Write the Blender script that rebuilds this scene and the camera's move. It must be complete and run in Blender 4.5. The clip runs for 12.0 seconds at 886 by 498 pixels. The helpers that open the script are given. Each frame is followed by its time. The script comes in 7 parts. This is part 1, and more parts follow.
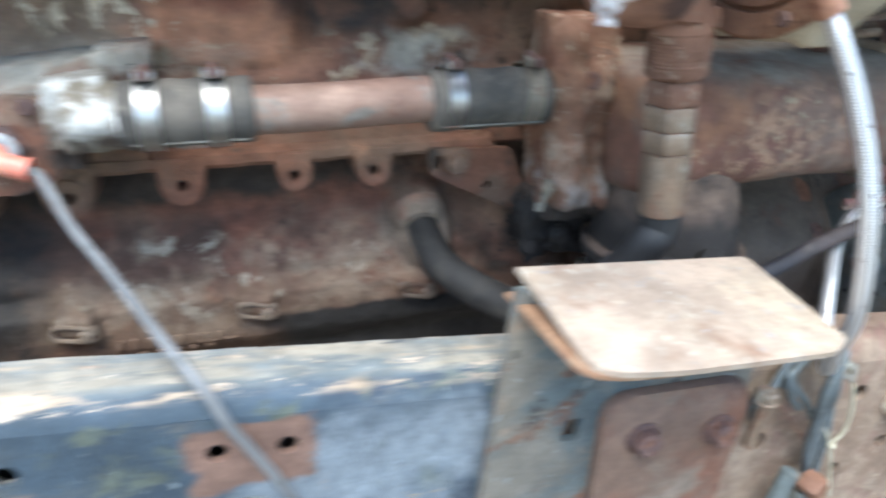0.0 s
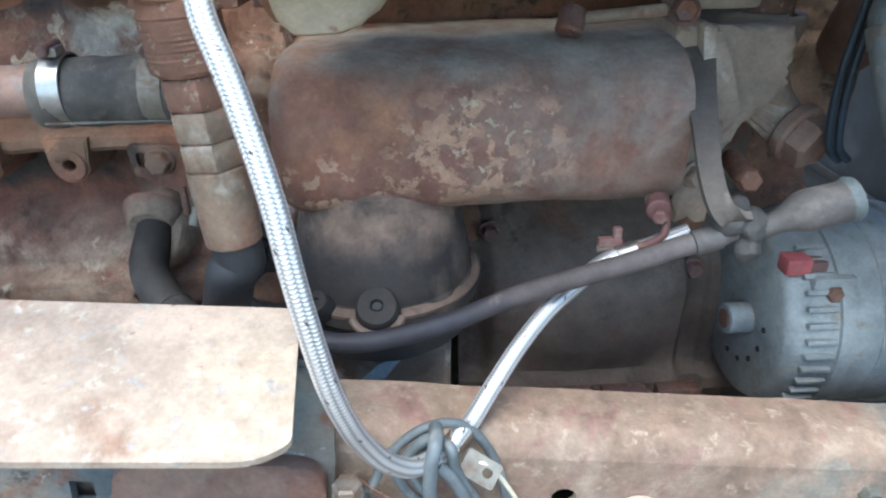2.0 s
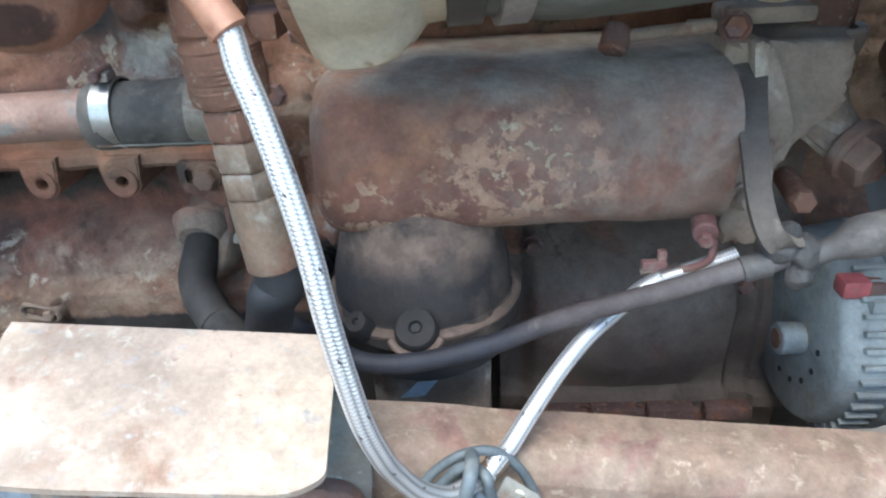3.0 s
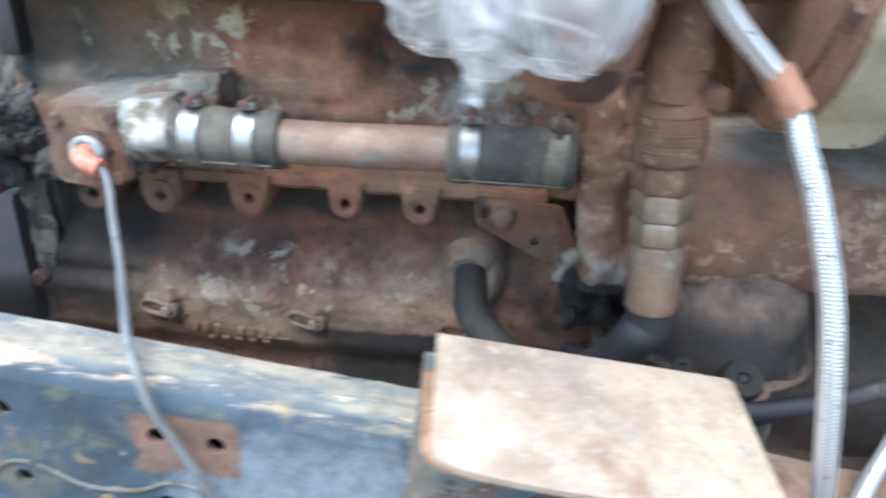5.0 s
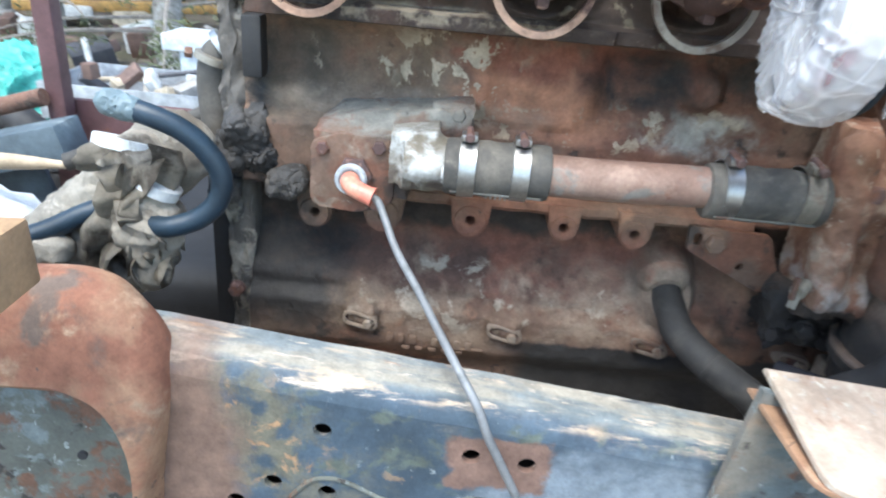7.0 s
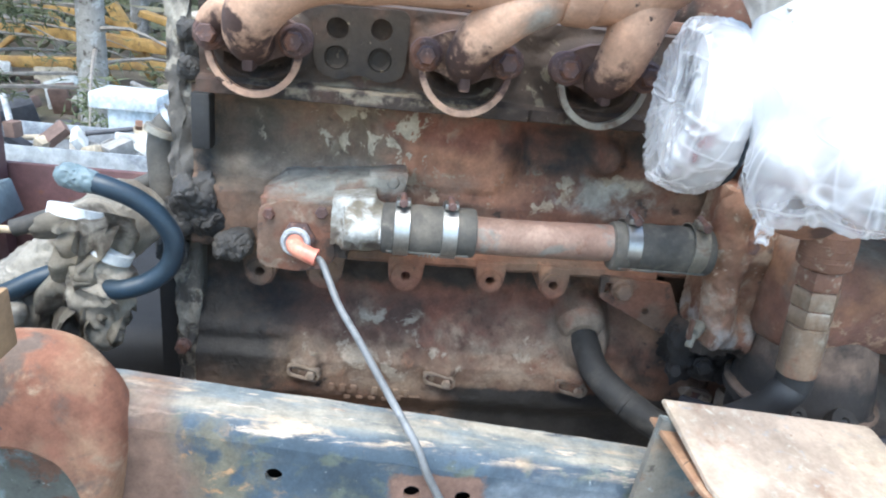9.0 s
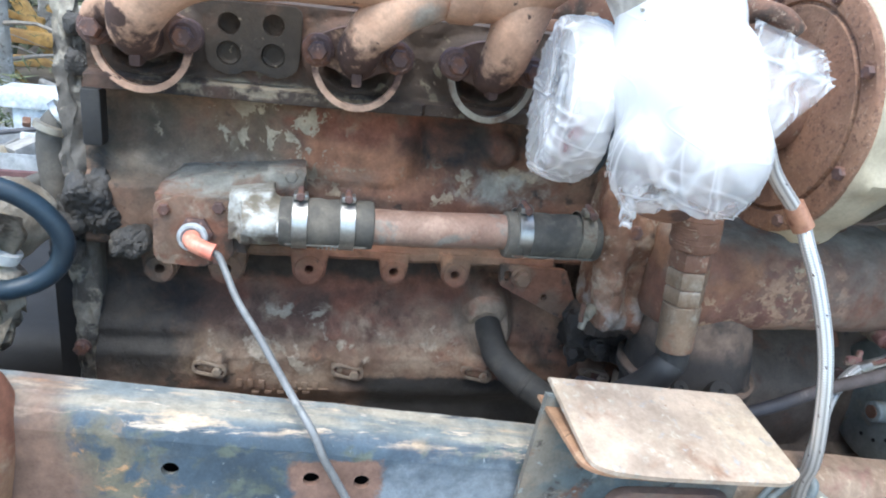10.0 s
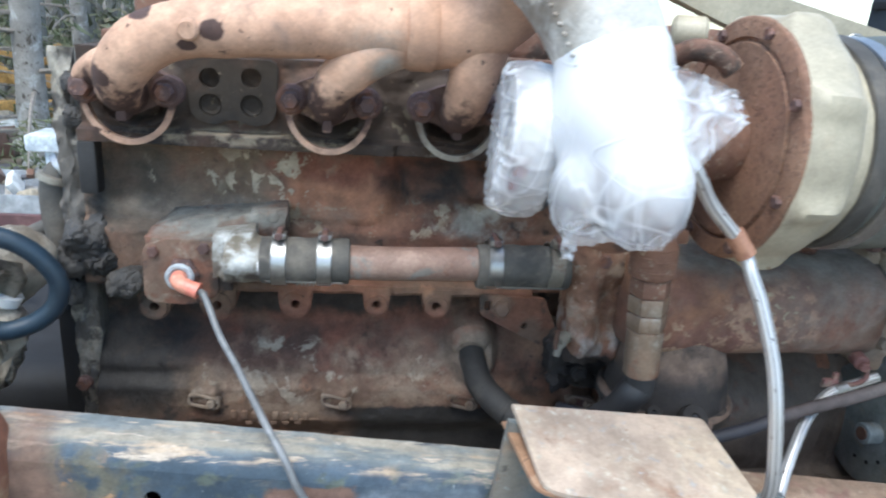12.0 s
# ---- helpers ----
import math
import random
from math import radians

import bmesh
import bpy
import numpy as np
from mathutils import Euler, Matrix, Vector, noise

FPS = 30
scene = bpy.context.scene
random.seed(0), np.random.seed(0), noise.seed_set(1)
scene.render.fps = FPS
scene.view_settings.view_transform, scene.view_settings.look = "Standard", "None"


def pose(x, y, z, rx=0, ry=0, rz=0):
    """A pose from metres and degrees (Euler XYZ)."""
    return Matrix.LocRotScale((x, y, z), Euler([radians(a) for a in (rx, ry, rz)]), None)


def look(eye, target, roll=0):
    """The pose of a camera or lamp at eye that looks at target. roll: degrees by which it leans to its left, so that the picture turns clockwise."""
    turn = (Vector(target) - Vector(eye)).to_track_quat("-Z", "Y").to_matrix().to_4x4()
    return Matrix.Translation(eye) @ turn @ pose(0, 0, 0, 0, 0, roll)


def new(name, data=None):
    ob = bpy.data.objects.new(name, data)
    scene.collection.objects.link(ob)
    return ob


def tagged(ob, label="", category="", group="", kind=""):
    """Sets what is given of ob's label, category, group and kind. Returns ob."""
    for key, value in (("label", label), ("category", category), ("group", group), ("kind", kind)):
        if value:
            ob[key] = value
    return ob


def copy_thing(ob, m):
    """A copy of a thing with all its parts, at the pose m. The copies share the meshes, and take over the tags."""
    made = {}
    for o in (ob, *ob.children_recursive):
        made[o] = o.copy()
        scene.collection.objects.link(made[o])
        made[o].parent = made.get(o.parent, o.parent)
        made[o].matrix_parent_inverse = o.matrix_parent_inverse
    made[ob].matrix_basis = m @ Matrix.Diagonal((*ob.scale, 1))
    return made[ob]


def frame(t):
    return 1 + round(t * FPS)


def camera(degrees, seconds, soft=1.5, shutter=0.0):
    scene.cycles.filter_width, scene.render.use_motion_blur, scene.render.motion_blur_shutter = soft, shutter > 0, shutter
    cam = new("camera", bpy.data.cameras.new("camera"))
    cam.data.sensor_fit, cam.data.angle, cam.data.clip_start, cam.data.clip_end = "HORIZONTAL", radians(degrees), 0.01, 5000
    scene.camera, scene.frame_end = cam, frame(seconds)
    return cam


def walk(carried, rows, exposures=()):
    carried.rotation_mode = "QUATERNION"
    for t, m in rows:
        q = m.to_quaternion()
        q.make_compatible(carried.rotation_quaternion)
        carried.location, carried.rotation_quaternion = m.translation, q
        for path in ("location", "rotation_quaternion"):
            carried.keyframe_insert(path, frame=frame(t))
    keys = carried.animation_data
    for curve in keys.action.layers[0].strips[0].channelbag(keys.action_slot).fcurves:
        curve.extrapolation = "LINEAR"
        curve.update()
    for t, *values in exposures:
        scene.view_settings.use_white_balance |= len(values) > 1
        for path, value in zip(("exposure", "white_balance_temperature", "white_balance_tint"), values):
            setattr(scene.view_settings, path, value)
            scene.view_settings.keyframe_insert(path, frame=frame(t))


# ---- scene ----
cam = camera(66.1, 12.0, 2.0, 0.6)
PATH = [
    (0, (0.0445, 0.0183, 1.1543), (0.6182, 1.7338, 0.3010), 1.66),
    (0.5, (0.1710, 0.0184, 1.1531), (0.7744, 1.7064, 0.2663), 1.11),
    (0.7, (0.1863, 0.0092, 1.1639), (0.8974, 1.6653, 0.2970), 3.75),
    (0.9, (0.1886, 0.0040, 1.1688), (1.0255, 1.6112, 0.3225), 5.70),
    (1, (0.2008, -0.0091, 1.1713), (0.9440, 1.6474, 0.3324), 3.48),
    (1.2, (0.2341, 0.0110, 1.1643), (0.9020, 1.7085, 0.3441), 2.84),
    (1.5, (0.3326, 0.0228, 1.1524), (0.6737, 1.7968, 0.2942), 3.09),
    (2, (0.3971, 0.0430, 1.1468), (0.4603, 1.8216, 0.2344), -1.07),
    (2.5, (0.4056, 0.0515, 1.1463), (0.3982, 1.8329, 0.2372), -2.17),
    (2.7, (0.4049, 0.0531, 1.1535), (0.3525, 1.8191, 0.2162), -2.74),
    (4.3, (0.3553, 0.0405, 1.1691), (0.1818, 1.8441, 0.3224), -1.73),
    (4.5, (0.3229, 0.0368, 1.1687), (0.1040, 1.8294, 0.3093), -1.39),
    (5, (0.2119, 0.0087, 1.1767), (0.0631, 1.8282, 0.3598), 2.62),
    (5.5, (0.0960, -0.0232, 1.1835), (0.1162, 1.7802, 0.3189), 2.99),
    (5.8, (0.0648, -0.0156, 1.1794), (0.1840, 1.7527, 0.2527), 6.21),
    (6, (0.0519, 0.0004, 1.1813), (0.0642, 1.7899, 0.2883), 5.63),
    (6.5, (0.0238, 0.0056, 1.1998), (-0.1642, 1.8144, 0.3675), 2.95),
    (6.7, (0.0125, -0.0038, 1.2018), (-0.1033, 1.8116, 0.3705), 4.02),
    (7, (-0.0054, -0.0203, 1.2088), (-0.0157, 1.7817, 0.3412), 5.45),
    (7.2, (-0.0122, -0.0325, 1.2163), (0.0508, 1.7681, 0.3482), 7.06),
    (8.8, (-0.0099, -0.0662, 1.2316), (0.1520, 1.7933, 0.5132), 6.14),
    (9, (-0.0090, -0.0676, 1.2335), (0.1621, 1.7931, 0.5204), 6.31),
    (9.5, (0.0010, -0.0798, 1.2397), (0.2541, 1.7830, 0.5570), 6.85),
    (10, (0.0183, -0.0868, 1.2367), (0.3818, 1.7520, 0.5391), 7.04),
    (10.5, (0.0112, -0.0909, 1.2392), (0.3704, 1.7537, 0.5548), 7.32),
    (11, (0.0102, -0.0972, 1.2399), (0.3859, 1.7573, 0.5923), 7.43),
    (11.5, (0.0159, -0.1025, 1.2478), (0.3384, 1.7615, 0.5984), 6.09),
    (12, (0.0621, -0.1159, 1.2550), (0.3357, 1.7623, 0.6244), 4.60),
]
EXPOSURES = [(t, e, k, 4) for t, e, k in ((0.0, 1.72, 6420), (0.5, 1.5, 6430), (1.0, 1.37, 6430), (1.5, 1.6, 6330), (2.5, 1.79, 6230), (5.0, 1.74, 6200), (6.0, 1.82, 6430), (6.5, 1.82, 6430), (9.0, 1.79, 6360), (10.0, 1.65, 6340), (11.5, 1.48, 6340), (12.0, 1.3, 6350))]
walk(cam, [(t, look(eye, target, roll)) for t, eye, target, roll in PATH], EXPOSURES)

# ---- sky and sun: an overcast spring day ----
world = bpy.data.worlds.new("overcast_sky")
scene.world = world
world.use_nodes = True
wn = world.node_tree
sky = wn.nodes.new("ShaderNodeTexSky")
sky.sky_type, sky.sun_disc = "NISHITA", False
sky.sun_elevation, sky.sun_rotation = radians(65), radians(205)
sky.air_density, sky.dust_density, sky.ozone_density = 1.0, 1.0, 1.5
wn.links.new(sky.outputs[0], wn.nodes["Background"].inputs[0])
wn.nodes["Background"].inputs[1].default_value = 0.15
sun = new("sun", bpy.data.lights.new("sun", "SUN"))
sun.data.energy, sun.data.angle, sun.data.color = 1.6, radians(40), (1.0, 0.98, 0.95)
sun.matrix_basis = look((-0.8, -1.9, 4.6), (0, 0, 0))

# ---- mesh helpers ----
def thing(name, label, category, at=(0, 0, 0), group="", kind=""):
    """An empty at a thing's base, to which its parts are hung."""
    ob = new(name)
    ob.empty_display_size = 0.02
    ob.location = at
    return tagged(ob, label, category, group, kind)


def part(name, bm, material, parent=None, label="", sharp=38):
    """One bmesh as one mesh object, in world coordinates, under a thing or a part."""
    bmesh.ops.recalc_face_normals(bm, faces=bm.faces)
    me = bpy.data.meshes.new(name)
    bm.to_mesh(me)
    bm.free()
    me.shade_smooth()
    me.set_sharp_from_angle(angle=radians(sharp))
    me.materials.append(material)
    ob = new(name, me)
    if parent is not None:
        ob.parent = parent
        if parent.type == "EMPTY":
            ob.matrix_parent_inverse = Matrix.Translation(-parent.location)
    return tagged(ob, label)


def solo(name, bm, material, label, category, group="", kind="", sharp=38):
    return tagged(part(name, bm, material, None, label, sharp), "", category, group, kind)


def B():
    return bmesh.new()


def basis(axis):
    """A matrix whose z points along axis."""
    return Vector(axis).normalized().to_track_quat("Z", "Y").to_matrix().to_4x4()


def box(bm, c, s, bevel=0.0, m=None, seg=2):
    r = bmesh.ops.create_cube(bm, size=1.0, matrix=(m or Matrix()) @ Matrix.Translation(c) @ Matrix.Diagonal((*s, 1)))
    if bevel:
        edges = list({e for v in r["verts"] for e in v.link_edges})
        bmesh.ops.bevel(bm, geom=edges, offset=bevel, segments=seg, profile=0.6, affect="EDGES")
    return bm


def lathe(bm, at, axis, prof, seg=32, caps=True, twist=0.0):
    """Rings of (height, radius) along an axis from a place."""
    m = Matrix.Translation(at) @ basis(axis)
    rings = []
    for h, r in prof:
        rings.append([bm.verts.new(m @ Vector((r * math.cos(2 * math.pi * (k + twist) / seg), r * math.sin(2 * math.pi * (k + twist) / seg), h))) for k in range(seg)])
    for a, b in zip(rings, rings[1:]):
        for k in range(seg):
            bm.faces.new((a[k], a[(k + 1) % seg], b[(k + 1) % seg], b[k]))
    if caps:
        bm.faces.new(rings[0][::-1])
        bm.faces.new(rings[-1])
    return bm


def cyl(bm, p0, p1, r, r2=None, seg=24, edge=0.0, twist=0.0):
    p0, p1 = Vector(p0), Vector(p1)
    n, r2 = (p1 - p0).length, r if r2 is None else r2
    e = min(edge, n / 3)
    prof = [(0, r - e), (e, r), (n - e, r2), (n, r2 - e)] if e else [(0, r), (n, r2)]
    return lathe(bm, p0, p1 - p0, prof, seg, True, twist)


def spline(pts, n=8):
    """A smooth line through points."""
    p = [Vector(q) for q in pts]
    p = [2 * p[0] - p[1]] + p + [2 * p[-1] - p[-2]]
    out = []
    for a, b, c, d in zip(p, p[1:], p[2:], p[3:]):
        for k in range(n):
            t = k / n
            out.append(0.5 * ((2 * b) + (c - a) * t + (2 * a - 5 * b + 4 * c - d) * t * t + (3 * b - a - 3 * c + d) * t ** 3))
    return out + [p[-2]]


def frames(line):
    """Places with two side vectors that do not twist."""
    out, side = [], None
    for i, q in enumerate(line):
        way = (line[min(i + 1, len(line) - 1)] - line[max(i - 1, 0)]).normalized()
        side = (side - way * side.dot(way)) if side else way.orthogonal()
        side.normalize()
        out.append((q, side.copy(), way.cross(side)))
    return out


def tube(bm, pts, r, seg=16, n=8, caps=True, wob=0.0):
    """A round tube through points; r is a radius or a function of 0 to 1."""
    line = spline(pts, n)
    rings = []
    for i, (q, a, b) in enumerate(frames(line)):
        rad = r(i / (len(line) - 1)) if callable(r) else r
        ring = []
        for k in range(seg):
            t = 2 * math.pi * k / seg
            d = a * math.cos(t) + b * math.sin(t)
            f = 1 + wob * noise.noise((q + d * rad) * 60) if wob else 1
            ring.append(bm.verts.new(q + d * rad * f))
        rings.append(ring)
    for x, y in zip(rings, rings[1:]):
        for k in range(seg):
            bm.faces.new((x[k], x[(k + 1) % seg], y[(k + 1) % seg], y[k]))
    if caps:
        bm.faces.new(rings[0][::-1])
        bm.faces.new(rings[-1])
    return bm


def rounded(pts, r, n=5):
    """An outline with its corners rounded; r is one radius or one for each corner."""
    out, m = [], len(pts)
    for i in range(m):
        p, a, b = Vector(pts[i]), Vector(pts[i - 1]), Vector(pts[(i + 1) % m])
        rad = r[i] if isinstance(r, (list, tuple)) else r
        da, db = (a - p), (b - p)
        rad = min(rad, da.length * 0.49, db.length * 0.49)
        if rad < 1e-5:
            out.append(p)
            continue
        s, e = p + da.normalized() * rad, p + db.normalized() * rad
        for k in range(n + 1):
            t = k / n
            out.append((1 - t) ** 2 * s + 2 * t * (1 - t) * p + t * t * e)
    return out


def ring2(c, r, n=16, ry=None):
    return [Vector((c[0] + r * math.cos(2 * math.pi * k / n), c[1] + (ry or r) * math.sin(2 * math.pi * k / n))) for k in range(n)]


def plate(bm, outline, holes, place, w0, w1, lip=0.0):
    """A flat plate with real holes: place(u, v, w) gives the world, w0 the face, w1 the back."""
    loops = [outline] + list(holes)
    faces = []
    edges, vf = [], []
    for loop in loops:
        vs = [bm.verts.new(place(p[0], p[1], w0)) for p in loop]
        vf.append(vs)
        edges += [bm.edges.new((vs[i], vs[(i + 1) % len(vs)])) for i in range(len(vs))]
    got = bmesh.ops.triangle_fill(bm, use_beauty=True, use_dissolve=False, edges=edges)
    faces = [g for g in got["geom"] if isinstance(g, bmesh.types.BMFace)]
    back = {}
    for vs, loop in zip(vf, loops):
        for v, p in zip(vs, loop):
            back[v] = bm.verts.new(place(p[0], p[1], w1))
    for f in faces:
        bm.faces.new([back[v] for v in reversed(f.verts)])
    for vs in vf:
        for i in range(len(vs)):
            a, b = vs[i], vs[(i + 1) % len(vs)]
            bm.faces.new((a, b, back[b], back[a]))
    return bm


def prism(bm, outline, place, w0, w1, bevel=0.0, seg=2):
    """A solid from an outline, with its face edge rounded."""
    front = [bm.verts.new(place(p[0], p[1], w0)) for p in outline]
    back = [bm.verts.new(place(p[0], p[1], w1)) for p in outline]
    f = bm.faces.new(front)
    bm.faces.new(back[::-1])
    for i in range(len(front)):
        j = (i + 1) % len(front)
        bm.faces.new((front[j], front[i], back[i], back[j]))
    if bevel:
        bmesh.ops.bevel(bm, geom=list(f.edges), offset=bevel, segments=seg, profile=0.5, affect="EDGES")
    return bm


def XZ(u, v, w):
    return Vector((u, w, v))


def grid(bm, nu, nv, f):
    """A sheet of nu by nv cells from f(u, v), both 0 to 1."""
    vs = [[bm.verts.new(f(i / nu, j / nv)) for j in range(nv + 1)] for i in range(nu + 1)]
    for i in range(nu):
        for j in range(nv):
            bm.faces.new((vs[i][j], vs[i + 1][j], vs[i + 1][j + 1], vs[i][j + 1]))
    return vs


def blob(bm, c, inside, sub=4, far=0.4):
    """A lump: from its middle out to where inside(p) turns positive."""
    c = Vector(c)
    r = bmesh.ops.create_icosphere(bm, subdivisions=sub, radius=1.0)
    for v in r["verts"]:
        d = v.co.normalized()
        lo, hi = 0.0, far
        for _ in range(18):
            mid = (lo + hi) / 2
            if inside(c + d * mid) > 0:
                hi = mid
            else:
                lo = mid
        v.co = c + d * lo
    return bm


def lumpy(bm, c, r):
    """A lump of caked dirt with cracks between its nodules."""
    c = Vector(c)

    def inside(p):
        d = noise.voronoi((p + 0.15 * r * noise.noise_vector(p * 3 / r)) * (1.9 / r))[0]
        return (p - c).length - r * (0.96 + 0.1 * min(1.0, (d[1] - d[0]) * 3.5)) + 0.45 * r * noise.noise(p * 1.1 / r) + 0.05 * r * fbm(p, 6 / r, 3)

    return blob(bm, c, inside, 5, 3 * r)


def smin(a, b, k):
    h = max(0.0, min(1.0, 0.5 + 0.5 * (b - a) / k))
    return b * (1 - h) + a * h - k * h * (1 - h)


def oblong(a, b, r, n=8):
    """A flat outline with round ends from a to b."""
    a, b = Vector(a), Vector(b)
    t = math.atan2(b.y - a.y, b.x - a.x)
    arc = lambda c, s: [c + Vector((math.cos(s + math.pi * k / n), math.sin(s + math.pi * k / n))) * r for k in range(n + 1)]
    return arc(b, t - math.pi / 2) + arc(a, t + math.pi / 2)


def capsule(p, a, b, r):
    a, b = Vector(a), Vector(b)
    t = max(0.0, min(1.0, (p - a).dot(b - a) / max((b - a).length_squared, 1e-9)))
    return (p - a - (b - a) * t).length - r


def fbm(p, s, o=4):
    return noise.fractal(Vector(p) * s, 1.0, 2.1, o)


def rough_up(bm, amp, scale):
    bm.normal_update()
    for v in bm.verts:
        v.co += v.normal * amp * fbm(v.co, scale)
    return bm


def step(a, b, x):
    t = max(0.0, min(1.0, (x - a) / (b - a)))
    return t * t * (3 - 2 * t)


def hexhead(bm, at, axis, af, h, washer=0.0):
    """A bolt head or nut, seen from its end, with a chamfer and its washer."""
    at, ax = Vector(at), Vector(axis).normalized()
    r = af / 2 / math.cos(math.pi / 6)
    if washer:
        cyl(bm, at, at + ax * 0.0025, washer, seg=20, edge=0.0006)
        at = at + ax * 0.0025
    lathe(bm, at, ax, [(0, r), (h * 0.8, r), (h, r * 0.82)], 6)
    return bm

# ---- materials ----
def dull(c, k=0.1):
    """A colour, dusted: drawn towards its own grey."""
    g = 0.3 * c[0] + 0.55 * c[1] + 0.15 * c[2]
    return tuple(x + (g - x) * k for x in c)


def mat(name, base, layers=(), rough=0.75, metal=0.0, bump=0.25, bscale=260.0, mottle=0.25, mscale=22.0, grain=0.45):
    """A procedural surface in metres: a mottled base, then layers (colour, mask, roughness, metal), with fine relief.
    masks: ("n", scale, from, to) cloud patches; ("f", scale, from, to) fine flecks; ("s", scale, from, to) streaks
    along x; ("b", place, radii, fuzz, scale, softness) one ragged patch;
    ("r", place, radii, fuzz, scale) an oblong one; ("g", axis, from, to, fuzz, scale) a ragged border; a list of masks
    multiplies them."""
    base = dull(base)
    layers = [(dull(lay[0]), *lay[1:]) for lay in layers]
    m = bpy.data.materials.new(name)
    m.use_nodes = True
    t = m.node_tree
    N, L = t.nodes, t.links
    sh = N["Principled BSDF"]
    tc = N.new("ShaderNodeTexCoord").outputs["Object"]
    seed = [sum(ord(ch) * (i + 3) for i, ch in enumerate(name)) % 97 * 0.37]

    def val(op, a, b=None, clamp=False):
        n = N.new("ShaderNodeMath")
        n.operation, n.use_clamp = op, clamp
        for s, x in zip(n.inputs, (a, b)):
            if x is None:
                continue
            if isinstance(x, (int, float)):
                s.default_value = x
            else:
                L.new(x, s)
        return n.outputs[0]

    def cloud(scale, detail=6.0, ro=0.6, dist=0.0):
        n = N.new("ShaderNodeTexNoise")
        n.noise_dimensions = "4D"
        seed[0] += 1.7
        n.inputs["W"].default_value = seed[0]
        n.inputs["Scale"].default_value, n.inputs["Detail"].default_value = scale, detail
        n.inputs["Roughness"].default_value, n.inputs["Distortion"].default_value = ro, dist
        L.new(tc, n.inputs["Vector"])
        return n.outputs[0]

    def ramp(x, a, b):
        n = N.new("ShaderNodeMapRange")
        n.interpolation_type = "SMOOTHSTEP"
        L.new(x, n.inputs[0])
        n.inputs[1].default_value, n.inputs[2].default_value = a, b
        return n.outputs[0]

    def mask(k):
        if isinstance(k, list):
            out = mask(k[0])
            for q in k[1:]:
                out = val("MULTIPLY", out, mask(q))
            return out
        if k[0] == "n":
            return ramp(cloud(k[1], 7.0, 0.62, 0.4), k[2], k[3])
        if k[0] == "s":
            sc = N.new("ShaderNodeVectorMath")
            sc.operation = "MULTIPLY"
            L.new(tc, sc.inputs[0])
            sc.inputs[1].default_value = (0.22, 1, 1)
            n = N.new("ShaderNodeTexNoise")
            n.inputs["Scale"].default_value, n.inputs["Detail"].default_value, n.inputs["Roughness"].default_value = k[1], 7, 0.65
            L.new(sc.outputs[0], n.inputs["Vector"])
            return ramp(n.outputs[0], k[2], k[3])
        if k[0] == "f":
            return ramp(cloud(k[1], 3.0, 0.7), k[2], k[3])
        if k[0] == "b":
            n = N.new("ShaderNodeVectorMath")
            n.operation = "SUBTRACT"
            L.new(tc, n.inputs[0])
            n.inputs[1].default_value = k[1]
            d = N.new("ShaderNodeVectorMath")
            d.operation = "DIVIDE"
            L.new(n.outputs[0], d.inputs[0])
            d.inputs[1].default_value = k[2]
            e = N.new("ShaderNodeVectorMath")
            e.operation = "LENGTH"
            L.new(d.outputs[0], e.inputs[0])
            ns = val("MULTIPLY", val("SUBTRACT", cloud(k[4], 6.0, 0.6), 0.5), k[3] * 4)
            sf = k[5] if len(k) > 5 else 0.12
            return ramp(val("ADD", e.outputs["Value"], ns), 1 + sf, 1 - sf)
        n = N.new("ShaderNodeSeparateXYZ")
        L.new(tc, n.inputs[0])
        if k[0] == "r":
            ns = val("MULTIPLY", val("SUBTRACT", cloud(k[4], 6.0, 0.6), 0.5), k[3] * 4)
            d = [val("ABSOLUTE", val("DIVIDE", val("SUBTRACT", n.outputs[i], k[1][i]), k[2][i])) for i in (0, 2)]
            return ramp(val("ADD", val("MAXIMUM", d[0], d[1]), ns), 1.1, 0.9)
        ns = val("MULTIPLY", val("SUBTRACT", cloud(k[5], 6.0, 0.6), 0.5), k[4] * 4)
        return ramp(val("ADD", n.outputs["XYZ".index(k[1])], ns), k[2], k[3])

    def mix(f, a, b):
        n = N.new("ShaderNodeMix")
        n.data_type = "RGBA"
        L.new(f, n.inputs[0])
        for s, x in ((n.inputs[6], a), (n.inputs[7], b)):
            if isinstance(x, tuple):
                s.default_value = (*x, 1)
            else:
                L.new(x, s)
        return n.outputs[2]

    lo, hi = tuple(c * (1 - mottle) for c in base), tuple(min(1, c * (1 + mottle)) for c in base)
    col = mix(ramp(cloud(mscale), 0.32, 0.68), lo, hi)
    rg, mt = None, None
    relief = cloud(bscale, 5.0, 0.65)
    for i, lay in enumerate(layers):
        f = mask(lay[1])
        c = lay[0]
        tone = mix(ramp(cloud(70.0), 0.3, 0.7), tuple(x * 0.78 for x in c), tuple(min(1, x * 1.2) for x in c))
        col = mix(f, col, tone)
        r = lay[2] if len(lay) > 2 and lay[2] is not None else rough
        k = lay[3] if len(lay) > 3 else metal
        for which, v, old in (("r", r, rough), ("m", k, metal)):
            prev = rg if which == "r" else mt
            n = N.new("ShaderNodeMix")
            L.new(f, n.inputs[0])
            if prev is None:
                n.inputs[2].default_value = old
            else:
                L.new(prev, n.inputs[2])
            n.inputs[3].default_value = v
            if which == "r":
                rg = n.outputs[0]
            else:
                mt = n.outputs[0]
        relief = val("ADD", relief, val("MULTIPLY", f, 0.35 if i % 2 else -0.3))
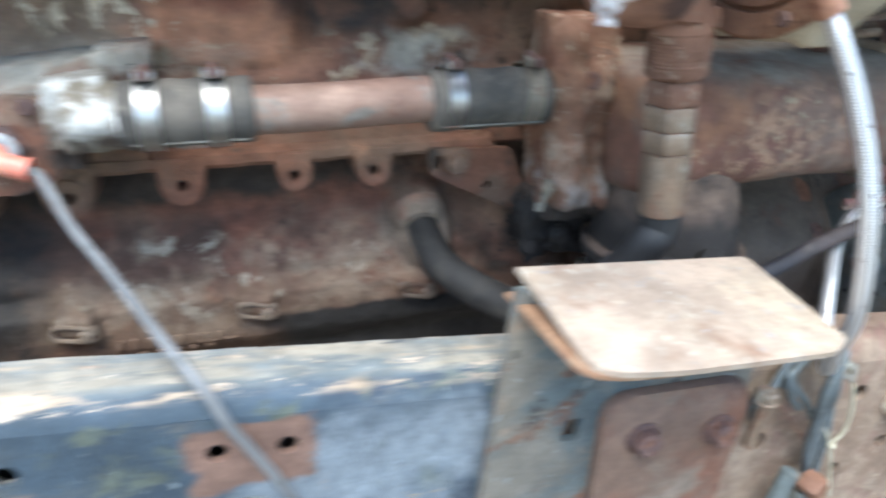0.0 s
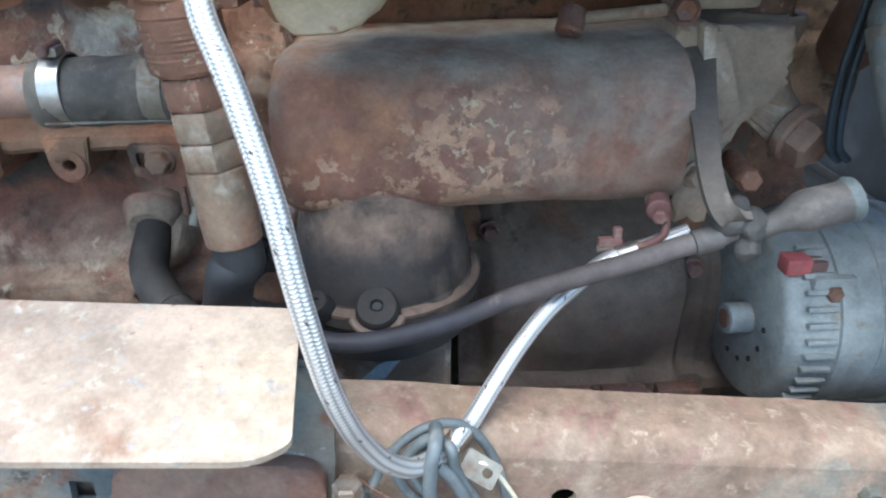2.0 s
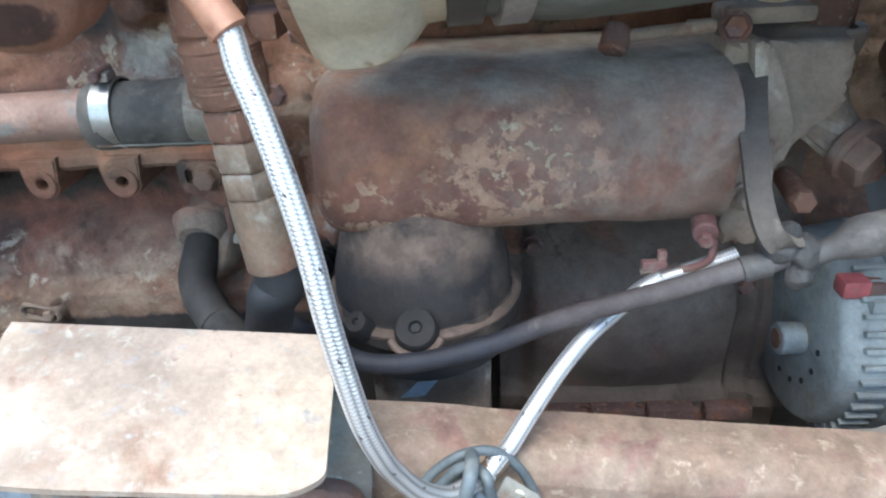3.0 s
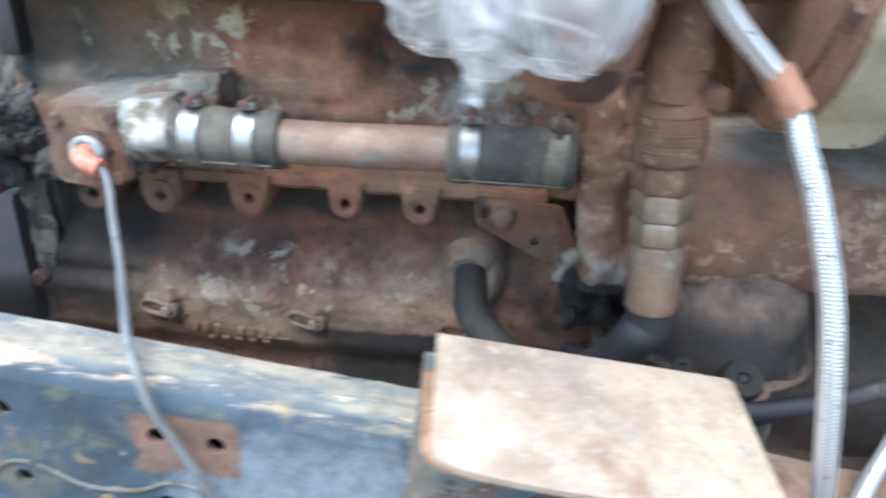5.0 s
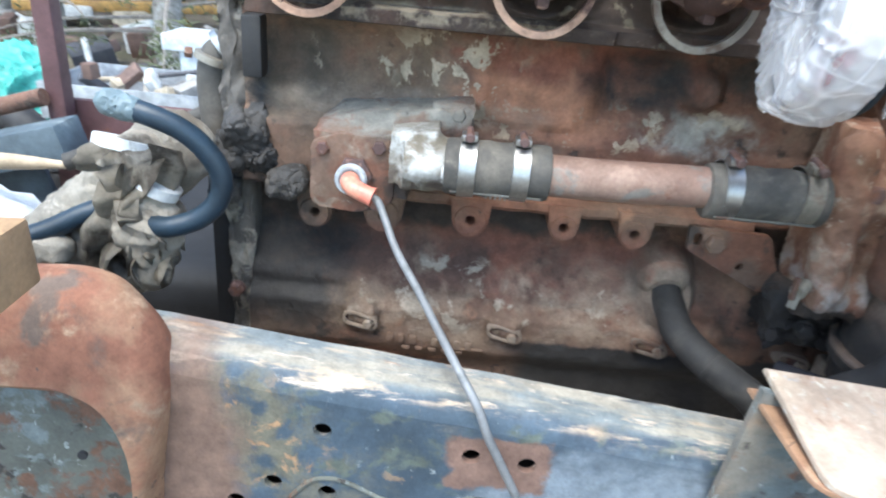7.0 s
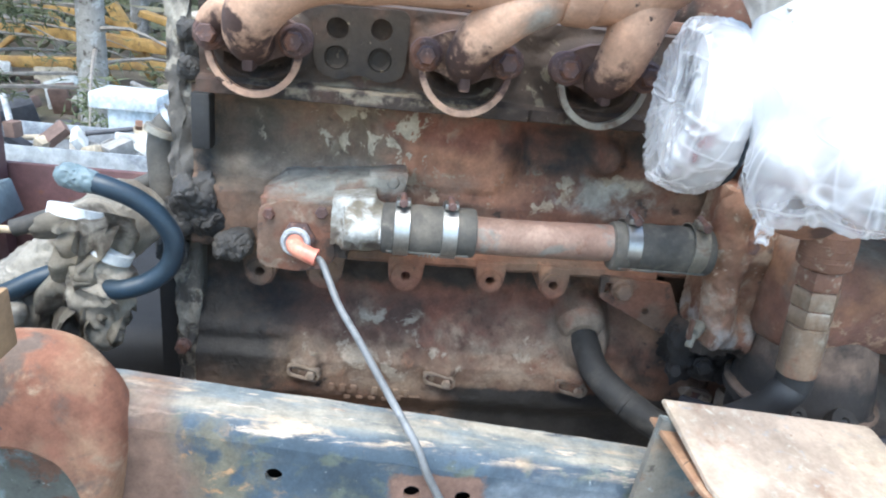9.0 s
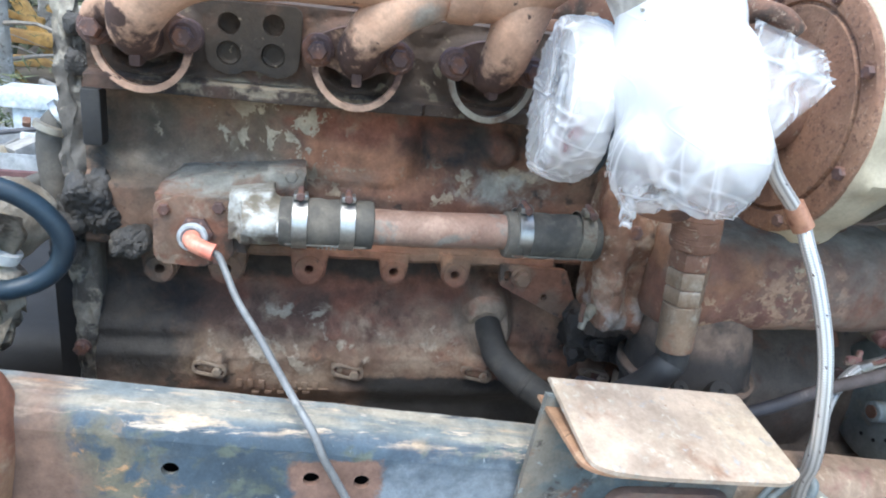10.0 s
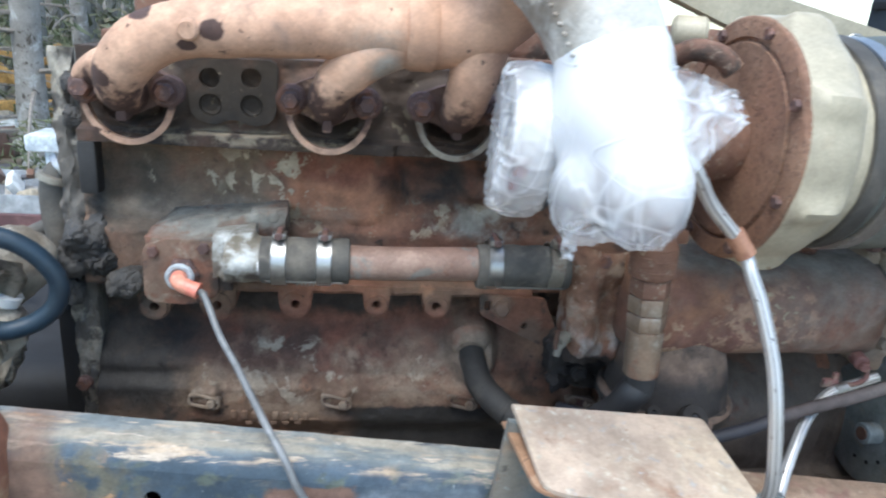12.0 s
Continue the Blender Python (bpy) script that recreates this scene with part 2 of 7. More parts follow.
    if grain:
        g = val("ADD", val("MULTIPLY", cloud(95.0, 6.0, 0.75), grain * 1.6), val("MULTIPLY", cloud(430.0, 2.0, 0.6), grain))
        g = val("ADD", g, 1.0 - grain * 1.3)
        n = N.new("ShaderNodeMix")
        n.data_type, n.blend_type = "RGBA", "MULTIPLY"
        n.inputs[0].default_value = 1.0
        L.new(col, n.inputs[6])
        L.new(g, n.inputs[7])
        col = n.outputs[2]
    L.new(col, sh.inputs["Base Color"])
    if rg is None:
        sh.inputs["Roughness"].default_value, sh.inputs["Metallic"].default_value = rough, metal
    else:
        L.new(rg, sh.inputs["Roughness"])
        L.new(mt, sh.inputs["Metallic"])
    if bump:
        n = N.new("ShaderNodeBump")
        n.inputs["Strength"].default_value, n.inputs["Distance"].default_value = bump, 0.002
        L.new(relief, n.inputs["Height"])
        L.new(n.outputs[0], sh.inputs["Normal"])
    return m


RUST, DARK, DUST, CREAM, SOOT = (0.2, 0.085, 0.05), (0.06, 0.043, 0.034), (0.27, 0.2, 0.145), (0.4, 0.32, 0.23), (0.026, 0.024, 0.023)

OLIVE, FLAKE = (0.235, 0.15, 0.095), (0.47, 0.37, 0.255)
M_BLOCK = mat("cast_iron_block", (0.205, 0.122, 0.079), [
    ((0.23, 0.098, 0.056), ("n", 6, 0.44, 0.6), 0.85),
    ((0.3, 0.2, 0.125), ("n", 11, 0.52, 0.7), 0.88),
    ((0.085, 0.058, 0.042), ("n", 15, 0.53, 0.68), 0.85),
    ((0.32, 0.165, 0.095), ("n", 40, 0.58, 0.68), 0.85),
    ((0.075, 0.05, 0.038), ("n", 55, 0.57, 0.66), 0.85),
    ((0.19, 0.13, 0.085), [("b", (-0.09, 0.52, 1.105), (0.1, 0.1, 0.06), 0.3, 22, 0.4), ("n", 14, 0.3, 0.55)], 0.85),
    ((0.085, 0.068, 0.05), [("b", (-0.14, 0.52, 1.1), (0.04, 0.1, 0.06), 0.4, 22, 0.5), ("n", 18, 0.3, 0.6)], 0.85),
    ((0.42, 0.18, 0.092), [("b", (0.066, 0.52, 1.088), (0.07, 0.1, 0.034), 0.3, 24, 0.22), ("n", 20, 0.26, 0.5)], 0.8),
    ((0.26, 0.09, 0.05), [("b", (0.08, 0.52, 1.118), (0.1, 0.1, 0.018), 0.4, 24, 0.35), ("n", 26, 0.36, 0.55)], 0.8),
    ((0.24, 0.088, 0.05), [("b", (0.06, 0.55, 0.945), (0.18, 0.1, 0.042), 0.4, 20, 0.35), ("n", 16, 0.25, 0.55)], 0.8),
    ((0.37, 0.26, 0.175), [("b", (0.05, 0.52, 0.893), (0.16, 0.1, 0.036), 0.45, 22, 0.35), ("n", 26, 0.38, 0.58)], 0.9),
    ((0.27, 0.115, 0.07), [("b", (0.1, 0.52, 0.906), (0.13, 0.1, 0.012), 0.5, 26, 0.4), ("n", 26, 0.42, 0.62)], 0.85),
    ((0.14, 0.075, 0.05), [("b", (0.0, 0.52, 0.92), (0.16, 0.1, 0.02), 0.5, 20, 0.4), ("n", 24, 0.44, 0.6)], 0.85),
    ((0.5, 0.4, 0.29), [("b", (0.03, 0.52, 0.895), (0.13, 0.1, 0.034), 0.4, 30, 0.3), ("n", 42, 0.55, 0.62)], 0.9),
    ((0.5, 0.4, 0.28), [("b", (-0.015, 0.52, 1.098), (0.05, 0.1, 0.04), 0.4, 26, 0.35), ("n", 48, 0.54, 0.575)], 0.9),
    ((0.44, 0.36, 0.26), [("b", (-0.095, 0.52, 1.1), (0.035, 0.1, 0.03), 0.4, 30, 0.3), ("n", 55, 0.56, 0.6)], 0.9),
    ((0.5, 0.37, 0.235), [("b", (0.06, 0.52, 1.062), (0.09, 0.1, 0.014), 0.5, 30, 0.3), ("n", 60, 0.55, 0.59)], 0.9),
    ((0.42, 0.37, 0.3), [("b", (0.195, 0.52, 1.068), (0.05, 0.1, 0.016), 0.4, 30, 0.35), ("n", 30, 0.4, 0.58)], 0.9),
    ((0.46, 0.36, 0.25), [("b", (0.15, 0.52, 1.075), (0.06, 0.1, 0.018), 0.5, 30, 0.3), ("n", 55, 0.55, 0.6)], 0.9),
    ((0.3, 0.23, 0.165), [("b", (-0.06, 0.5, 1.068), (0.11, 0.1, 0.012), 0.5, 24, 0.5), ("n", 18, 0.34, 0.6)], 0.92),
    ((0.28, 0.205, 0.145), [("b", (0.196, 0.5, 0.928), (0.036, 0.1, 0.036), 0.4, 26, 0.35), ("n", 24, 0.36, 0.56)], 0.9),
    ((0.034, 0.031, 0.03), [("b", (0.136, 0.52, 1.1), (0.046, 0.1, 0.036), 0.5, 18, 0.45), ("n", 16, 0.26, 0.55)], 0.9),
    ((0.05, 0.044, 0.038), [("b", (0.2, 0.52, 1.12), (0.07, 0.1, 0.02), 0.5, 18, 0.5), ("n", 16, 0.3, 0.6)], 0.9),
    # shade of the recess under the ledge, painted into the iron's colour
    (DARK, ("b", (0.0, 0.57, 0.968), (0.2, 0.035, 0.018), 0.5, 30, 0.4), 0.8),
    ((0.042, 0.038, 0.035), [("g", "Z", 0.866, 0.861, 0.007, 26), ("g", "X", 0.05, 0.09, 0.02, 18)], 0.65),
    ((0.034, 0.03, 0.027), [("b", (-0.16, 0.53, 0.92), (0.07, 0.1, 0.085), 0.4, 14, 0.5), ("n", 16, 0.22, 0.5)], 0.7),
    (SOOT, [("b", (-0.182, 0.53, 1.1), (0.02, 0.2, 0.1), 0.4, 40, 0.3), ("n", 50, 0.35, 0.6)], 0.7),
], rough=0.84, bump=0.75, bscale=130, grain=0.5)
M_HEAD = mat("cast_iron_head", (0.075, 0.05, 0.037), [
    ((0.115, 0.062, 0.042), ("n", 14, 0.48, 0.64), 0.85),
    ((0.2, 0.165, 0.115), ("n", 60, 0.6, 0.66), 0.9),
    ((0.34, 0.27, 0.185), ("n", 110, 0.65, 0.7), 0.9),
    (SOOT, ("n", 10, 0.52, 0.68), 0.85),
    ((0.27, 0.215, 0.145), [("b", (-0.03, 0.482, 1.146), (0.085, 0.05, 0.006), 0.6, 40, 0.4), ("n", 60, 0.44, 0.56)], 0.9),
], rough=0.82, bump=0.7, bscale=150)
BURN = (0.085, 0.045, 0.036)
M_MANIF = mat("heat_bleached_iron", (0.52, 0.29, 0.18), [
    ((0.64, 0.38, 0.245), ("n", 11, 0.42, 0.62), 0.7),
    ((0.4, 0.24, 0.165), ("n", 26, 0.56, 0.7), 0.75),
    (BURN, ("b", (-0.092, 0.43, 1.247), (0.01, 0.06, 0.007), 0.25, 70), 0.75),
    (BURN, ("b", (-0.04, 0.42, 1.237), (0.008, 0.06, 0.007), 0.3, 70), 0.75),
    (BURN, ("b", (-0.058, 0.42, 1.225), (0.007, 0.06, 0.004), 0.35, 80), 0.75),
    (BURN, ("b", (-0.125, 0.45, 1.2), (0.009, 0.05, 0.013), 0.5, 80), 0.75),
    (BURN, [("b", (-0.117, 0.47, 1.18), (0.036, 0.05, 0.024), 0.6, 60, 0.25), ("n", 60, 0.34, 0.46)], 0.8),
    (BURN, [("b", (0.042, 0.47, 1.182), (0.036, 0.05, 0.028), 0.6, 60, 0.25), ("n", 60, 0.32, 0.44)], 0.8),
    (BURN, [("b", (0.15, 0.47, 1.18), (0.036, 0.05, 0.028), 0.6, 60, 0.25), ("n", 60, 0.32, 0.44)], 0.8),
    (BURN, ("n", 90, 0.645, 0.675), 0.8),
    (BURN, ("n", 34, 0.7, 0.73), 0.8),
    ((0.33, 0.3, 0.25), [("b", (0.08, 0.41, 1.23), (0.02, 0.05, 0.02), 0.4, 40, 0.5), ("n", 30, 0.4, 0.7)], 0.8),
], rough=0.7, bump=0.25, bscale=240)
M_FLANGE = mat("burnt_flange_iron", (0.13, 0.072, 0.055), [
    ((0.42, 0.25, 0.16), ("n", 50, 0.57, 0.63), 0.75), ((0.2, 0.12, 0.09), ("n", 30, 0.5, 0.64), 0.8), (SOOT, ("n", 24, 0.58, 0.68), 0.85)], rough=0.8, bump=0.5, bscale=220)
M_RUST = mat("rusty_iron", (0.18, 0.088, 0.056), [
    (DARK, ("n", 20, 0.52, 0.66), 0.85), ((0.27, 0.145, 0.09), ("n", 30, 0.55, 0.68), 0.8), (DUST, ("f", 190, 0.56, 0.66), 0.9)], rough=0.8, bump=0.5, bscale=220)
M_DARKRUST = mat("dark_rusty_bolt", (0.12, 0.068, 0.06), [
    (RUST, ("n", 60, 0.48, 0.62), 0.8), ((0.26, 0.15, 0.12), ("f", 240, 0.56, 0.66), 0.8)], rough=0.7, bump=0.45, bscale=320)
M_CAST = mat("dusty_cast_housing", (0.2, 0.12, 0.084), [
    (RUST, ("n", 13, 0.44, 0.6), 0.8), ((0.24, 0.18, 0.135), ("n", 20, 0.52, 0.68), 0.9), ((0.36, 0.28, 0.2), ("n", 90, 0.66, 0.7), 0.9),
    ((0.2, 0.09, 0.062), [("b", (0.385, 0.395, 1.03), (0.085, 0.1, 0.05), 0.4, 26, 0.5), ("n", 24, 0.36, 0.6)], 0.85),
    ((0.29, 0.135, 0.07), [("b", (0.345, 0.41, 1.05), (0.055, 0.12, 0.035), 0.4, 26, 0.5), ("n", 30, 0.4, 0.6)], 0.85),
    ((0.38, 0.22, 0.135), [("b", (0.425, 0.395, 1.024), (0.058, 0.1, 0.033), 0.5, 40, 0.4), ("n", 75, 0.49, 0.54)], 0.85),
    ((0.4, 0.25, 0.155), [("b", (0.35, 0.395, 1.006), (0.03, 0.1, 0.016), 0.5, 40, 0.35), ("n", 95, 0.53, 0.57)], 0.85),
    ((0.4, 0.32, 0.2), [("b", (0.438, 0.395, 1.032), (0.04, 0.1, 0.03), 0.5, 40, 0.35), ("n", 140, 0.58, 0.62)], 0.85),
    ((0.225, 0.18, 0.142), [("b", (0.515, 0.4, 1.03), (0.06, 0.12, 0.07), 0.5, 14, 0.6), ("n", 24, 0.34, 0.62)], 0.8),
    # grey cooler top, its colour raised to offset the shade from above
    ((0.29, 0.25, 0.2), [("b", (0.45, 0.45, 1.075), (0.13, 0.1, 0.012), 0.4, 20, 0.5), ("n", 24, 0.3, 0.6)], 0.8),
    ((0.07, 0.062, 0.056), ("b", (0.37, 0.4, 0.93), (0.1, 0.15, 0.034), 0.3, 24, 0.35), 0.8),
], rough=0.76, bump=0.4, bscale=200)
M_SOOTY = mat("sooty_oily_casting", (0.034, 0.028, 0.025), [
    ((0.19, 0.125, 0.088), [("g", "Z", 0.956, 0.978, 0.008, 30), ("n", 26, 0.36, 0.56)], 0.85), (SOOT, ("n", 14, 0.52, 0.66), 0.7), ((0.085, 0.064, 0.05), ("n", 24, 0.52, 0.68), 0.88)], rough=0.82, bump=0.5, bscale=180)
M_EAR = mat("oily_black_iron", (0.026, 0.022, 0.02), [((0.06, 0.05, 0.042), ("n", 40, 0.56, 0.68), 0.8)], rough=0.8, bump=0.4)
M_RIM = mat("dusty_tan_edge", (0.17, 0.115, 0.085), [((0.09, 0.07, 0.055), ("n", 40, 0.5, 0.64), 0.8)], rough=0.8, bump=0.3)
M_GREYCAST = mat("dusty_grey_casting", (0.27, 0.205, 0.15), [
    (RUST, ("n", 18, 0.55, 0.68), 0.8), ((0.4, 0.34, 0.27), ("n", 26, 0.52, 0.64), 0.88), (DARK, ("n", 12, 0.66, 0.76), 0.7)], rough=0.75, bump=0.4, bscale=210)
M_HOUS = mat("water_housing", (0.2, 0.12, 0.08), [
    (RUST, ("n", 22, 0.45, 0.56), 0.85), (DARK, ("n", 24, 0.52, 0.64), 0.8), (DUST, ("n", 36, 0.56, 0.66), 0.9),
    ((0.23, 0.215, 0.18), [("b", (-0.06, 0.5, 1.075), (0.07, 0.06, 0.016), 0.4, 30, 0.3), ("n", 36, 0.34, 0.5)], 0.9), (FLAKE, ("n", 90, 0.65, 0.69), 0.9)], rough=0.8, bump=0.45, bscale=210)
M_NECK = mat("whitened_alloy_neck", (0.23, 0.205, 0.16), [
    ((0.16, 0.13, 0.09), ("n", 30, 0.46, 0.6), 0.8), ((0.52, 0.52, 0.49), [("b", (-0.034, 0.44, 1.06), (0.022, 0.06, 0.018), 0.6, 50, 0.5), ("n", 40, 0.38, 0.56)], 0.5),
    ((0.85, 0.85, 0.82), ("b", (-0.0105, 0.42, 1.045), (0.004, 0.06, 0.017), 0.7, 90), 0.6), ((0.09, 0.065, 0.05), [("b", (-0.03, 0.44, 1.035), (0.03, 0.06, 0.012), 0.5, 50, 0.5), ("n", 50, 0.45, 0.58)], 0.8)], rough=0.7, bump=0.35, bscale=240)
M_PIPE = mat("rusty_steel_pipe", (0.26, 0.15, 0.11), [
    ((0.34, 0.22, 0.165), ("n", 26, 0.46, 0.6), 0.7), ((0.24, 0.21, 0.18), ("n", 40, 0.54, 0.64), 0.7), ((0.2, 0.13, 0.12), ("n", 16, 0.54, 0.68), 0.6), (RUST, ("n", 40, 0.6, 0.7), 0.8)], rough=0.62, bump=0.25, bscale=260)
M_RUBBER = mat("dusty_rubber", (0.065, 0.06, 0.053), [
    ((0.14, 0.122, 0.1), ("n", 22, 0.46, 0.66), 0.9), ((0.17, 0.15, 0.12), ("n", 70, 0.6, 0.72), 0.9)], rough=0.7, bump=0.2, bscale=300)
M_OILRUBBER = mat("oily_dark_rubber", (0.042, 0.039, 0.036), [((0.09, 0.08, 0.068), ("n", 22, 0.48, 0.66), 0.85)], rough=0.72, bump=0.2, bscale=300)
M_BLACKHOSE = mat("black_hose", (0.03, 0.029, 0.03), [
    ((0.075, 0.07, 0.066), ("n", 18, 0.46, 0.66), 0.85)], rough=0.6, bump=0.18, bscale=320)
M_NAVY = mat("navy_hose", (0.015, 0.032, 0.05), [
    ((0.1, 0.13, 0.15), ("n", 60, 0.62, 0.72), 0.6)], rough=0.42, bump=0.15, bscale=260)
M_BAND = mat("zinc_clamp", (0.46, 0.46, 0.45), [
    ((0.27, 0.25, 0.22), ("n", 50, 0.52, 0.68), 0.6, 0.5)], rough=0.42, metal=1.0, bump=0.08, bscale=400, mottle=0.1)
M_OLDBAND = mat("dull_clamp", (0.3, 0.27, 0.22), [
    ((0.2, 0.14, 0.1), ("n", 50, 0.5, 0.66), 0.8, 0.2)], rough=0.5, metal=0.6, bump=0.15, bscale=300)
M_RAILL = mat("blue_painted_rail", (0.05, 0.078, 0.108), [
    ((0.1, 0.138, 0.18), ("n", 8, 0.5, 0.7), 0.6),
    ((0.026, 0.04, 0.066), ("n", 12, 0.5, 0.66), 0.55),
    ((0.1, 0.12, 0.1), ("n", 34, 0.52, 0.64), 0.7),
    ((0.2, 0.23, 0.24), ("n", 120, 0.62, 0.7), 0.7),
    ((0.2, 0.24, 0.28), [("b", (0.11, 0.31, 0.85), (0.09, 0.1, 0.07), 0.3, 16), ("n", 14, 0.36, 0.6)], 0.7),
    ((0.15, 0.138, 0.1), [("b", (-0.14, 0.31, 0.89), (0.08, 0.1, 0.07), 0.5, 30, 0.4), ("n", 34, 0.44, 0.56)], 0.8),
    ((0.38, 0.22, 0.11), [("b", (-0.13, 0.31, 0.9), (0.06, 0.1, 0.04), 0.5, 30, 0.4), ("n", 50, 0.57, 0.64)], 0.8),
    ((0.4, 0.25, 0.13), [("n", 36, 0.6, 0.66), ("n", 7, 0.46, 0.6)], 0.85),
    ((0.2, 0.115, 0.085), ("r", (0.041, 0.312, 0.901), (0.032, 0.02, 0.021), 0.22, 60), 0.85),
    ((0.16, 0.185, 0.19), ("g", "Y", 0.316, 0.326, 0.003, 30), 0.8),
    ((0.32, 0.285, 0.225), [("g", "Y", 0.318, 0.326, 0.003, 30), ("s", 26, 0.44, 0.58)], 0.85),
    ((0.46, 0.35, 0.245), [("g", "Y", 0.3135, 0.3175, 0.0008, 30), ("s", 44, 0.5, 0.6)], 0.85),
    ((0.04, 0.058, 0.085), [("g", "Y", 0.314, 0.32, 0.003, 30), ("s", 58, 0.56, 0.64)], 0.7),
    ((0.42, 0.23, 0.125), [("g", "Y", 0.32, 0.33, 0.003, 30), ("s", 36, 0.6, 0.68)], 0.85),
    ((0.5, 0.41, 0.32), [("g", "Y", 0.3126, 0.3145, 0.0004, 30), ("s", 90, 0.57, 0.64)], 0.85),
    ((0.3, 0.24, 0.17), [("s", 60, 0.6, 0.68), ("n", 7, 0.4, 0.6)], 0.85),
    ((0.2, 0.12, 0.085), ("b", (-0.155, 0.31, 0.87), (0.03, 0.1, 0.1), 0.4, 20, 0.4), 0.85),
    ((0.23, 0.15, 0.102), ("g", "X", 0.2, 0.23, 0.02, 20), 0.82),
    ((0.31, 0.222, 0.158), [("g", "X", 0.22, 0.25, 0.02, 20), ("n", 22, 0.42, 0.62)], 0.85),
    ((0.37, 0.28, 0.2), [("g", "X", 0.22, 0.25, 0.02, 20), ("n", 110, 0.54, 0.7)], 0.85),
    ((0.235, 0.13, 0.1), [("g", "X", 0.22, 0.25, 0.02, 20), ("n", 34, 0.52, 0.66)], 0.85),
    ((0.05, 0.105, 0.14), ("b", (0.86, 0.31, 0.745), (0.21, 0.3, 0.125), 0.2, 18, 0.15), 0.55),
    ((0.16, 0.19, 0.165), [("b", (0.74, 0.31, 0.8), (0.13, 0.3, 0.09), 0.4, 20, 0.3), ("n", 26, 0.44, 0.58)], 0.8),
    ((0.28, 0.18, 0.11), [("g", "X", 0.66, 0.7, 0.03, 20), ("n", 24, 0.58, 0.68)], 0.8),
], rough=0.6, bump=0.3, bscale=260)
M_SHELF = mat("sun_bleached_rusty_sheet", (0.42, 0.315, 0.235), [
    ((0.46, 0.36, 0.26), ("n", 18, 0.42, 0.64), 0.75), ((0.29, 0.17, 0.11), ("n", 22, 0.54, 0.7), 0.8),
    ((0.46, 0.4, 0.32), ("n", 110, 0.54, 0.68), 0.8),
    ((0.34, 0.31, 0.285), ("n", 90, 0.58, 0.68), 0.75), ((0.29, 0.16, 0.1), ("n", 130, 0.64, 0.7), 0.75)], rough=0.7, bump=0.25, bscale=300)
M_BRKT = mat("grimy_grey_bracket", (0.165, 0.15, 0.125), [
    ((0.1, 0.125, 0.13), ("n", 14, 0.48, 0.6), 0.7), ((0.17, 0.085, 0.052), ("n", 28, 0.53, 0.62), 0.85), ((0.32, 0.22, 0.145), ("n", 18, 0.56, 0.68), 0.85),
    ((0.06, 0.05, 0.043), ("n", 46, 0.58, 0.66), 0.8), ((0.24, 0.26, 0.25), ("n", 90, 0.61, 0.67), 0.8)], rough=0.8, bump=0.45, bscale=220)
M_HANGER = mat("rust_orange_hanger", (0.36, 0.2, 0.11), [
    ((0.27, 0.105, 0.058), ("n", 12, 0.46, 0.62), 0.8), ((0.46, 0.3, 0.185), ("n", 26, 0.56, 0.68), 0.8), ((0.15, 0.1, 0.075), ("n", 20, 0.56, 0.66), 0.75),
    ((0.14, 0.145, 0.15), ("n", 26, 0.63, 0.68), 0.7), ((0.08, 0.06, 0.052), ("n", 80, 0.63, 0.68), 0.7)], rough=0.68, bump=0.35, bscale=240)
M_PATINA = mat("green_grey_patina", (0.115, 0.12, 0.1), [
    ((0.17, 0.2, 0.195), ("n", 40, 0.52, 0.62), 0.8), ((0.15, 0.075, 0.045), ("n", 34, 0.5, 0.6), 0.85), ((0.045, 0.04, 0.035), ("n", 70, 0.58, 0.65), 0.8), ((0.26, 0.29, 0.27), ("n", 110, 0.62, 0.67), 0.8)], rough=0.8, bump=0.5, bscale=200)
M_ALLOY = mat("grey_alternator_alloy", (0.23, 0.25, 0.245), [
    ((0.16, 0.18, 0.18), ("n", 24, 0.5, 0.66), 0.65), ((0.25, 0.235, 0.2), ("n", 50, 0.54, 0.68), 0.85)], rough=0.66, metal=0.1, bump=0.25, bscale=300)
M_STEEL = mat("fitting_steel", (0.235, 0.165, 0.112), [
    ((0.25, 0.13, 0.08), ("n", 30, 0.5, 0.62), 0.7), ((0.36, 0.32, 0.26), ("n", 22, 0.56, 0.68), 0.45)], rough=0.5, metal=0.35, bump=0.2, bscale=300)
M_CREAM = mat("cream_painted_housing", (0.43, 0.375, 0.265), [
    ((0.4, 0.31, 0.2), ("n", 16, 0.56, 0.7), 0.6), ((0.26, 0.16, 0.09), ("n", 40, 0.68, 0.74), 0.8)], rough=0.5, bump=0.15, bscale=200, mottle=0.1)
M_DUCT = mat("olive_intake_hose", (0.085, 0.095, 0.08), [((0.18, 0.19, 0.17), ("n", 12, 0.5, 0.66), 0.7)], rough=0.6, bump=0.2, bscale=200)
M_GREYDUCT = mat("grey_green_hose", (0.125, 0.15, 0.15), [((0.07, 0.085, 0.09), ("n", 14, 0.48, 0.66), 0.7), ((0.22, 0.22, 0.2), ("n", 40, 0.58, 0.7), 0.8)], rough=0.62, bump=0.2, bscale=260)
M_MUD = mat("dried_mud", (0.25, 0.225, 0.185), [((0.17, 0.14, 0.105), ("n", 26, 0.5, 0.64), 0.95), ((0.4, 0.36, 0.3), ("n", 50, 0.58, 0.68), 0.95)], rough=0.92, bump=0.8, bscale=120)
M_GREASE = mat("caked_black_grease", (0.055, 0.051, 0.048), [((0.12, 0.105, 0.09), ("n", 40, 0.56, 0.7), 0.85)], rough=0.75, bump=0.9, bscale=150)
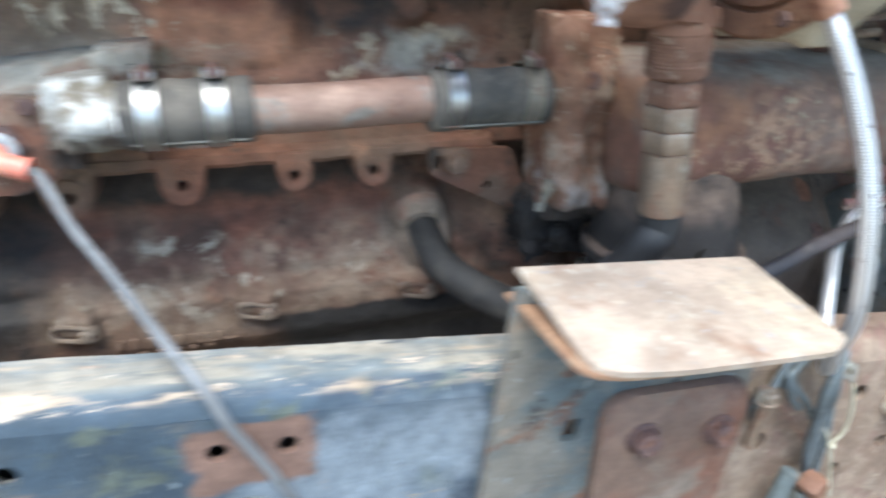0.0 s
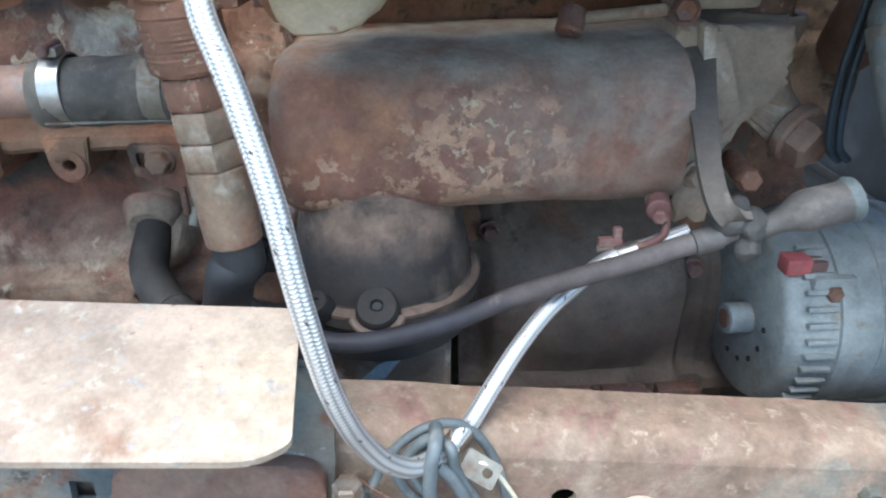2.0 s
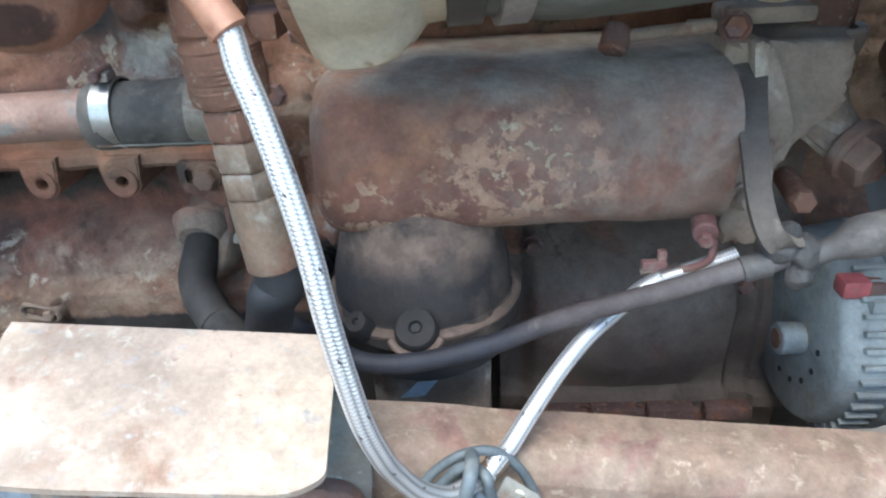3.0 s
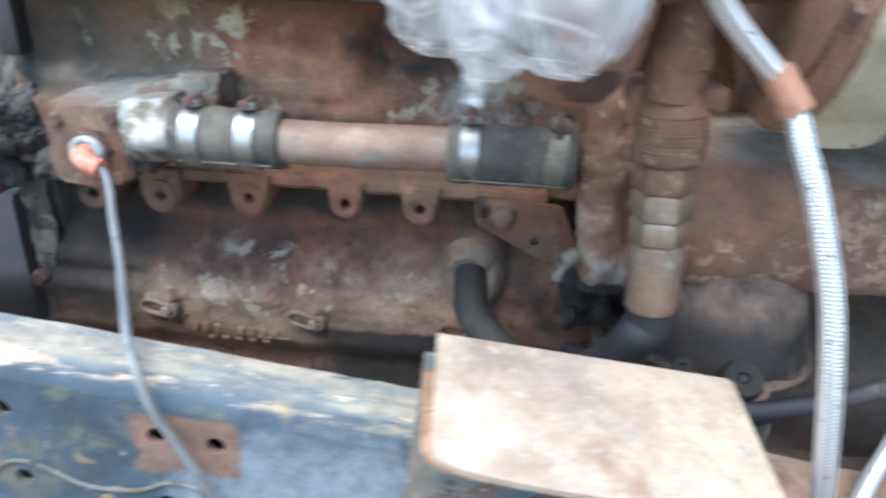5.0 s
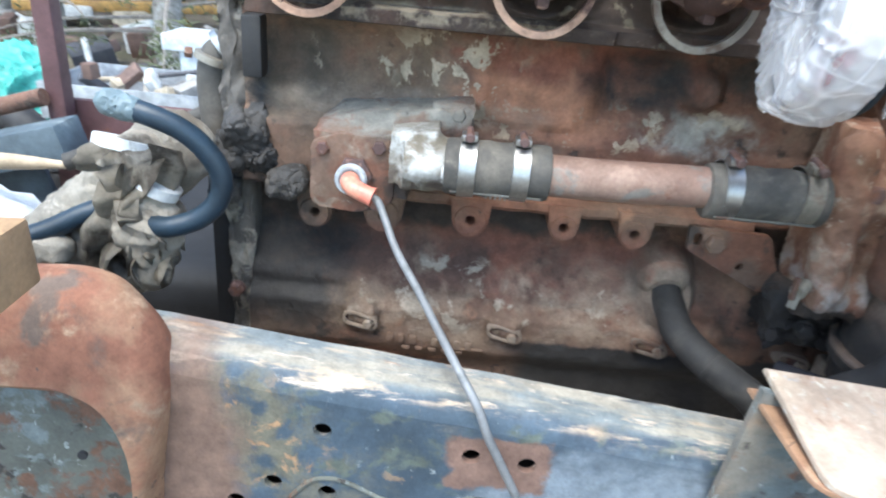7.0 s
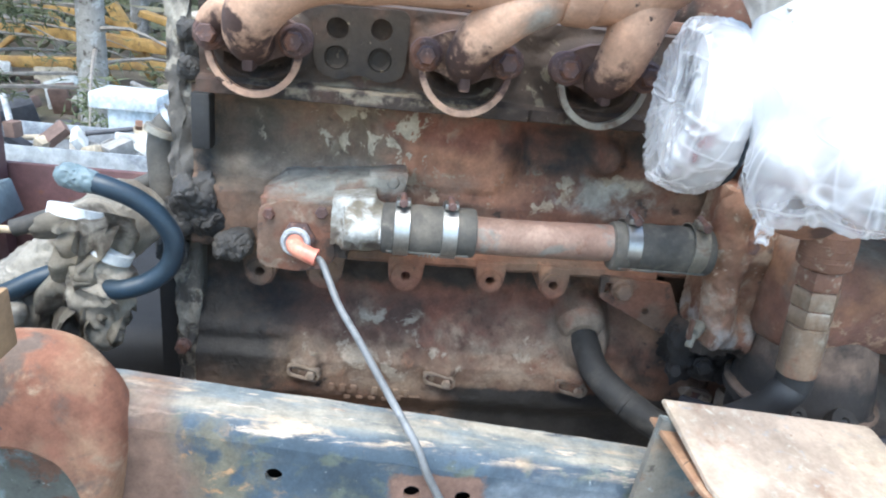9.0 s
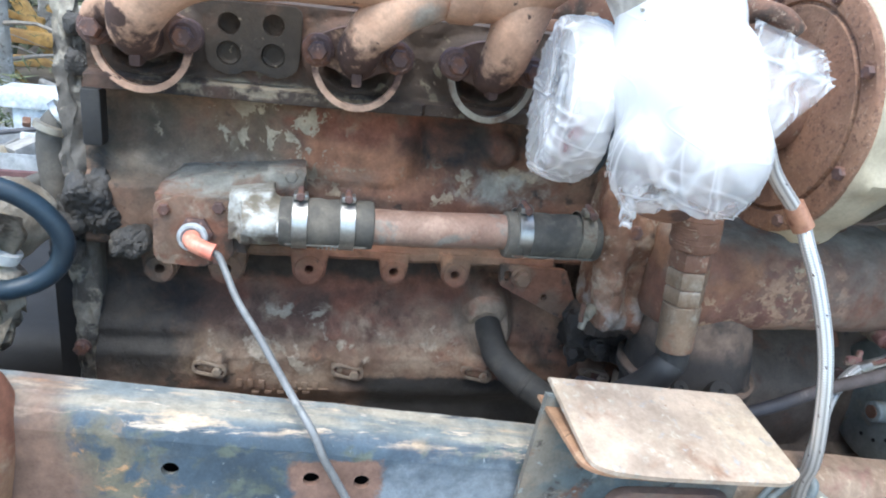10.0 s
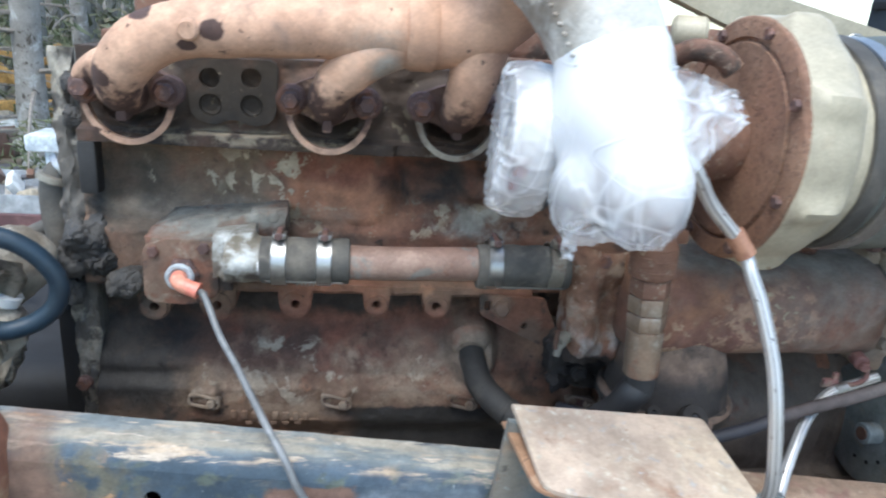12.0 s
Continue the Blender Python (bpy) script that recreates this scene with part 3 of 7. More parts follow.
M_RAG = mat("muddy_rag", (0.27, 0.235, 0.185), [((0.11, 0.09, 0.07), ("n", 30, 0.5, 0.64), 0.95), ((0.33, 0.29, 0.23), ("n", 44, 0.58, 0.68), 0.95)], rough=0.95, bump=0.5, bscale=220)
M_TIE = mat("grey_cable", (0.13, 0.155, 0.165), [((0.24, 0.25, 0.24), ("n", 60, 0.54, 0.68), 0.7)], rough=0.55, bump=0.12, bscale=300)
M_WIRE = mat("grey_wire", (0.17, 0.175, 0.18), [((0.1, 0.11, 0.11), ("n", 40, 0.54, 0.68), 0.6)], rough=0.45, bump=0.05)
M_ORANGE = mat("orange_boot", (0.7, 0.2, 0.13), [((0.85, 0.35, 0.22), ("n", 50, 0.5, 0.66), 0.4)], rough=0.38, bump=0.05, mottle=0.12)
M_RED = mat("red_cap", (0.4, 0.085, 0.09), [((0.26, 0.12, 0.1), ("n", 60, 0.5, 0.66), 0.6)], rough=0.5, bump=0.1)
M_COPPER = mat("copper_ferrule", (0.36, 0.175, 0.105), [((0.26, 0.11, 0.07), ("n", 60, 0.5, 0.66), 0.6)], rough=0.5, metal=0.3, bump=0.15)
M_RAW = mat("plain_steel", (0.45, 0.45, 0.44), [((0.25, 0.2, 0.16), ("n", 40, 0.56, 0.7), 0.6, 0.5)], rough=0.35, metal=0.9, bump=0.1)
M_BLACK = mat("soot_black", (0.018, 0.018, 0.02), rough=0.7, bump=0.1)
M_GROUND = mat("yard_dirt", (0.16, 0.125, 0.09), [((0.09, 0.075, 0.055), ("n", 1.3, 0.46, 0.62), 0.95), ((0.28, 0.24, 0.18), ("n", 5, 0.56, 0.7), 0.95), ((0.1, 0.11, 0.05), ("n", 0.5, 0.55, 0.7), 0.95)], rough=0.95, bump=0.6, bscale=40, mscale=3)
M_PLATE = mat("orange_rust_plate", (0.27, 0.135, 0.08), [
    ((0.36, 0.2, 0.12), ("n", 12, 0.46, 0.66), 0.8), ((0.16, 0.08, 0.052), ("f", 330, 0.5, 0.66), 0.85), ((0.42, 0.28, 0.19), ("f", 420, 0.58, 0.7), 0.85)], rough=0.8, bump=0.5, bscale=240)
M_COVER = mat("oily_brown_cover", (0.12, 0.088, 0.068), [
    ((0.17, 0.13, 0.1), ("n", 12, 0.46, 0.66), 0.85), ((0.15, 0.08, 0.055), ("n", 20, 0.54, 0.66), 0.85), (DARK, ("n", 30, 0.58, 0.68), 0.6)], rough=0.75, bump=0.5, bscale=180)
M_PORT = mat("sooty_port_iron", (0.05, 0.038, 0.029), [((0.1, 0.055, 0.038), ("n", 20, 0.48, 0.64), 0.85), ((0.25, 0.2, 0.14), ("n", 90, 0.64, 0.68), 0.9), (SOOT, ("n", 14, 0.52, 0.66), 0.85)], rough=0.82, bump=0.6, bscale=170)

# ---- yard ground ----
bm = B()
grid(bm, 60, 60, lambda u, v: Vector(((u - 0.5) ** 3 * 4000, (v - 0.5) ** 3 * 4000, 0.05 * fbm(((u - 0.5) ** 3 * 4000, (v - 0.5) ** 3 * 4000, 0), 0.3) - 0.03)))
tagged(part("ground", bm, M_GROUND), "bare brown yard dirt with sparse grass", "ground", "", "structure")

# ---- truck frame rail, sloping down to the front ----
CA, SA = math.cos(radians(6.1)), math.sin(radians(6.1))


def RP(u, v, w=0.0):
    """A place on the rail: along, up from its top edge, inward from its face."""
    return Vector((u * CA + v * SA, 0.312 + w, 0.946 - u * SA + v * CA))


def UV(u, v, w):
    return RP(u, v, w)


rail = thing("frame_rail", "blue painted steel truck chassis rail, peeling and rusty", "chassis rail", RP(0, -0.24))
HOLES = [(-0.068, -0.039), (-0.095, -0.089), (-0.059, -0.09), (-0.118, -0.111), (0.027, -0.038), (0.063, -0.037), (0.033, -0.089), (0.09, -0.089),
         (0.478, -0.044), (0.525, -0.094), (0.604, -0.0875), (0.651, -0.1155), (0.362, -0.077), (0.394, -0.078), (0.485, -0.116)]
holes = [ring2(c, {8: 0.0072, 12: 0.0078, 13: 0.0085}.get(i, 0.006), 14) for i, c in enumerate(HOLES)] + [ring2((0.861, -0.083), 0.013, 18, 0.016), ring2((-0.125, -0.14), 0.004, 12)]
bm = B()
plate(bm, [Vector((-0.9, -0.016)), Vector((-0.9, -0.226)), Vector((1.3, -0.226)), Vector((1.3, -0.016))], holes, UV, 0.0, 0.005)
part("web", bm, M_RAILL, rail)


def flange(v_in, sign):
    """A rounded corner and its inward flange, swept along the rail."""
    prof = [(0.0, v_in)] + [(0.016 - 0.016 * math.cos(a), v_in + sign * 0.016 * math.sin(a)) for a in (0.4, 0.8, 1.2, 1.571)] + [(0.028, v_in + sign * 0.016), (0.04, v_in + sign * 0.016)]
    prof += [(0.04, v_in + sign * 0.009), (0.02, v_in + sign * 0.008), (0.01, v_in + sign * 0.004), (0.008, v_in)]
    bm = B()
    n, rows = 220, []
    for i in range(n + 1):
        u = -0.9 + 2.2 * i / n
        rows.append([bm.verts.new(RP(u, v + 0.0007 * fbm((u, w, 1), 30), w + (0.0012 * fbm((u, 5, 2), 22) if w > 0.03 else 0))) for w, v in prof])
    for a, b in zip(rows, rows[1:]):
        for k in range(len(prof)):
            bm.faces.new((a[k], a[(k + 1) % len(prof)], b[(k + 1) % len(prof)], b[k]))
    return bm


part("top_flange", flange(-0.016, 1), M_RAILL, rail, "chalky worn top flange")
part("bottom_flange", flange(-0.226, -1), M_RAILL, rail)

# black sheet added behind the web, standing for the shade inside its holes
bm = B()
plate(bm, [Vector((-0.9, -0.03)), Vector((-0.9, -0.215)), Vector((1.3, -0.215)), Vector((1.3, -0.03))], [], UV, 0.02, 0.026)
part("dark_backing", bm, M_BLACK, rail, "added black sheet behind the rail's holes")


def rail_bolt(u, v, af, h, washer, name="bolt", m=M_RUST, label=""):
    bm = B()
    hexhead(bm, RP(u, v, -0.0002), (0, -1, 0), af, h, washer)
    cyl(bm, RP(u, v, -h), RP(u, v, -h - 0.006), af * 0.28, seg=14, edge=0.0008)
    return part(name, bm, m, rail, label)


rail_bolt(0.521, -0.054, 0.02, 0.012, 0.015, m=M_SHELF, label="pale dirty flange bolt")
for u, v in ((0.652, -0.033), (0.755, -0.025)):
    rail_bolt(u, v, 0.011, 0.006, 0.0, m=M_PATINA)
for u, v in ((0.6955, -0.0525), (0.708, -0.1165)):
    bm = B()
    lathe(bm, RP(u, v, -0.0002), (0, -1, 0), [(0, 0.0095), (0.004, 0.0085), (0.007, 0.005), (0.008, 0.001)], 20)
    part("rivet", bm, M_PATINA, rail)

# cast bracket bolted low on the rail, under a raised seam
cast = thing("spring_bracket", "blue-grey cast bracket with two large bolts on the rail", "bracket", RP(0, -0.2, -0.01))
bm = B()
prism(bm, rounded([Vector(p) for p in ((-0.118, -0.155), (-0.083, -0.126), (-0.02, -0.1), (0.0, -0.1), (0.1, -0.138), (0.11, -0.22), (-0.12, -0.22))], 0.01), UV, -0.012, -0.0005, 0.004)
part("body", bm, M_PATINA, cast)
for u, v in ((-0.016, -0.122), (-0.09, -0.15)):
    bm = B()
    hexhead(bm, RP(u, v, -0.012), (0, -1, 0), 0.017, 0.011, 0.0115)
    cyl(bm, RP(u, v, -0.024), RP(u, v, -0.034), 0.0052, seg=16, edge=0.001)
    part("bolt", bm, M_SHELF, cast, "pale rusty bolt with washer")
bm = B()
tube(bm, [RP(u, v, -0.0005) for u, v in ((-0.1, -0.135), (-0.087, -0.108), (-0.073, -0.084), (-0.06, -0.077), (-0.046, -0.078), (-0.018, -0.087), (0.014, -0.083), (0.035, -0.072), (0.055, -0.075), (0.06, -0.1))], 0.0016, 8)
part("seam_bead", bm, M_PATINA, rail, "raised seam outline on the web")

# spring hanger at the rear of the view
hang = thing("spring_hanger", "rust-orange arched steel spring hanger on the rail", "bracket", (-0.2, 0.3, 0.84))
outer = [(-0.42, 0.98), (-0.3, 1.0), (-0.258, 1.008), (-0.224, 1.012), (-0.198, 1.008), (-0.181, 0.993), (-0.168, 0.969), (-0.166, 0.932), (-0.178, 0.846), (-0.183, 0.72)]
inner = [(-0.2, 0.72), (-0.186, 0.866), (-0.193, 0.922), (-0.217, 0.942), (-0.258, 0.942), (-0.42, 0.93)]
bm = B()
rows = []
no = spline([(x, 0, z) for x, z in outer], 6)
ni = spline([(x, 0, z) for x, z in reversed(inner)], 10)
K = 54
for k in range(K + 1):
    o, i = no[round(k / K * (len(no) - 1))], ni[round(k / K * (len(ni) - 1))]
    row = []
    for t, y in ((0.06, 0.327), (0.01, 0.321), (0.0, 0.312), (0.1, 0.301), (0.35, 0.291), (0.7, 0.286), (0.92, 0.285), (1.0, 0.29), (1.0, 0.305), (0.9, 0.312)):
        p = o.lerp(i, t)
        row.append(bm.verts.new((p.x, y + 0.001 * fbm((p.x, y, p.z), 40), p.z)))
    rows.append(row)
for a, b in zip(rows, rows[1:]):
    for k in range(9):
        bm.faces.new((a[k], a[k + 1], b[k + 1], b[k]))
part("arch", bm, M_HANGER, hang)
bm = B()
box(bm, (-0.31, 0.306, 0.82), (0.26, 0.008, 0.24), 0.001)
part("back_panel", bm, M_PATINA, hang, "green-grey corroded panel")
# flat black disc drawn for the dark of the hole
bm = B()
cyl(bm, (-0.212, 0.2855, 0.9), (-0.212, 0.2875, 0.9), 0.003, seg=12)
part("drain_hole", bm, M_BLACK, hang)

bm = B()
box(bm, (0, 0, 0), (0.42, 0.05, 0.032), 0.002, Matrix.Translation((-0.4, 0.223, 1.052)) @ pose(0, 0, 0, 0, -2, 0))
box(bm, (-0.57, 0.223, 0.51), (0.05, 0.05, 1.05), 0.003)
solo("wood_offcut", bm, mat("raw_timber", (0.42, 0.25, 0.12), [((0.3, 0.16, 0.075), ("n", 40, 0.52, 0.64), 0.8)], rough=0.7, bump=0.3), "tan wooden board on a post beside the hanger", "board")

# ---- folded shelf bracket bolted to the rail ----
shelf = thing("shelf_bracket", "rusty folded steel shelf bracket bolted on the rail", "bracket", RP(0.26, -0.1))
T0, TX, TY = Vector((0.186, 0.316, 0.991)), Vector((0.1535, 0.001, -0.0135)), Vector((0.003, -0.084, -0.0145))
TN = TX.cross(TY).normalized()
TN = TN if TN.z > 0 else -TN


def SP(u, v, w):
    return T0 + TX * u + TY * v + TN * w


bm = B()
prism(bm, rounded([Vector(p) for p in ((0, 0), (1.0, 0), (1.02, 0.9), (0.93, 1.0), (0.3, 1.02), (0.02, 0.98))], [0.0, 0.03, 0.05, 0.1, 0.1, 0.36], 8), SP, 0.0, -0.0035, 0.0008)
part("top_plate", bm, M_SHELF, shelf, "pale sun-bleached rusty top plate")
bm = B()
prism(bm, rounded([Vector(p) for p in ((-0.035, 0.05), (0.9, 0.05), (0.9, 0.9), (0.3, 1.0), (-0.005, 0.97))], [0.0, 0.0, 0.1, 0.1, 0.36], 8), lambda u, v, w: SP(u, v, w - 0.014 + 0.011 * v), 0.0, -0.003, 0.0006)
part("lower_plate", bm, M_HANGER, shelf, "thin rusty lower plate")
bm = B()
plate(bm, [Vector(p) for p in ((0.176, 0.058), (0.178, -0.24), (0.36, -0.24), (0.352, 0.03), (0.34, 0.046))], [[Vector(p) for p in ((0.222, -0.03), (0.234, -0.03), (0.234, -0.046), (0.222, -0.046))]], UV, -0.012, -0.006)
part("side_wall", bm, M_BRKT, shelf, "grimy blue-grey mounting plate with square hole")
bm = B()
prism(bm, rounded([Vector(p) for p in ((0.243, -0.012), (0.35, -0.006), (0.352, -0.24), (0.268, -0.24), (0.25, -0.09))], 0.02), UV, -0.02, -0.0125, 0.004)
part("reinforcement", bm, M_CAST, shelf, "brown rusty reinforcing plate")
for u, v in ((0.275, -0.043), (0.332, -0.043)):
    bm = B()
    hexhead(bm, RP(u, v, -0.0195), (0, -1, 0), 0.016, 0.008, 0.0115)
    part("bolt", bm, M_DARKRUST, shelf)
bm = B()
hexhead(bm, RP(0.361, -0.024, -0.022), (0, 0, 1), 0.013, 0.007, 0.008)
cyl(bm, RP(0.361, -0.024, -0.022), RP(0.361, -0.06, -0.022), 0.004, seg=14, edge=0.0006)
part("stud", bm, M_STEEL, shelf)

# ---- engine block ----
block = thing("engine_block", "rusty oily cast-iron diesel engine block", "engine block", (0.05, 0.6, 0.6))


def bump2(x, z, cx, cz, rx, rz, soft=0.35):
    d = math.hypot((x - cx) / rx, (z - cz) / rz)
    return 1 - step(1 - soft, 1 + soft, d)


def panel(x, z, x0, x1, z0, z1, s=0.006):
    return step(x0 - s, x0 + s, x) * (1 - step(x1 - s, x1 + s, x)) * step(z0 - s, z0 + s, z) * (1 - step(z1 - s, z1 + s, z))


def block_y(x, z):
    """How deep the block's side lies."""
    y = 0.53
    y += 0.034 * step(0.995, 0.982, z) * (1 - step(0.945, 0.9, z))
    y -= 0.012 * step(0.9, 0.884, z)
    y += 0.016 * step(0.85, 0.82, z)
    y += 0.003 * (step(0.9, 0.893, z) - step(0.891, 0.882, z))
    y += 0.012 * panel(x, z, -0.155, -0.035, 1.075, 1.128, 0.01)
    y -= 0.007 * panel(x, z, -0.028, 0.018, 1.072, 1.134, 0.008)
    y -= 0.003 * panel(x, z, 0.022, 0.09, 1.062, 1.105, 0.006)
    y += 0.014 * panel(x, z, 0.104, 0.158, 1.07, 1.128, 0.012)
    y -= 0.012 * bump2(x, z, 0.183, 1.105, 0.016, 0.016)
    y -= 0.018 * step(1.06, 1.05, z) * (1 - step(0.998, 0.992, z)) * (0.35 if x > -0.005 else 0.8)
    y -= 0.034 * bump2(x, z, 0.198, 0.928, 0.024, 0.03)
    for cx in (-0.078, 0.054, 0.187, 0.317):
        y -= 0.01 * bump2(x, z, cx, 0.884, 0.014, 0.018)
    y += 0.006 * step(0.3, 0.33, x)
    return y + 0.0016 * fbm((x, 0, z), 45) + 0.0006 * fbm((x, 3, z), 180, 3)


bm = B()
X0, X1, Z0, Z1 = -0.182, 0.72, 0.7, 1.137
vs = grid(bm, 300, 190, lambda u, v: Vector((X0 + (X1 - X0) * u, block_y(X0 + (X1 - X0) * u, Z0 + (Z1 - Z0) * v), Z0 + (Z1 - Z0) * v)))
back = [[bm.verts.new((vs[i][j].co.x, 0.9, vs[i][j].co.z)) for j in (0, 190)] for i in (0, 300)]
bm.faces.new([vs[i][190] for i in range(301)] + [back[1][1], back[0][1]])
bm.faces.new([vs[i][0] for i in range(300, -1, -1)] + [back[0][0], back[1][0]])
bm.faces.new([vs[0][j] for j in range(191)] + [back[0][1], back[0][0]])
bm.faces.new([vs[300][j] for j in range(190, -1, -1)] + [back[1][0], back[1][1]])
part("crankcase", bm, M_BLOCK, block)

# the cast ledge and its drilled lugs
bm = B()
n = 90
rows = []
for i in range(n + 1):
    x = -0.135 + 0.385 * i / n
    d = 0.0012 * fbm((x, 1, 1), 40)
    rows.append([bm.verts.new((x, y, z + d)) for y, z in ((0.535, 1.006), (0.52, 1.005), (0.5145, 1.002), (0.514, 0.9955), (0.517, 0.992), (0.565, 0.991))])
for a, b in zip(rows, rows[1:]):
    for k in range(5):
        bm.faces.new((a[k], a[k + 1], b[k + 1], b[k]))
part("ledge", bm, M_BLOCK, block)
for x, z, r in ((-0.12, 0.977, 0.0145), (-0.062, 0.98, 0.016), (0.012, 0.983, 0.0155), (0.091, 0.984, 0.0125), (0.151, 0.984, 0.0135)):
    pts = [Vector((x - r * 1.15, 1.003)), Vector((x + r * 1.15, 1.003))] + [Vector((x + r * math.cos(a), z + r * math.sin(a))) for a in [-math.pi * k / 12 for k in range(0, 13)]]
    bm = B()
    plate(bm, pts, [ring2((x, z), 0.0042, 14)], XZ, 0.509, 0.57)
    bmesh.ops.bevel(bm, geom=[e for e in bm.edges if all(abs(v.co.y - 0.509) < 1e-5 for v in e.verts) and len([f for f in e.link_faces if abs(f.normal.y) < 0.5]) == 1], offset=0.0015, segments=2, affect="EDGES")
    lathe(bm, (x, 0.5095, z), (0, -1, 0), [(0, r * 0.9), (0.0022, r * 0.84), (0.0022, r * 0.6), (0.0008, 0.0046), (-0.004, 0.0042)], 28, caps=False)
    lug = part("lug", bm, M_BLOCK, block)
    # black disc in the drilled hole, in place of its inner shade
    bm = B()
    cyl(bm, (x, 0.528, z), (x, 0.53, z), 0.0046, seg=14)
    part("bore", bm, M_BLACK, lug)

# oblong slotted plates with bolts along the lower skirt
for x in (-0.078, 0.054, 0.187, 0.317):
    p0, p1 = (x - 0.0085, 0.8766), (x + 0.0095, 0.872)
    slot = oblong(p0, p1, 0.0045)
    bm = B()
    plate(bm, oblong(p0, p1, 0.0072), [slot], XZ, 0.506, 0.522)
    bmesh.ops.bevel(bm, geom=[e for e in bm.edges if all(abs(v.co.y - 0.506) < 1e-5 for v in e.verts) and len([f for f in e.link_faces if abs(f.normal.y) < 0.5]) == 1], offset=0.0009, segments=2, affect="EDGES")
    pl = part("slotted_plate", bm, M_GREYCAST, block, "oblong dusty clamp ring")
    bm = B()
    prism(bm, slot, XZ, 0.5095, 0.52)
    part("slot", bm, M_DARKRUST, pl)
    bm = B()
    lathe(bm, (x - 0.0075, 0.5098, 0.8763), (0, -1, 0), [(0, 0.0034), (0.002, 0.003), (0.002, 0.0016)], 14)
    part("washer", bm, M_STEEL, pl)
    bm = B()
    hexhead(bm, (x + 0.0075, 0.509, 0.8723), (0, -1, 0), 0.0082, 0.0055)
    part("bolt", bm, M_GREYCAST, pl)
bm = B()
hexhead(bm, (-0.195, 0.527, 0.886), (0, -1, 0), 0.012, 0.007, 0.0075)
part("side_bolt", bm, M_DARKRUST, block)

# raised casting marks, worn past reading
for k in range(8):
    if k in (3,):
        continue
    bm = B()
    box(bm, (-0.05 + k * 0.0105, 0.5165, 0.8545 - 0.0004 * k), (0.006, 0.0028, 0.009), 0.0012)
    part("casting_mark", bm, M_BLOCK, block)
for k in range(5):
    bm = B()
    box(bm, (-0.035 + k * 0.0125, 0.5165, 0.8445), (0.007, 0.0028, 0.0035), 0.001)
    part("casting_mark", bm, M_BLOCK, block)
bm = B()
box(bm, (0.022, 0.5165, 0.8485), (0.03, 0.0028, 0.0012), 0.0004)
part("casting_mark", bm, M_BLOCK, block)

# ---- cylinder head ----
head = thing("cylinder_head", "dark rusty cast-iron cylinder head with exhaust ports", "cylinder head", (0.1, 0.6, 1.14))


def head_y(x, z):
    y = 0.495
    y -= 0.014 * step(1.152, 1.148, z) * (1 - step(1.139, 1.136, z)) * (1 if x < 0.1 else 0.6)
    for cx in (-0.118, 0.042, 0.15):
        y -= 0.012 * bump2(x, z, cx, 1.178, 0.042, 0.028, 0.2)
        y += 0.02 * bump2(x, z, cx, 1.172, 0.022, 0.016, 0.25)
    y += 0.01 * bump2(x, z, 0.14, 1.16, 0.012, 0.02)
    return y + 0.0018 * fbm((x, 9, z), 50) + 0.0006 * fbm((x, 13, z), 190, 3)


bm = B()
X0, X1, Z0, Z1 = -0.165, 0.6, 1.1375, 1.215
vs = grid(bm, 250, 50, lambda u, v: Vector((X0 + (X1 - X0) * u, head_y(X0 + (X1 - X0) * u, Z0 + (Z1 - Z0) * v), Z0 + (Z1 - Z0) * v)))
back = [[bm.verts.new((vs[i][j].co.x, 0.9, vs[i][j].co.z)) for j in (0, 50)] for i in (0, 250)]
bm.faces.new([vs[i][50] for i in range(251)] + [back[1][1], back[0][1]])
bm.faces.new([vs[i][0] for i in range(250, -1, -1)] + [back[0][0], back[1][0]])
bm.faces.new([vs[0][j] for j in range(51)] + [back[0][1], back[0][0]])
bm.faces.new([vs[250][j] for j in range(50, -1, -1)] + [back[1][0], back[1][1]])
part("casting", bm, M_HEAD, head)
bm = B()
fx = lambda p: Vector(p)
plate(bm, rounded([fx(p) for p in ((-0.078, 1.212), (-0.002, 1.214), (-0.004, 1.163), (-0.022, 1.156), (-0.04, 1.164), (-0.056, 1.156), (-0.075, 1.163))], 0.01),
      [ring2((-0.058, 1.196), 0.0085, 16), ring2((-0.024, 1.198), 0.0085, 16), ring2((-0.058, 1.174), 0.0095, 16), ring2((-0.024, 1.175), 0.0095, 16)], XZ, 0.487, 0.497)
part("port_flange", bm, M_PORT, head, "four-hole port flange")
for c in ((-0.058, 1.174), (-0.024, 1.175)):
    bm = B()
    lathe(bm, (c[0], 0.497, c[1]), (0, -1, 0), [(0, 0.0094), (0.006, 0.0094), (0.007, 0.0085), (0.005, 0.006), (0.005, 0.001)], 18)
    part("core_plug", bm, M_PORT, head)
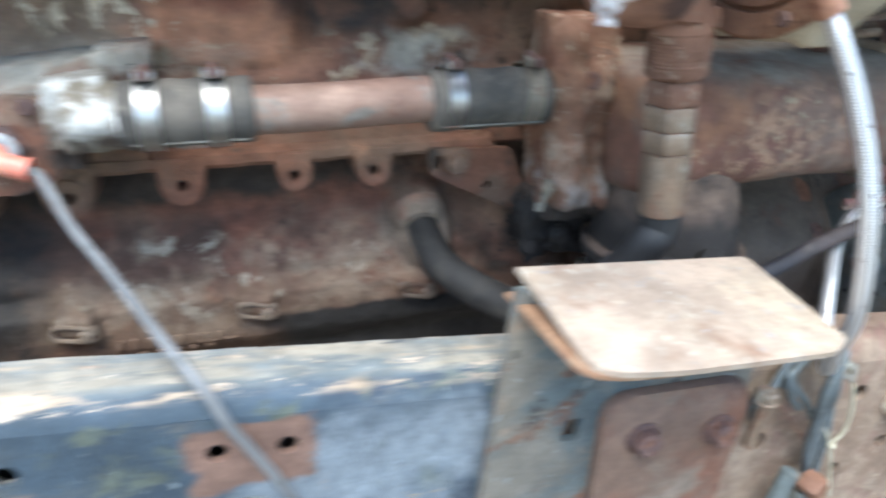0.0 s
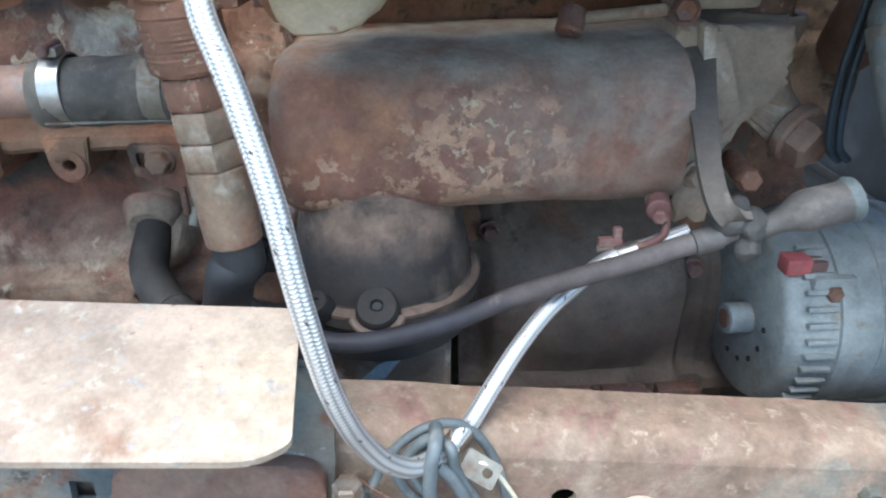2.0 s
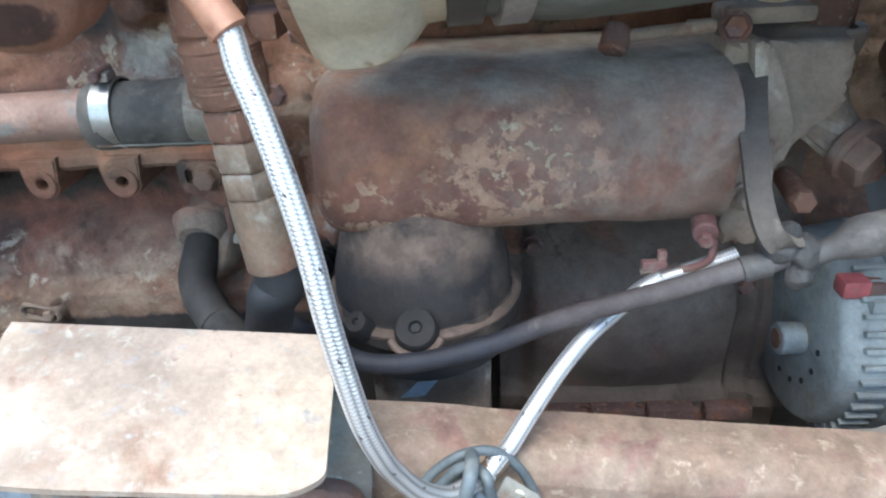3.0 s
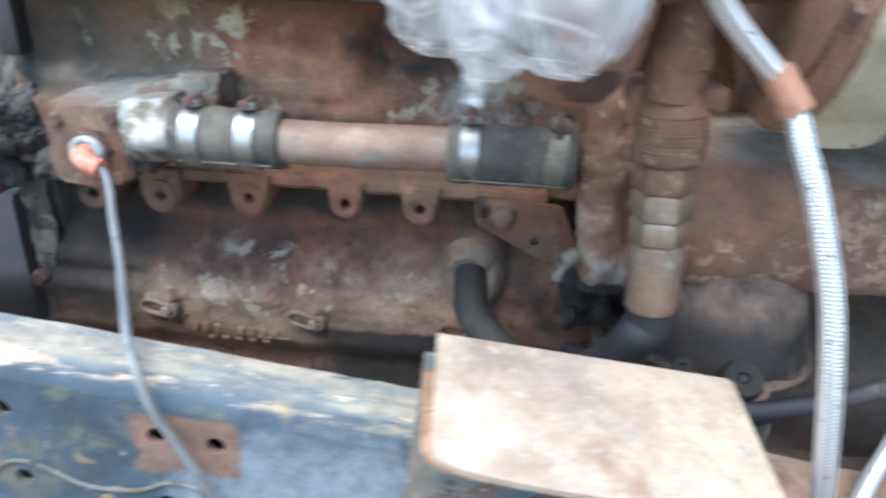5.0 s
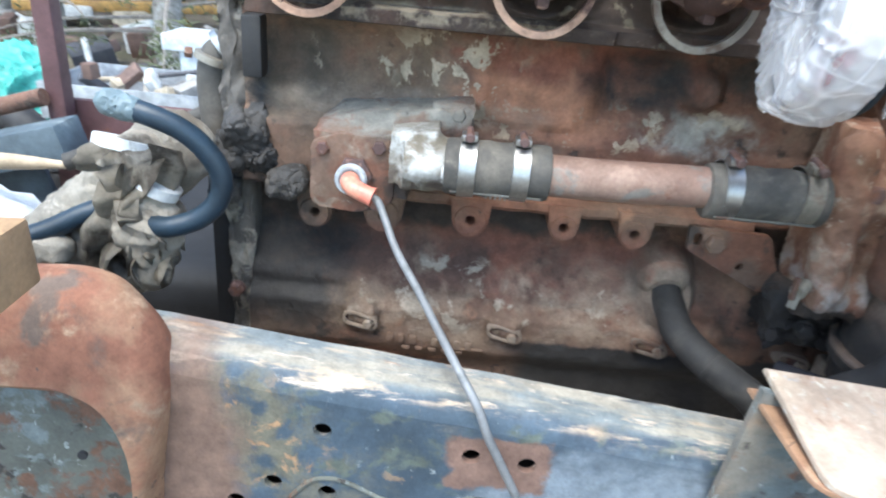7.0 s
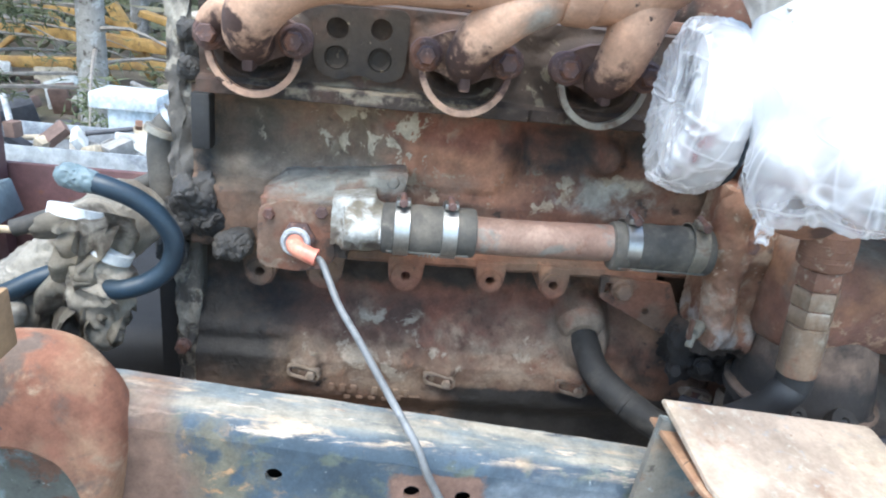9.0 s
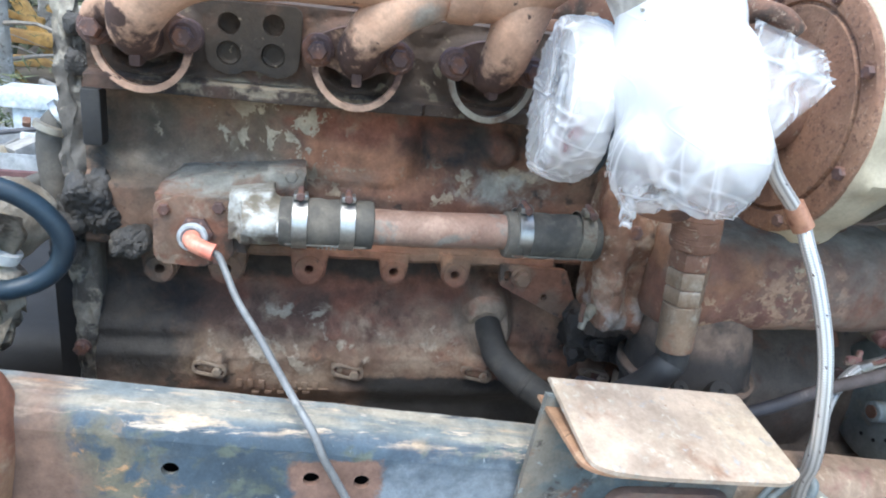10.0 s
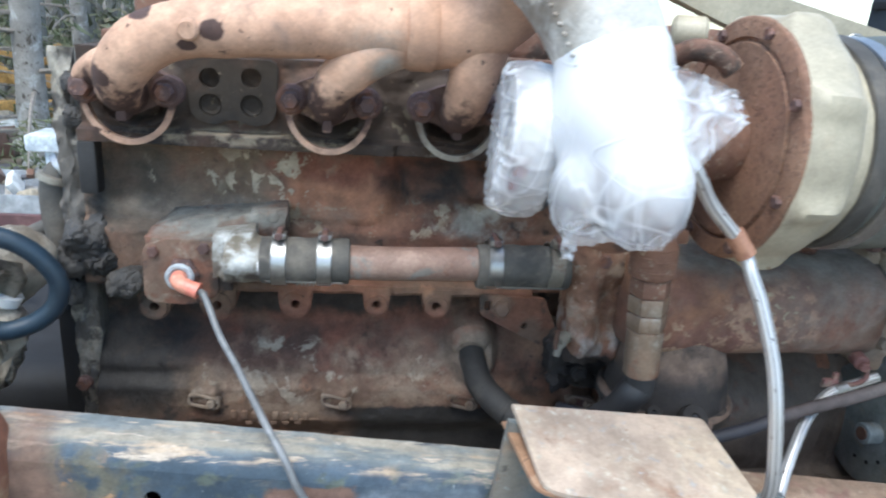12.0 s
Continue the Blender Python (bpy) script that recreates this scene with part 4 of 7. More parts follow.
for cx, rust in ((-0.117, M_MANIF), (0.042, M_MANIF), (0.15, M_OLDBAND)):
    bm = B()
    pts, r = [], 0.0335
    for k in range(19):
        a = math.pi * (1.02 + 0.96 * k / 18)
        pts.append((cx + r * math.cos(a), 1.179 + (r + 0.002) * math.sin(a)))
    rows = []
    for k, (x, z) in enumerate(pts):
        d = Vector((x - cx, 0, z - 1.179)).normalized()
        rows.append([bm.verts.new((x + d.x * a, y, z + d.z * a)) for a, y in ((-0.0025, 0.4625), (0.0025, 0.4625), (0.0025, 0.468), (-0.0025, 0.468))])
    for a, b in zip(rows, rows[1:]):
        for k in range(4):
            bm.faces.new((a[k], a[(k + 1) % 4], b[(k + 1) % 4], b[k]))
    bm.faces.new(rows[0])
    bm.faces.new(rows[-1][::-1])
    part("gasket_ring", bm, rust, head, "hanging half ring of a port gasket")

# rocker cover, seen past the manifold
cover = thing("rocker_cover", "rusty red rocker cover on top of the head", "engine cover", (0.05, 0.62, 1.215))
bm = B()
box(bm, (0.19, 0.67, 1.2205), (0.72, 0.2, 0.011), 0.003)
box(bm, (0.19, 0.68, 1.245), (0.68, 0.16, 0.05), 0.014, seg=3)
part("lid", bm, M_RUST, cover)
for k in range(5):
    bm = B()
    hexhead(bm, (-0.15 + 0.14 * k, 0.585, 1.226), (0, 0, 1), 0.013, 0.008, 0.009)
    part("bolt", bm, M_STEEL, cover)

# ---- exhaust manifold ----
man = thing("exhaust_manifold", "salmon-orange heat-bleached exhaust manifold", "manifold", (0.03, 0.44, 1.18))
bm = B()
prof = lambda t: 0.0165 + 0.0045 * step(0.05, 0.35, t) + 0.003 * step(0.6, 1.0, t)
tube(bm, [(-0.118, 0.468, 1.181), (-0.118, 0.449, 1.188), (-0.112, 0.437, 1.203), (-0.095, 0.431, 1.222), (-0.07, 0.43, 1.234), (-0.035, 0.43, 1.238), (0.01, 0.43, 1.242), (0.06, 0.43, 1.245), (0.107, 0.43, 1.246)], prof, 28, 8, True, 0.05)
tube(bm, [(-0.151, 0.474, 1.187), (-0.145, 0.464, 1.195), (-0.132, 0.454, 1.203), (-0.115, 0.445, 1.21)], lambda t: 0.011 + 0.003 * t, 20, 6)
part("runner", bm, M_MANIF, man)
bm = B()
tube(bm, [(0.042, 0.47, 1.18), (0.042, 0.448, 1.19), (0.05, 0.434, 1.206), (0.07, 0.428, 1.224), (0.1, 0.429, 1.24)], lambda t: 0.0155 + 0.0035 * t, 24, 8, True, 0.05)
part("branch", bm, M_MANIF, man)
bm = B()
tube(bm, [(0.1, 0.43, 1.246), (0.135, 0.43, 1.248), (0.16, 0.425, 1.256), (0.178, 0.415, 1.275), (0.186, 0.405, 1.3), (0.188, 0.4, 1.33)], lambda t: 0.027 + 0.002 * t, 28, 8, True, 0.04)
lathe(bm, (0.1045, 0.43, 1.246), (1, 0, 0), [(-0.004, 0.0275), (0, 0.0292), (0.016, 0.0292), (0.019, 0.027)], 30)
part("rear_section", bm, M_MANIF, man, "pinkish slip-joint section")
bm = B()
tube(bm, [(0.15, 0.47, 1.178), (0.15, 0.447, 1.186), (0.152, 0.433, 1.202), (0.156, 0.427, 1.222), (0.16, 0.427, 1.245)], lambda t: 0.015 + 0.007 * t, 24, 8, True, 0.05)
part("branch", bm, M_MANIF, man)
for cx in (-0.117, 0.042, 0.15):
    bm = B()
    prism(bm, rounded([Vector(p) for p in ((cx - 0.041, 1.192), (cx - 0.012, 1.205), (cx + 0.012, 1.205), (cx + 0.041, 1.192), (cx + 0.04, 1.177), (cx + 0.016, 1.172), (cx, 1.162), (cx - 0.016, 1.172), (cx - 0.04, 1.177))], 0.008), XZ, 0.467, 0.482, 0.003)
    fl = part("flange", bm, M_FLANGE, man)
    bm = B()
    box(bm, (cx - 0.001, 0.457, 1.173), (0.0085, 0.022, 0.022), 0.003)
    rough_up(bm, 0.0008, 120)
    part("tab", bm, M_MANIF, fl)
    for s in (-1, 1):
        bm = B()
        cyl(bm, (cx + s * 0.031, 0.476, 1.1855), (cx + s * 0.031, 0.458, 1.1855), 0.0125, seg=22, edge=0.0025)
        rough_up(bm, 0.0006, 200)
        boss = part("bolt_boss", bm, M_DARKRUST, man)
        bm = B()
        hexhead(bm, (cx + s * 0.031, 0.459, 1.1855), (0, -1, 0.05), 0.0135, 0.009, 0.0105)
        part("bolt", bm, M_DARKRUST, boss)
for x, z, r in ((-0.056, 1.237, 0.008), (0.19, 1.264, 0.0065)):
    bm = B()
    cyl(bm, (x, 0.42, z), (x, 0.404, z - 0.001), r, seg=20, edge=0.002)
    part("boss", bm, M_MANIF if x < 0 else M_DARKRUST, man)

# ---- thermostat housing and cross-over pipe ----
hous = thing("water_outlet", "rusty cast water outlet housing with white corrosion", "housing", (-0.07, 0.5, 1.0))
bm = B()


def hous_in(p):
    a = max(abs(p.x + 0.075) - 0.036, abs(p.z - 1.04) - 0.024, abs(p.y - 0.49) - 0.03)
    b = max(abs(p.x + 0.045) - 0.05, abs(p.z - 1.058 - (p.x + 0.05) * 0.18) - 0.018, abs(p.y - 0.505) - 0.022)
    return smin(a, b, 0.02) + 0.002 * fbm(p, 60)


blob(bm, (-0.07, 0.5, 1.045), hous_in, 5, 0.12)
part("body", bm, M_HOUS, hous)
bm = B()
prism(bm, rounded([Vector(p) for p in ((-0.112, 1.056), (-0.09, 1.064), (-0.052, 1.062), (-0.049, 1.012), (-0.075, 1.003), (-0.112, 1.006))], 0.007), XZ, 0.4565, 0.47, 0.002)
part("cover", bm, M_HOUS, hous, "square rusty sensor cover")
for x, z in ((-0.103, 1.052), (-0.061, 1.056), (-0.062, 1.012)):
    bm = B()
    hexhead(bm, (x, 0.458, z), (0, -1, 0), 0.009, 0.006)
    rough_up(bm, 0.0005, 300)
    part("bolt", bm, M_DARKRUST, hous)
bm = B()


def neck_in(p):
    r = math.hypot(p.y - 0.456, p.z - 1.048)
    a = max(r - 0.0195, abs(p.x + 0.02) - 0.022)
    b = max(abs(p.x + 0.036) - 0.017, abs(p.z - 1.052 - 0.1 * (p.x + 0.036)) - 0.019, abs(p.y - 0.47) - 0.02)
    return smin(a, b, 0.008) + 0.001 * fbm(p, 90)


blob(bm, (-0.028, 0.46, 1.049), neck_in, 5, 0.08)
part("neck", bm, M_NECK, hous, "grey alloy neck streaked with white corrosion")
bm = B()
box(bm, (-0.012, 0.497, 1.075), (0.03, 0.02, 0.02), 0.005)
hexhead(bm, (-0.006, 0.488, 1.078), (0, -1, 0), 0.01, 0.006)
part("ear", bm, M_HOUS, hous)
for x, z in ((-0.147, 1.0), (-0.137, 1.006)):
    bm = B()
    lumpy(bm, (x, 0.505, z), 0.013)
    part("greasy_nut", bm, M_GREASE, hous)

sens = thing("temperature_sensor", "orange angled rubber boot on a grey sensor ring", "sensor", (-0.083, 0.455, 1.031))
bm = B()
hexhead(bm, (-0.079, 0.4565, 1.034), (0, -1, 0), 0.024, 0.005)
part("hex", bm, M_DARKRUST, sens)
bm = B()
lathe(bm, (-0.0805, 0.4535, 1.0315), (0, -1, 0.05), [(0, 0.0118), (0.0055, 0.0118), (0.007, 0.0108), (0.007, 0.0086), (0.005, 0.008)], 28)
part("ring", bm, mat("grey_zinc_ring", (0.42, 0.46, 0.48), [((0.25, 0.27, 0.27), ("n", 60, 0.5, 0.6), 0.5)], rough=0.4, bump=0.1), sens, "grey zinc ring")
bm = B()
tube(bm, [(-0.0805, 0.45, 1.0315), (-0.0802, 0.4435, 1.0313), (-0.0765, 0.4385, 1.0298), (-0.069, 0.4355, 1.0275), (-0.0615, 0.434, 1.0255)], lambda t: 0.0071 - 0.0006 * t + 0.0006 * step(0.9, 0.95, t), 18, 6)
part("boot", bm, M_ORANGE, sens)
bm = B()
tube(bm, [(-0.0625, 0.434, 1.0258), (-0.0575, 0.431, 1.024), (-0.0515, 0.424, 1.015), (-0.04, 0.404, 1.0), (-0.0228, 0.377, 0.987), (-0.005, 0.346, 0.974), (0.01, 0.32, 0.963), (0.022, 0.306, 0.95), (0.03, 0.301, 0.933), (0.038, 0.301, 0.917), (0.053, 0.301, 0.887), (0.067, 0.301, 0.852), (0.085, 0.301, 0.8), (0.11, 0.301, 0.7), (0.13, 0.301, 0.5)], 0.0028, 12, 8)
solo("sensor_wire", bm, M_WIRE, "grey cable hanging from the sensor over the rail", "cable")

# the pipe, its two hoses and four clamps
bm = B()
tube(bm, [(0.04, 0.452, 1.049), (0.1, 0.452, 1.049), (0.16, 0.453, 1.0505), (0.195, 0.453, 1.051)], 0.0152, 32, 6)
solo("coolant_pipe", bm, M_PIPE, "short rusty pinkish steel coolant pipe", "pipe")


def hose_piece(x0, x1, label):
    bm = B()
    prof = [(0, 0.0158), (0.0008, 0.0195), (0.003, 0.0203)]
    n = x1 - x0
    for k in range(1, 10):
        h = 0.003 + (n - 0.006) * k / 10
        prof.append((h, 0.0202 + 0.0006 * math.sin(k * 2.1)))
    prof += [(n - 0.003, 0.0203), (n - 0.0008, 0.0195), (n, 0.0158)]
    lathe(bm, (x0, 0.452, 1.049), (1, 0, 0.012), prof, 36)
    h = solo("rubber_hose", bm, M_RUBBER, label, "hose", "coolant hose couplings")
    bm = B()
    y = 0.452 - 0.0203 * math.cos(0.75)
    box(bm, ((x0 + x1) / 2, y - 0.0004, 1.049 - 0.0203 * math.sin(0.75)), (n * 0.86, 0.0012, 0.0014), 0.0004)
    part("printed_stripe", bm, M_BRKT, h, "faded pale print stripe")
    for k in range(5 if x0 < 0 else 0):
        bm = B()
        box(bm, (x0 + n * (0.42 + 0.045 * k), 0.452 - 0.0203 * math.cos(1.0) - 0.0002, 1.0485 - 0.0203 * math.sin(1.0)), (0.0018, 0.001, 0.0022), 0.0003)
        part("print_mark", bm, M_BRKT, h)
    return h


hose_piece(-0.013, 0.0635, "short black rubber hose coupling with faded print")
hose_piece(0.176, 0.261, "short black rubber coupling hose with clamps")


def clamp_master(m, label, r, w=0.0125):
    """A worm-drive clamp round the x axis at the origin."""
    c = thing("hose_clamp", label, "hose clamp", (0, 0, 0), "worm-drive hose clamps")
    bm = B()
    lathe(bm, (-w / 2, 0, 0), (1, 0, 0), [(0, r), (0.0004, r + 0.0012), (w - 0.0004, r + 0.0012), (w, r)], 40, caps=False)
    part("band", bm, m, c)
    bm = B()
    box(bm, (0, -0.004, r + 0.0035), (w * 0.9, 0.012, 0.005), 0.0012)
    part("housing", bm, m, c)
    bm = B()
    cyl(bm, (0, -0.012, r + 0.0058), (0, 0.006, r + 0.0058), 0.0027, seg=14, edge=0.0006)
    cyl(bm, (0, -0.0155, r + 0.0052), (0, -0.0115, r + 0.0052), 0.0035, seg=14, edge=0.001)
    part("screw", bm, M_DARKRUST, c)
    return c


cl = clamp_master(M_BAND, "shiny zinc worm-drive clamp on a rubber hose", 0.0204)
copy_thing(cl, pose(0.0035, 0.452, 1.0492))
copy_thing(cl, pose(0.0415, 0.452, 1.0495))
cl.matrix_basis = pose(0.191, 0.4525, 1.051, 4)
c2 = clamp_master(M_OLDBAND, "dull tarnished worm-drive clamp on a rubber hose", 0.0205, 0.0135)
c2.matrix_basis = pose(0.2465, 0.4525, 1.0515, 8, 4, 0)

# slotted bracket behind the hose
brk = thing("slotted_bracket", "dusty slotted steel bracket bolted under the hose", "bracket", (0.22, 0.51, 0.96))
bm = B()
ptsb = rounded([Vector(p) for p in ((0.194, 0.999), (0.262, 0.996), (0.285, 0.945), (0.262, 0.944), (0.196, 0.977))], 0.004)
plate(bm, ptsb, [rounded([Vector(p) for p in ((0.1995, 0.993), (0.2055, 0.993), (0.2055, 0.982), (0.1995, 0.982))], 0.0028), ring2((0.243, 0.966), 0.0035, 12)], XZ, 0.506, 0.511)
part("plate", bm, M_HOUS, brk)
bm = B()
hexhead(bm, (0.216, 0.506, 0.987), (0, -1, 0), 0.0145, 0.008, 0.0105)
part("bolt", bm, M_HOUS, brk)

# black hose out of the block
bm = B()
tube(bm, [(0.1945, 0.548, 0.931), (0.194, 0.528, 0.927), (0.195, 0.51, 0.92), (0.198, 0.489, 0.911), (0.208, 0.471, 0.903), (0.221, 0.455, 0.897), (0.236, 0.44, 0.892), (0.253, 0.428, 0.883), (0.28, 0.42, 0.845), (0.288, 0.416, 0.79), (0.29, 0.415, 0.7)], 0.0138, 22, 8, True, 0.06)
bhs = thing("block_hose", "thick dusty black rubber hose leaving the block", "hose", (0.21, 0.5, 0.9))
part("tube", bm, M_OILRUBBER, bhs)
bm = B()
lathe(bm, (0.1925, 0.5215, 0.929), (0.0, -0.9, -0.42), [(-0.014, 0.024), (-0.005, 0.0205), (-0.001, 0.0172), (0.0005, 0.0155), (0.0005, 0.0135)], 28)
rough_up(bm, 0.0015, 90)
part("collar", bm, M_BLOCK, bhs, "dusty cast collar round the hose end")
bm = B()
lathe(bm, (0.221, 0.455, 0.897), (0.66, -0.7, -0.3), [(0, 0.0136), (0.0006, 0.0147), (0.004, 0.0147), (0.0046, 0.0136)], 26)
part("ridge", bm, M_OILRUBBER, bhs)

# ---- coolant housing beside the hose ----
chs = thing("coolant_manifold", "rusty cast coolant housing with a drain tap", "housing", (0.3, 0.48, 0.95))
bm = B()


def chs_in(p):
    lean = 0.1 * (1.05 - p.z)
    a = max(abs(p.x - 0.3 - 0.5 * lean) - 0.022 - 0.4 * lean, abs(p.z - 1.025) - 0.075, abs(p.y - 0.487) - 0.03)
    b = capsule(p, (0.284, 0.462, 1.051), (0.3, 0.465, 1.05), 0.0225)
    c = capsule(p, (0.2775, 0.457, 1.085), (0.283, 0.449, 0.985), 0.0145)
    d = capsule(p, (0.315, 0.47, 1.05), (0.318, 0.462, 0.965), 0.013)
    e = capsule(p, (0.284, 0.452, 0.974), (0.308, 0.456, 0.968), 0.013)
    low = step(0.99, 0.95, p.z)
    return smin(smin(smin(a, b, 0.02), c, 0.009), smin(d, e, 0.012), 0.009) + (0.0022 + 0.004 * low) * fbm(p, 50) + 0.0012 * fbm(p, 160)


blob(bm, (0.298, 0.478, 1.02), chs_in, 6, 0.14)
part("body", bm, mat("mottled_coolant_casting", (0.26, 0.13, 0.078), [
    ((0.36, 0.26, 0.185), ("n", 26, 0.48, 0.62), 0.88), (RUST, ("n", 18, 0.5, 0.62), 0.85), ((0.45, 0.35, 0.27), ("n", 80, 0.58, 0.65), 0.9),
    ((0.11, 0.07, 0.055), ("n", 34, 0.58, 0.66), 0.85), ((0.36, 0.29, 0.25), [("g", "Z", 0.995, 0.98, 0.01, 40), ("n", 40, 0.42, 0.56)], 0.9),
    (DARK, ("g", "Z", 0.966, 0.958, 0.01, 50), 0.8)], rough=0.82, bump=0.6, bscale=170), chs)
bm = B()
cyl(bm, (0.268, 0.447, 0.984), (0.258, 0.436, 0.981), 0.006, seg=14, edge=0.001)
cyl(bm, (0.259, 0.437, 0.98), (0.256, 0.434, 0.969), 0.0035, seg=12, edge=0.0006)
tap = part("drain_tap", bm, M_NECK, chs, "whitish corroded drain tap")
bm = B()
box(bm, (0.254, 0.4335, 0.986), (0.0035, 0.005, 0.018), 0.001)
part("lever", bm, M_RUST, tap)
bm = B()
hexhead(bm, (0.292, 0.448, 1.06), (0, -1, 0.1), 0.012, 0.006, 0.008)
part("bolt", bm, M_DARKRUST, chs)
bm = B()
blob(bm, (0.3, 0.5, 0.93), lambda p: smin(max(abs(p.x - 0.305) - 0.03, abs(p.y - 0.51) - 0.025, abs(p.z - 0.935) - 0.03), (p - Vector((0.28, 0.49, 0.945))).length - 0.016, 0.02) + 0.005 * fbm(p, 45) + 0.002 * fbm(p, 140), 5, 0.1)
part("foot", bm, M_SOOTY, chs, "oily dark lower foot")
for c in ((0.268, 0.49, 0.955), (0.275, 0.487, 0.918), (0.298, 0.478, 0.928)):
    bm = B()
    hexhead(bm, c, (-0.2, -1, 0.1), 0.012, 0.008, 0.0085)
    rough_up(bm, 0.001, 200)
    part("greasy_nut", bm, M_SOOTY, chs)

# ---- oil cooler ----
ocl = thing("oil_cooler", "large rounded rusty oil cooler housing, paint flaking", "oil cooler", (0.43, 0.45, 0.985))
bm = B()
n, K = 70, 44
rows = []
for i in range(n + 1):
    x = 0.314 + 0.232 * i / n
    e = min(1.0, ((x - 0.314) / 0.02)) if x < 0.334 else 1.0
    s = 0.72 + 0.28 * math.sqrt(max(0.0, 1 - (1 - e) ** 2))
    row = []
    for k in range(K):
        a = 2 * math.pi * k / K
        c, d = math.cos(a), math.sin(a)
        py = 0.482 + s * 0.088 * math.copysign(abs(c) ** 0.62, c)
        pz = 1.0265 + (0.012 * (x - 0.43) / 0.1 * 0.1) + s * 0.0485 * math.copysign(abs(d) ** 0.6, d)
        p = Vector((x, py, pz))
        q = p + (p - Vector((x, 0.482, 1.0265))).normalized() * (0.0016 * fbm(p, 28) + 0.0005 * fbm(p, 150, 3))
        row.append(bm.verts.new(q))
    rows.append(row)
for a, b in zip(rows, rows[1:]):
    for k in range(K):
        bm.faces.new((a[k], a[(k + 1) % K], b[(k + 1) % K], b[k]))
bm.faces.new(rows[0][::-1])
bm.faces.new(rows[-1])
part("shell", bm, M_CAST, ocl)
NC = Vector((0.3715, 0.441, 0.0))
bm = B()
lathe(bm, NC + Vector((0, 0, 1.0)), (0, 0, -1), [(0, 0.042), (0.018, 0.049), (0.035, 0.0535), (0.048, 0.0562), (0.06, 0.0572), (0.066, 0.0575), (0.0675, 0.0612), (0.0705, 0.0632), (0.078, 0.0632), (0.0805, 0.0608), (0.0812, 0.0575), (0.105, 0.056), (0.106, 0.03)], 64)
rough_up(bm, 0.0009, 55)
part("neck", bm, M_SOOTY, ocl, "bell-shaped soot-darkened neck with a flange")
bm = B()
lathe(bm, NC + Vector((0, 0, 0.9335)), (0, 0, -1), [(0, 0.0588), (0.0006, 0.0622), (0.0026, 0.0638), (0.0046, 0.0634)], 72)
rough_up(bm, 0.0007, 70)
part("rim", bm, M_RIM, ocl, "dusty tan flange rim")
for dx in (0.0, -0.0345):
    ec = Vector((0.3705 + dx, 0.3765 + 0.0075 * (dx != 0), 0.9395))
    ax = Vector((dx * 8, -0.62, 0.78)).normalized()
    big = 1.0 if dx == 0 else 0.55
    bm = B()
    lathe(bm, ec - ax * 0.012, ax, [(0, 0.0135 * big), (0.013, 0.0125 * big), (0.0155, 0.0112 * big), (0.0155, 0.004 * big), (0.013, 0.003 * big)], 28)
    rough_up(bm, 0.0004, 150)
    ear = part("ear", bm, M_EAR, ocl)
    # small black disc stands for the shade in the ear's bore
    bm = B()
    cyl(bm, ec + ax * 0.0008, ec + ax * 0.0024, 0.0026 * big, seg=12)
    part("bore", bm, M_BLACK, ear)
    if dx == 0:
        bm = B()
        e1, e2 = Vector((1, 0, 0)), ax.cross(Vector((1, 0, 0))).normalized()
        tube(bm, [ec - ax * 0.002 + (e1 * math.cos(t) + e2 * math.sin(t)) * 0.0155 for t in [math.pi * (-0.12 - 0.76 * k / 10) for k in range(11)]], 0.0024, 8, 4)
        part("lip", bm, M_RIM, ear, "tan raised lip over the ear")
bm = B()
box(bm, (0.3755, 0.462, 0.785), (0.079, 0.1, 0.206), 0.006)
bmesh.ops.subdivide_edges(bm, edges=bm.edges[:], cuts=5, use_grid_fill=True)
rough_up(bm, 0.0016, 40)
part("pump_body", bm, M_GREYCAST, ocl, "dusty beige pump body below the neck")

bm = B()
prism(bm, [Vector(p) for p in ((0.354, 0.864), (0.37, 0.8655), (0.385, 0.8855), (0.366, 0.8765))], XZ, 0.4065, 0.4075)
solo("plastic_scrap", bm, mat("pale_blue_plastic", (0.5, 0.66, 0.78), rough=0.4, bump=0.1), "torn pale blue plastic scrap on the pump", "scrap")

cov = thing("timing_cover", "dark oily timing cover behind the oil cooler", "engine cover", (0.53, 0.52, 0.7))
bm = B()


def cov_y(x, z):
    y = 0.502 + 0.012 * step(0.455, 0.44, x) - 0.01 * bump2(x, z, 0.53, 0.86, 0.07, 0.06) + 0.01 * step(0.605, 0.612, x) - 0.006 * step(0.625, 0.63, x)
    y -= 0.014 * step(0.792, 0.786, z) * (1 - step(0.776, 0.772, z)) - 0.02 * step(0.772, 0.768, z)
    return y + 0.055 * step(0.865, 0.95, z) + 0.0016 * fbm((x, 4, z), 40)


grid(bm, 80, 90, lambda u, v: Vector((0.425 + 0.24 * u, cov_y(0.425 + 0.24 * u, 0.68 + 0.32 * v), 0.68 + 0.32 * v)))
box(bm, (0.545, 0.6, 0.84), (0.24, 0.07, 0.32), 0.0)
part("panel", bm, M_COVER, cov)
for x, z in ((0.452, 0.91), (0.49, 0.777), (0.535, 0.776), (0.58, 0.775), (0.615, 0.88)):
    bm = B()
    hexhead(bm, (x, cov_y(x, z) + 0.001, z), (0, -1, 0), 0.012, 0.007, 0.009)
    part("bolt", bm, M_DARKRUST, cov)
for x in (0.47, 0.515, 0.56, 0.605):
    bm = B()
    box(bm, (x, 0.483, 0.7815), (0.037, 0.014, 0.012), 0.003)
    part("gasket_lip", bm, M_DARKRUST, cov)

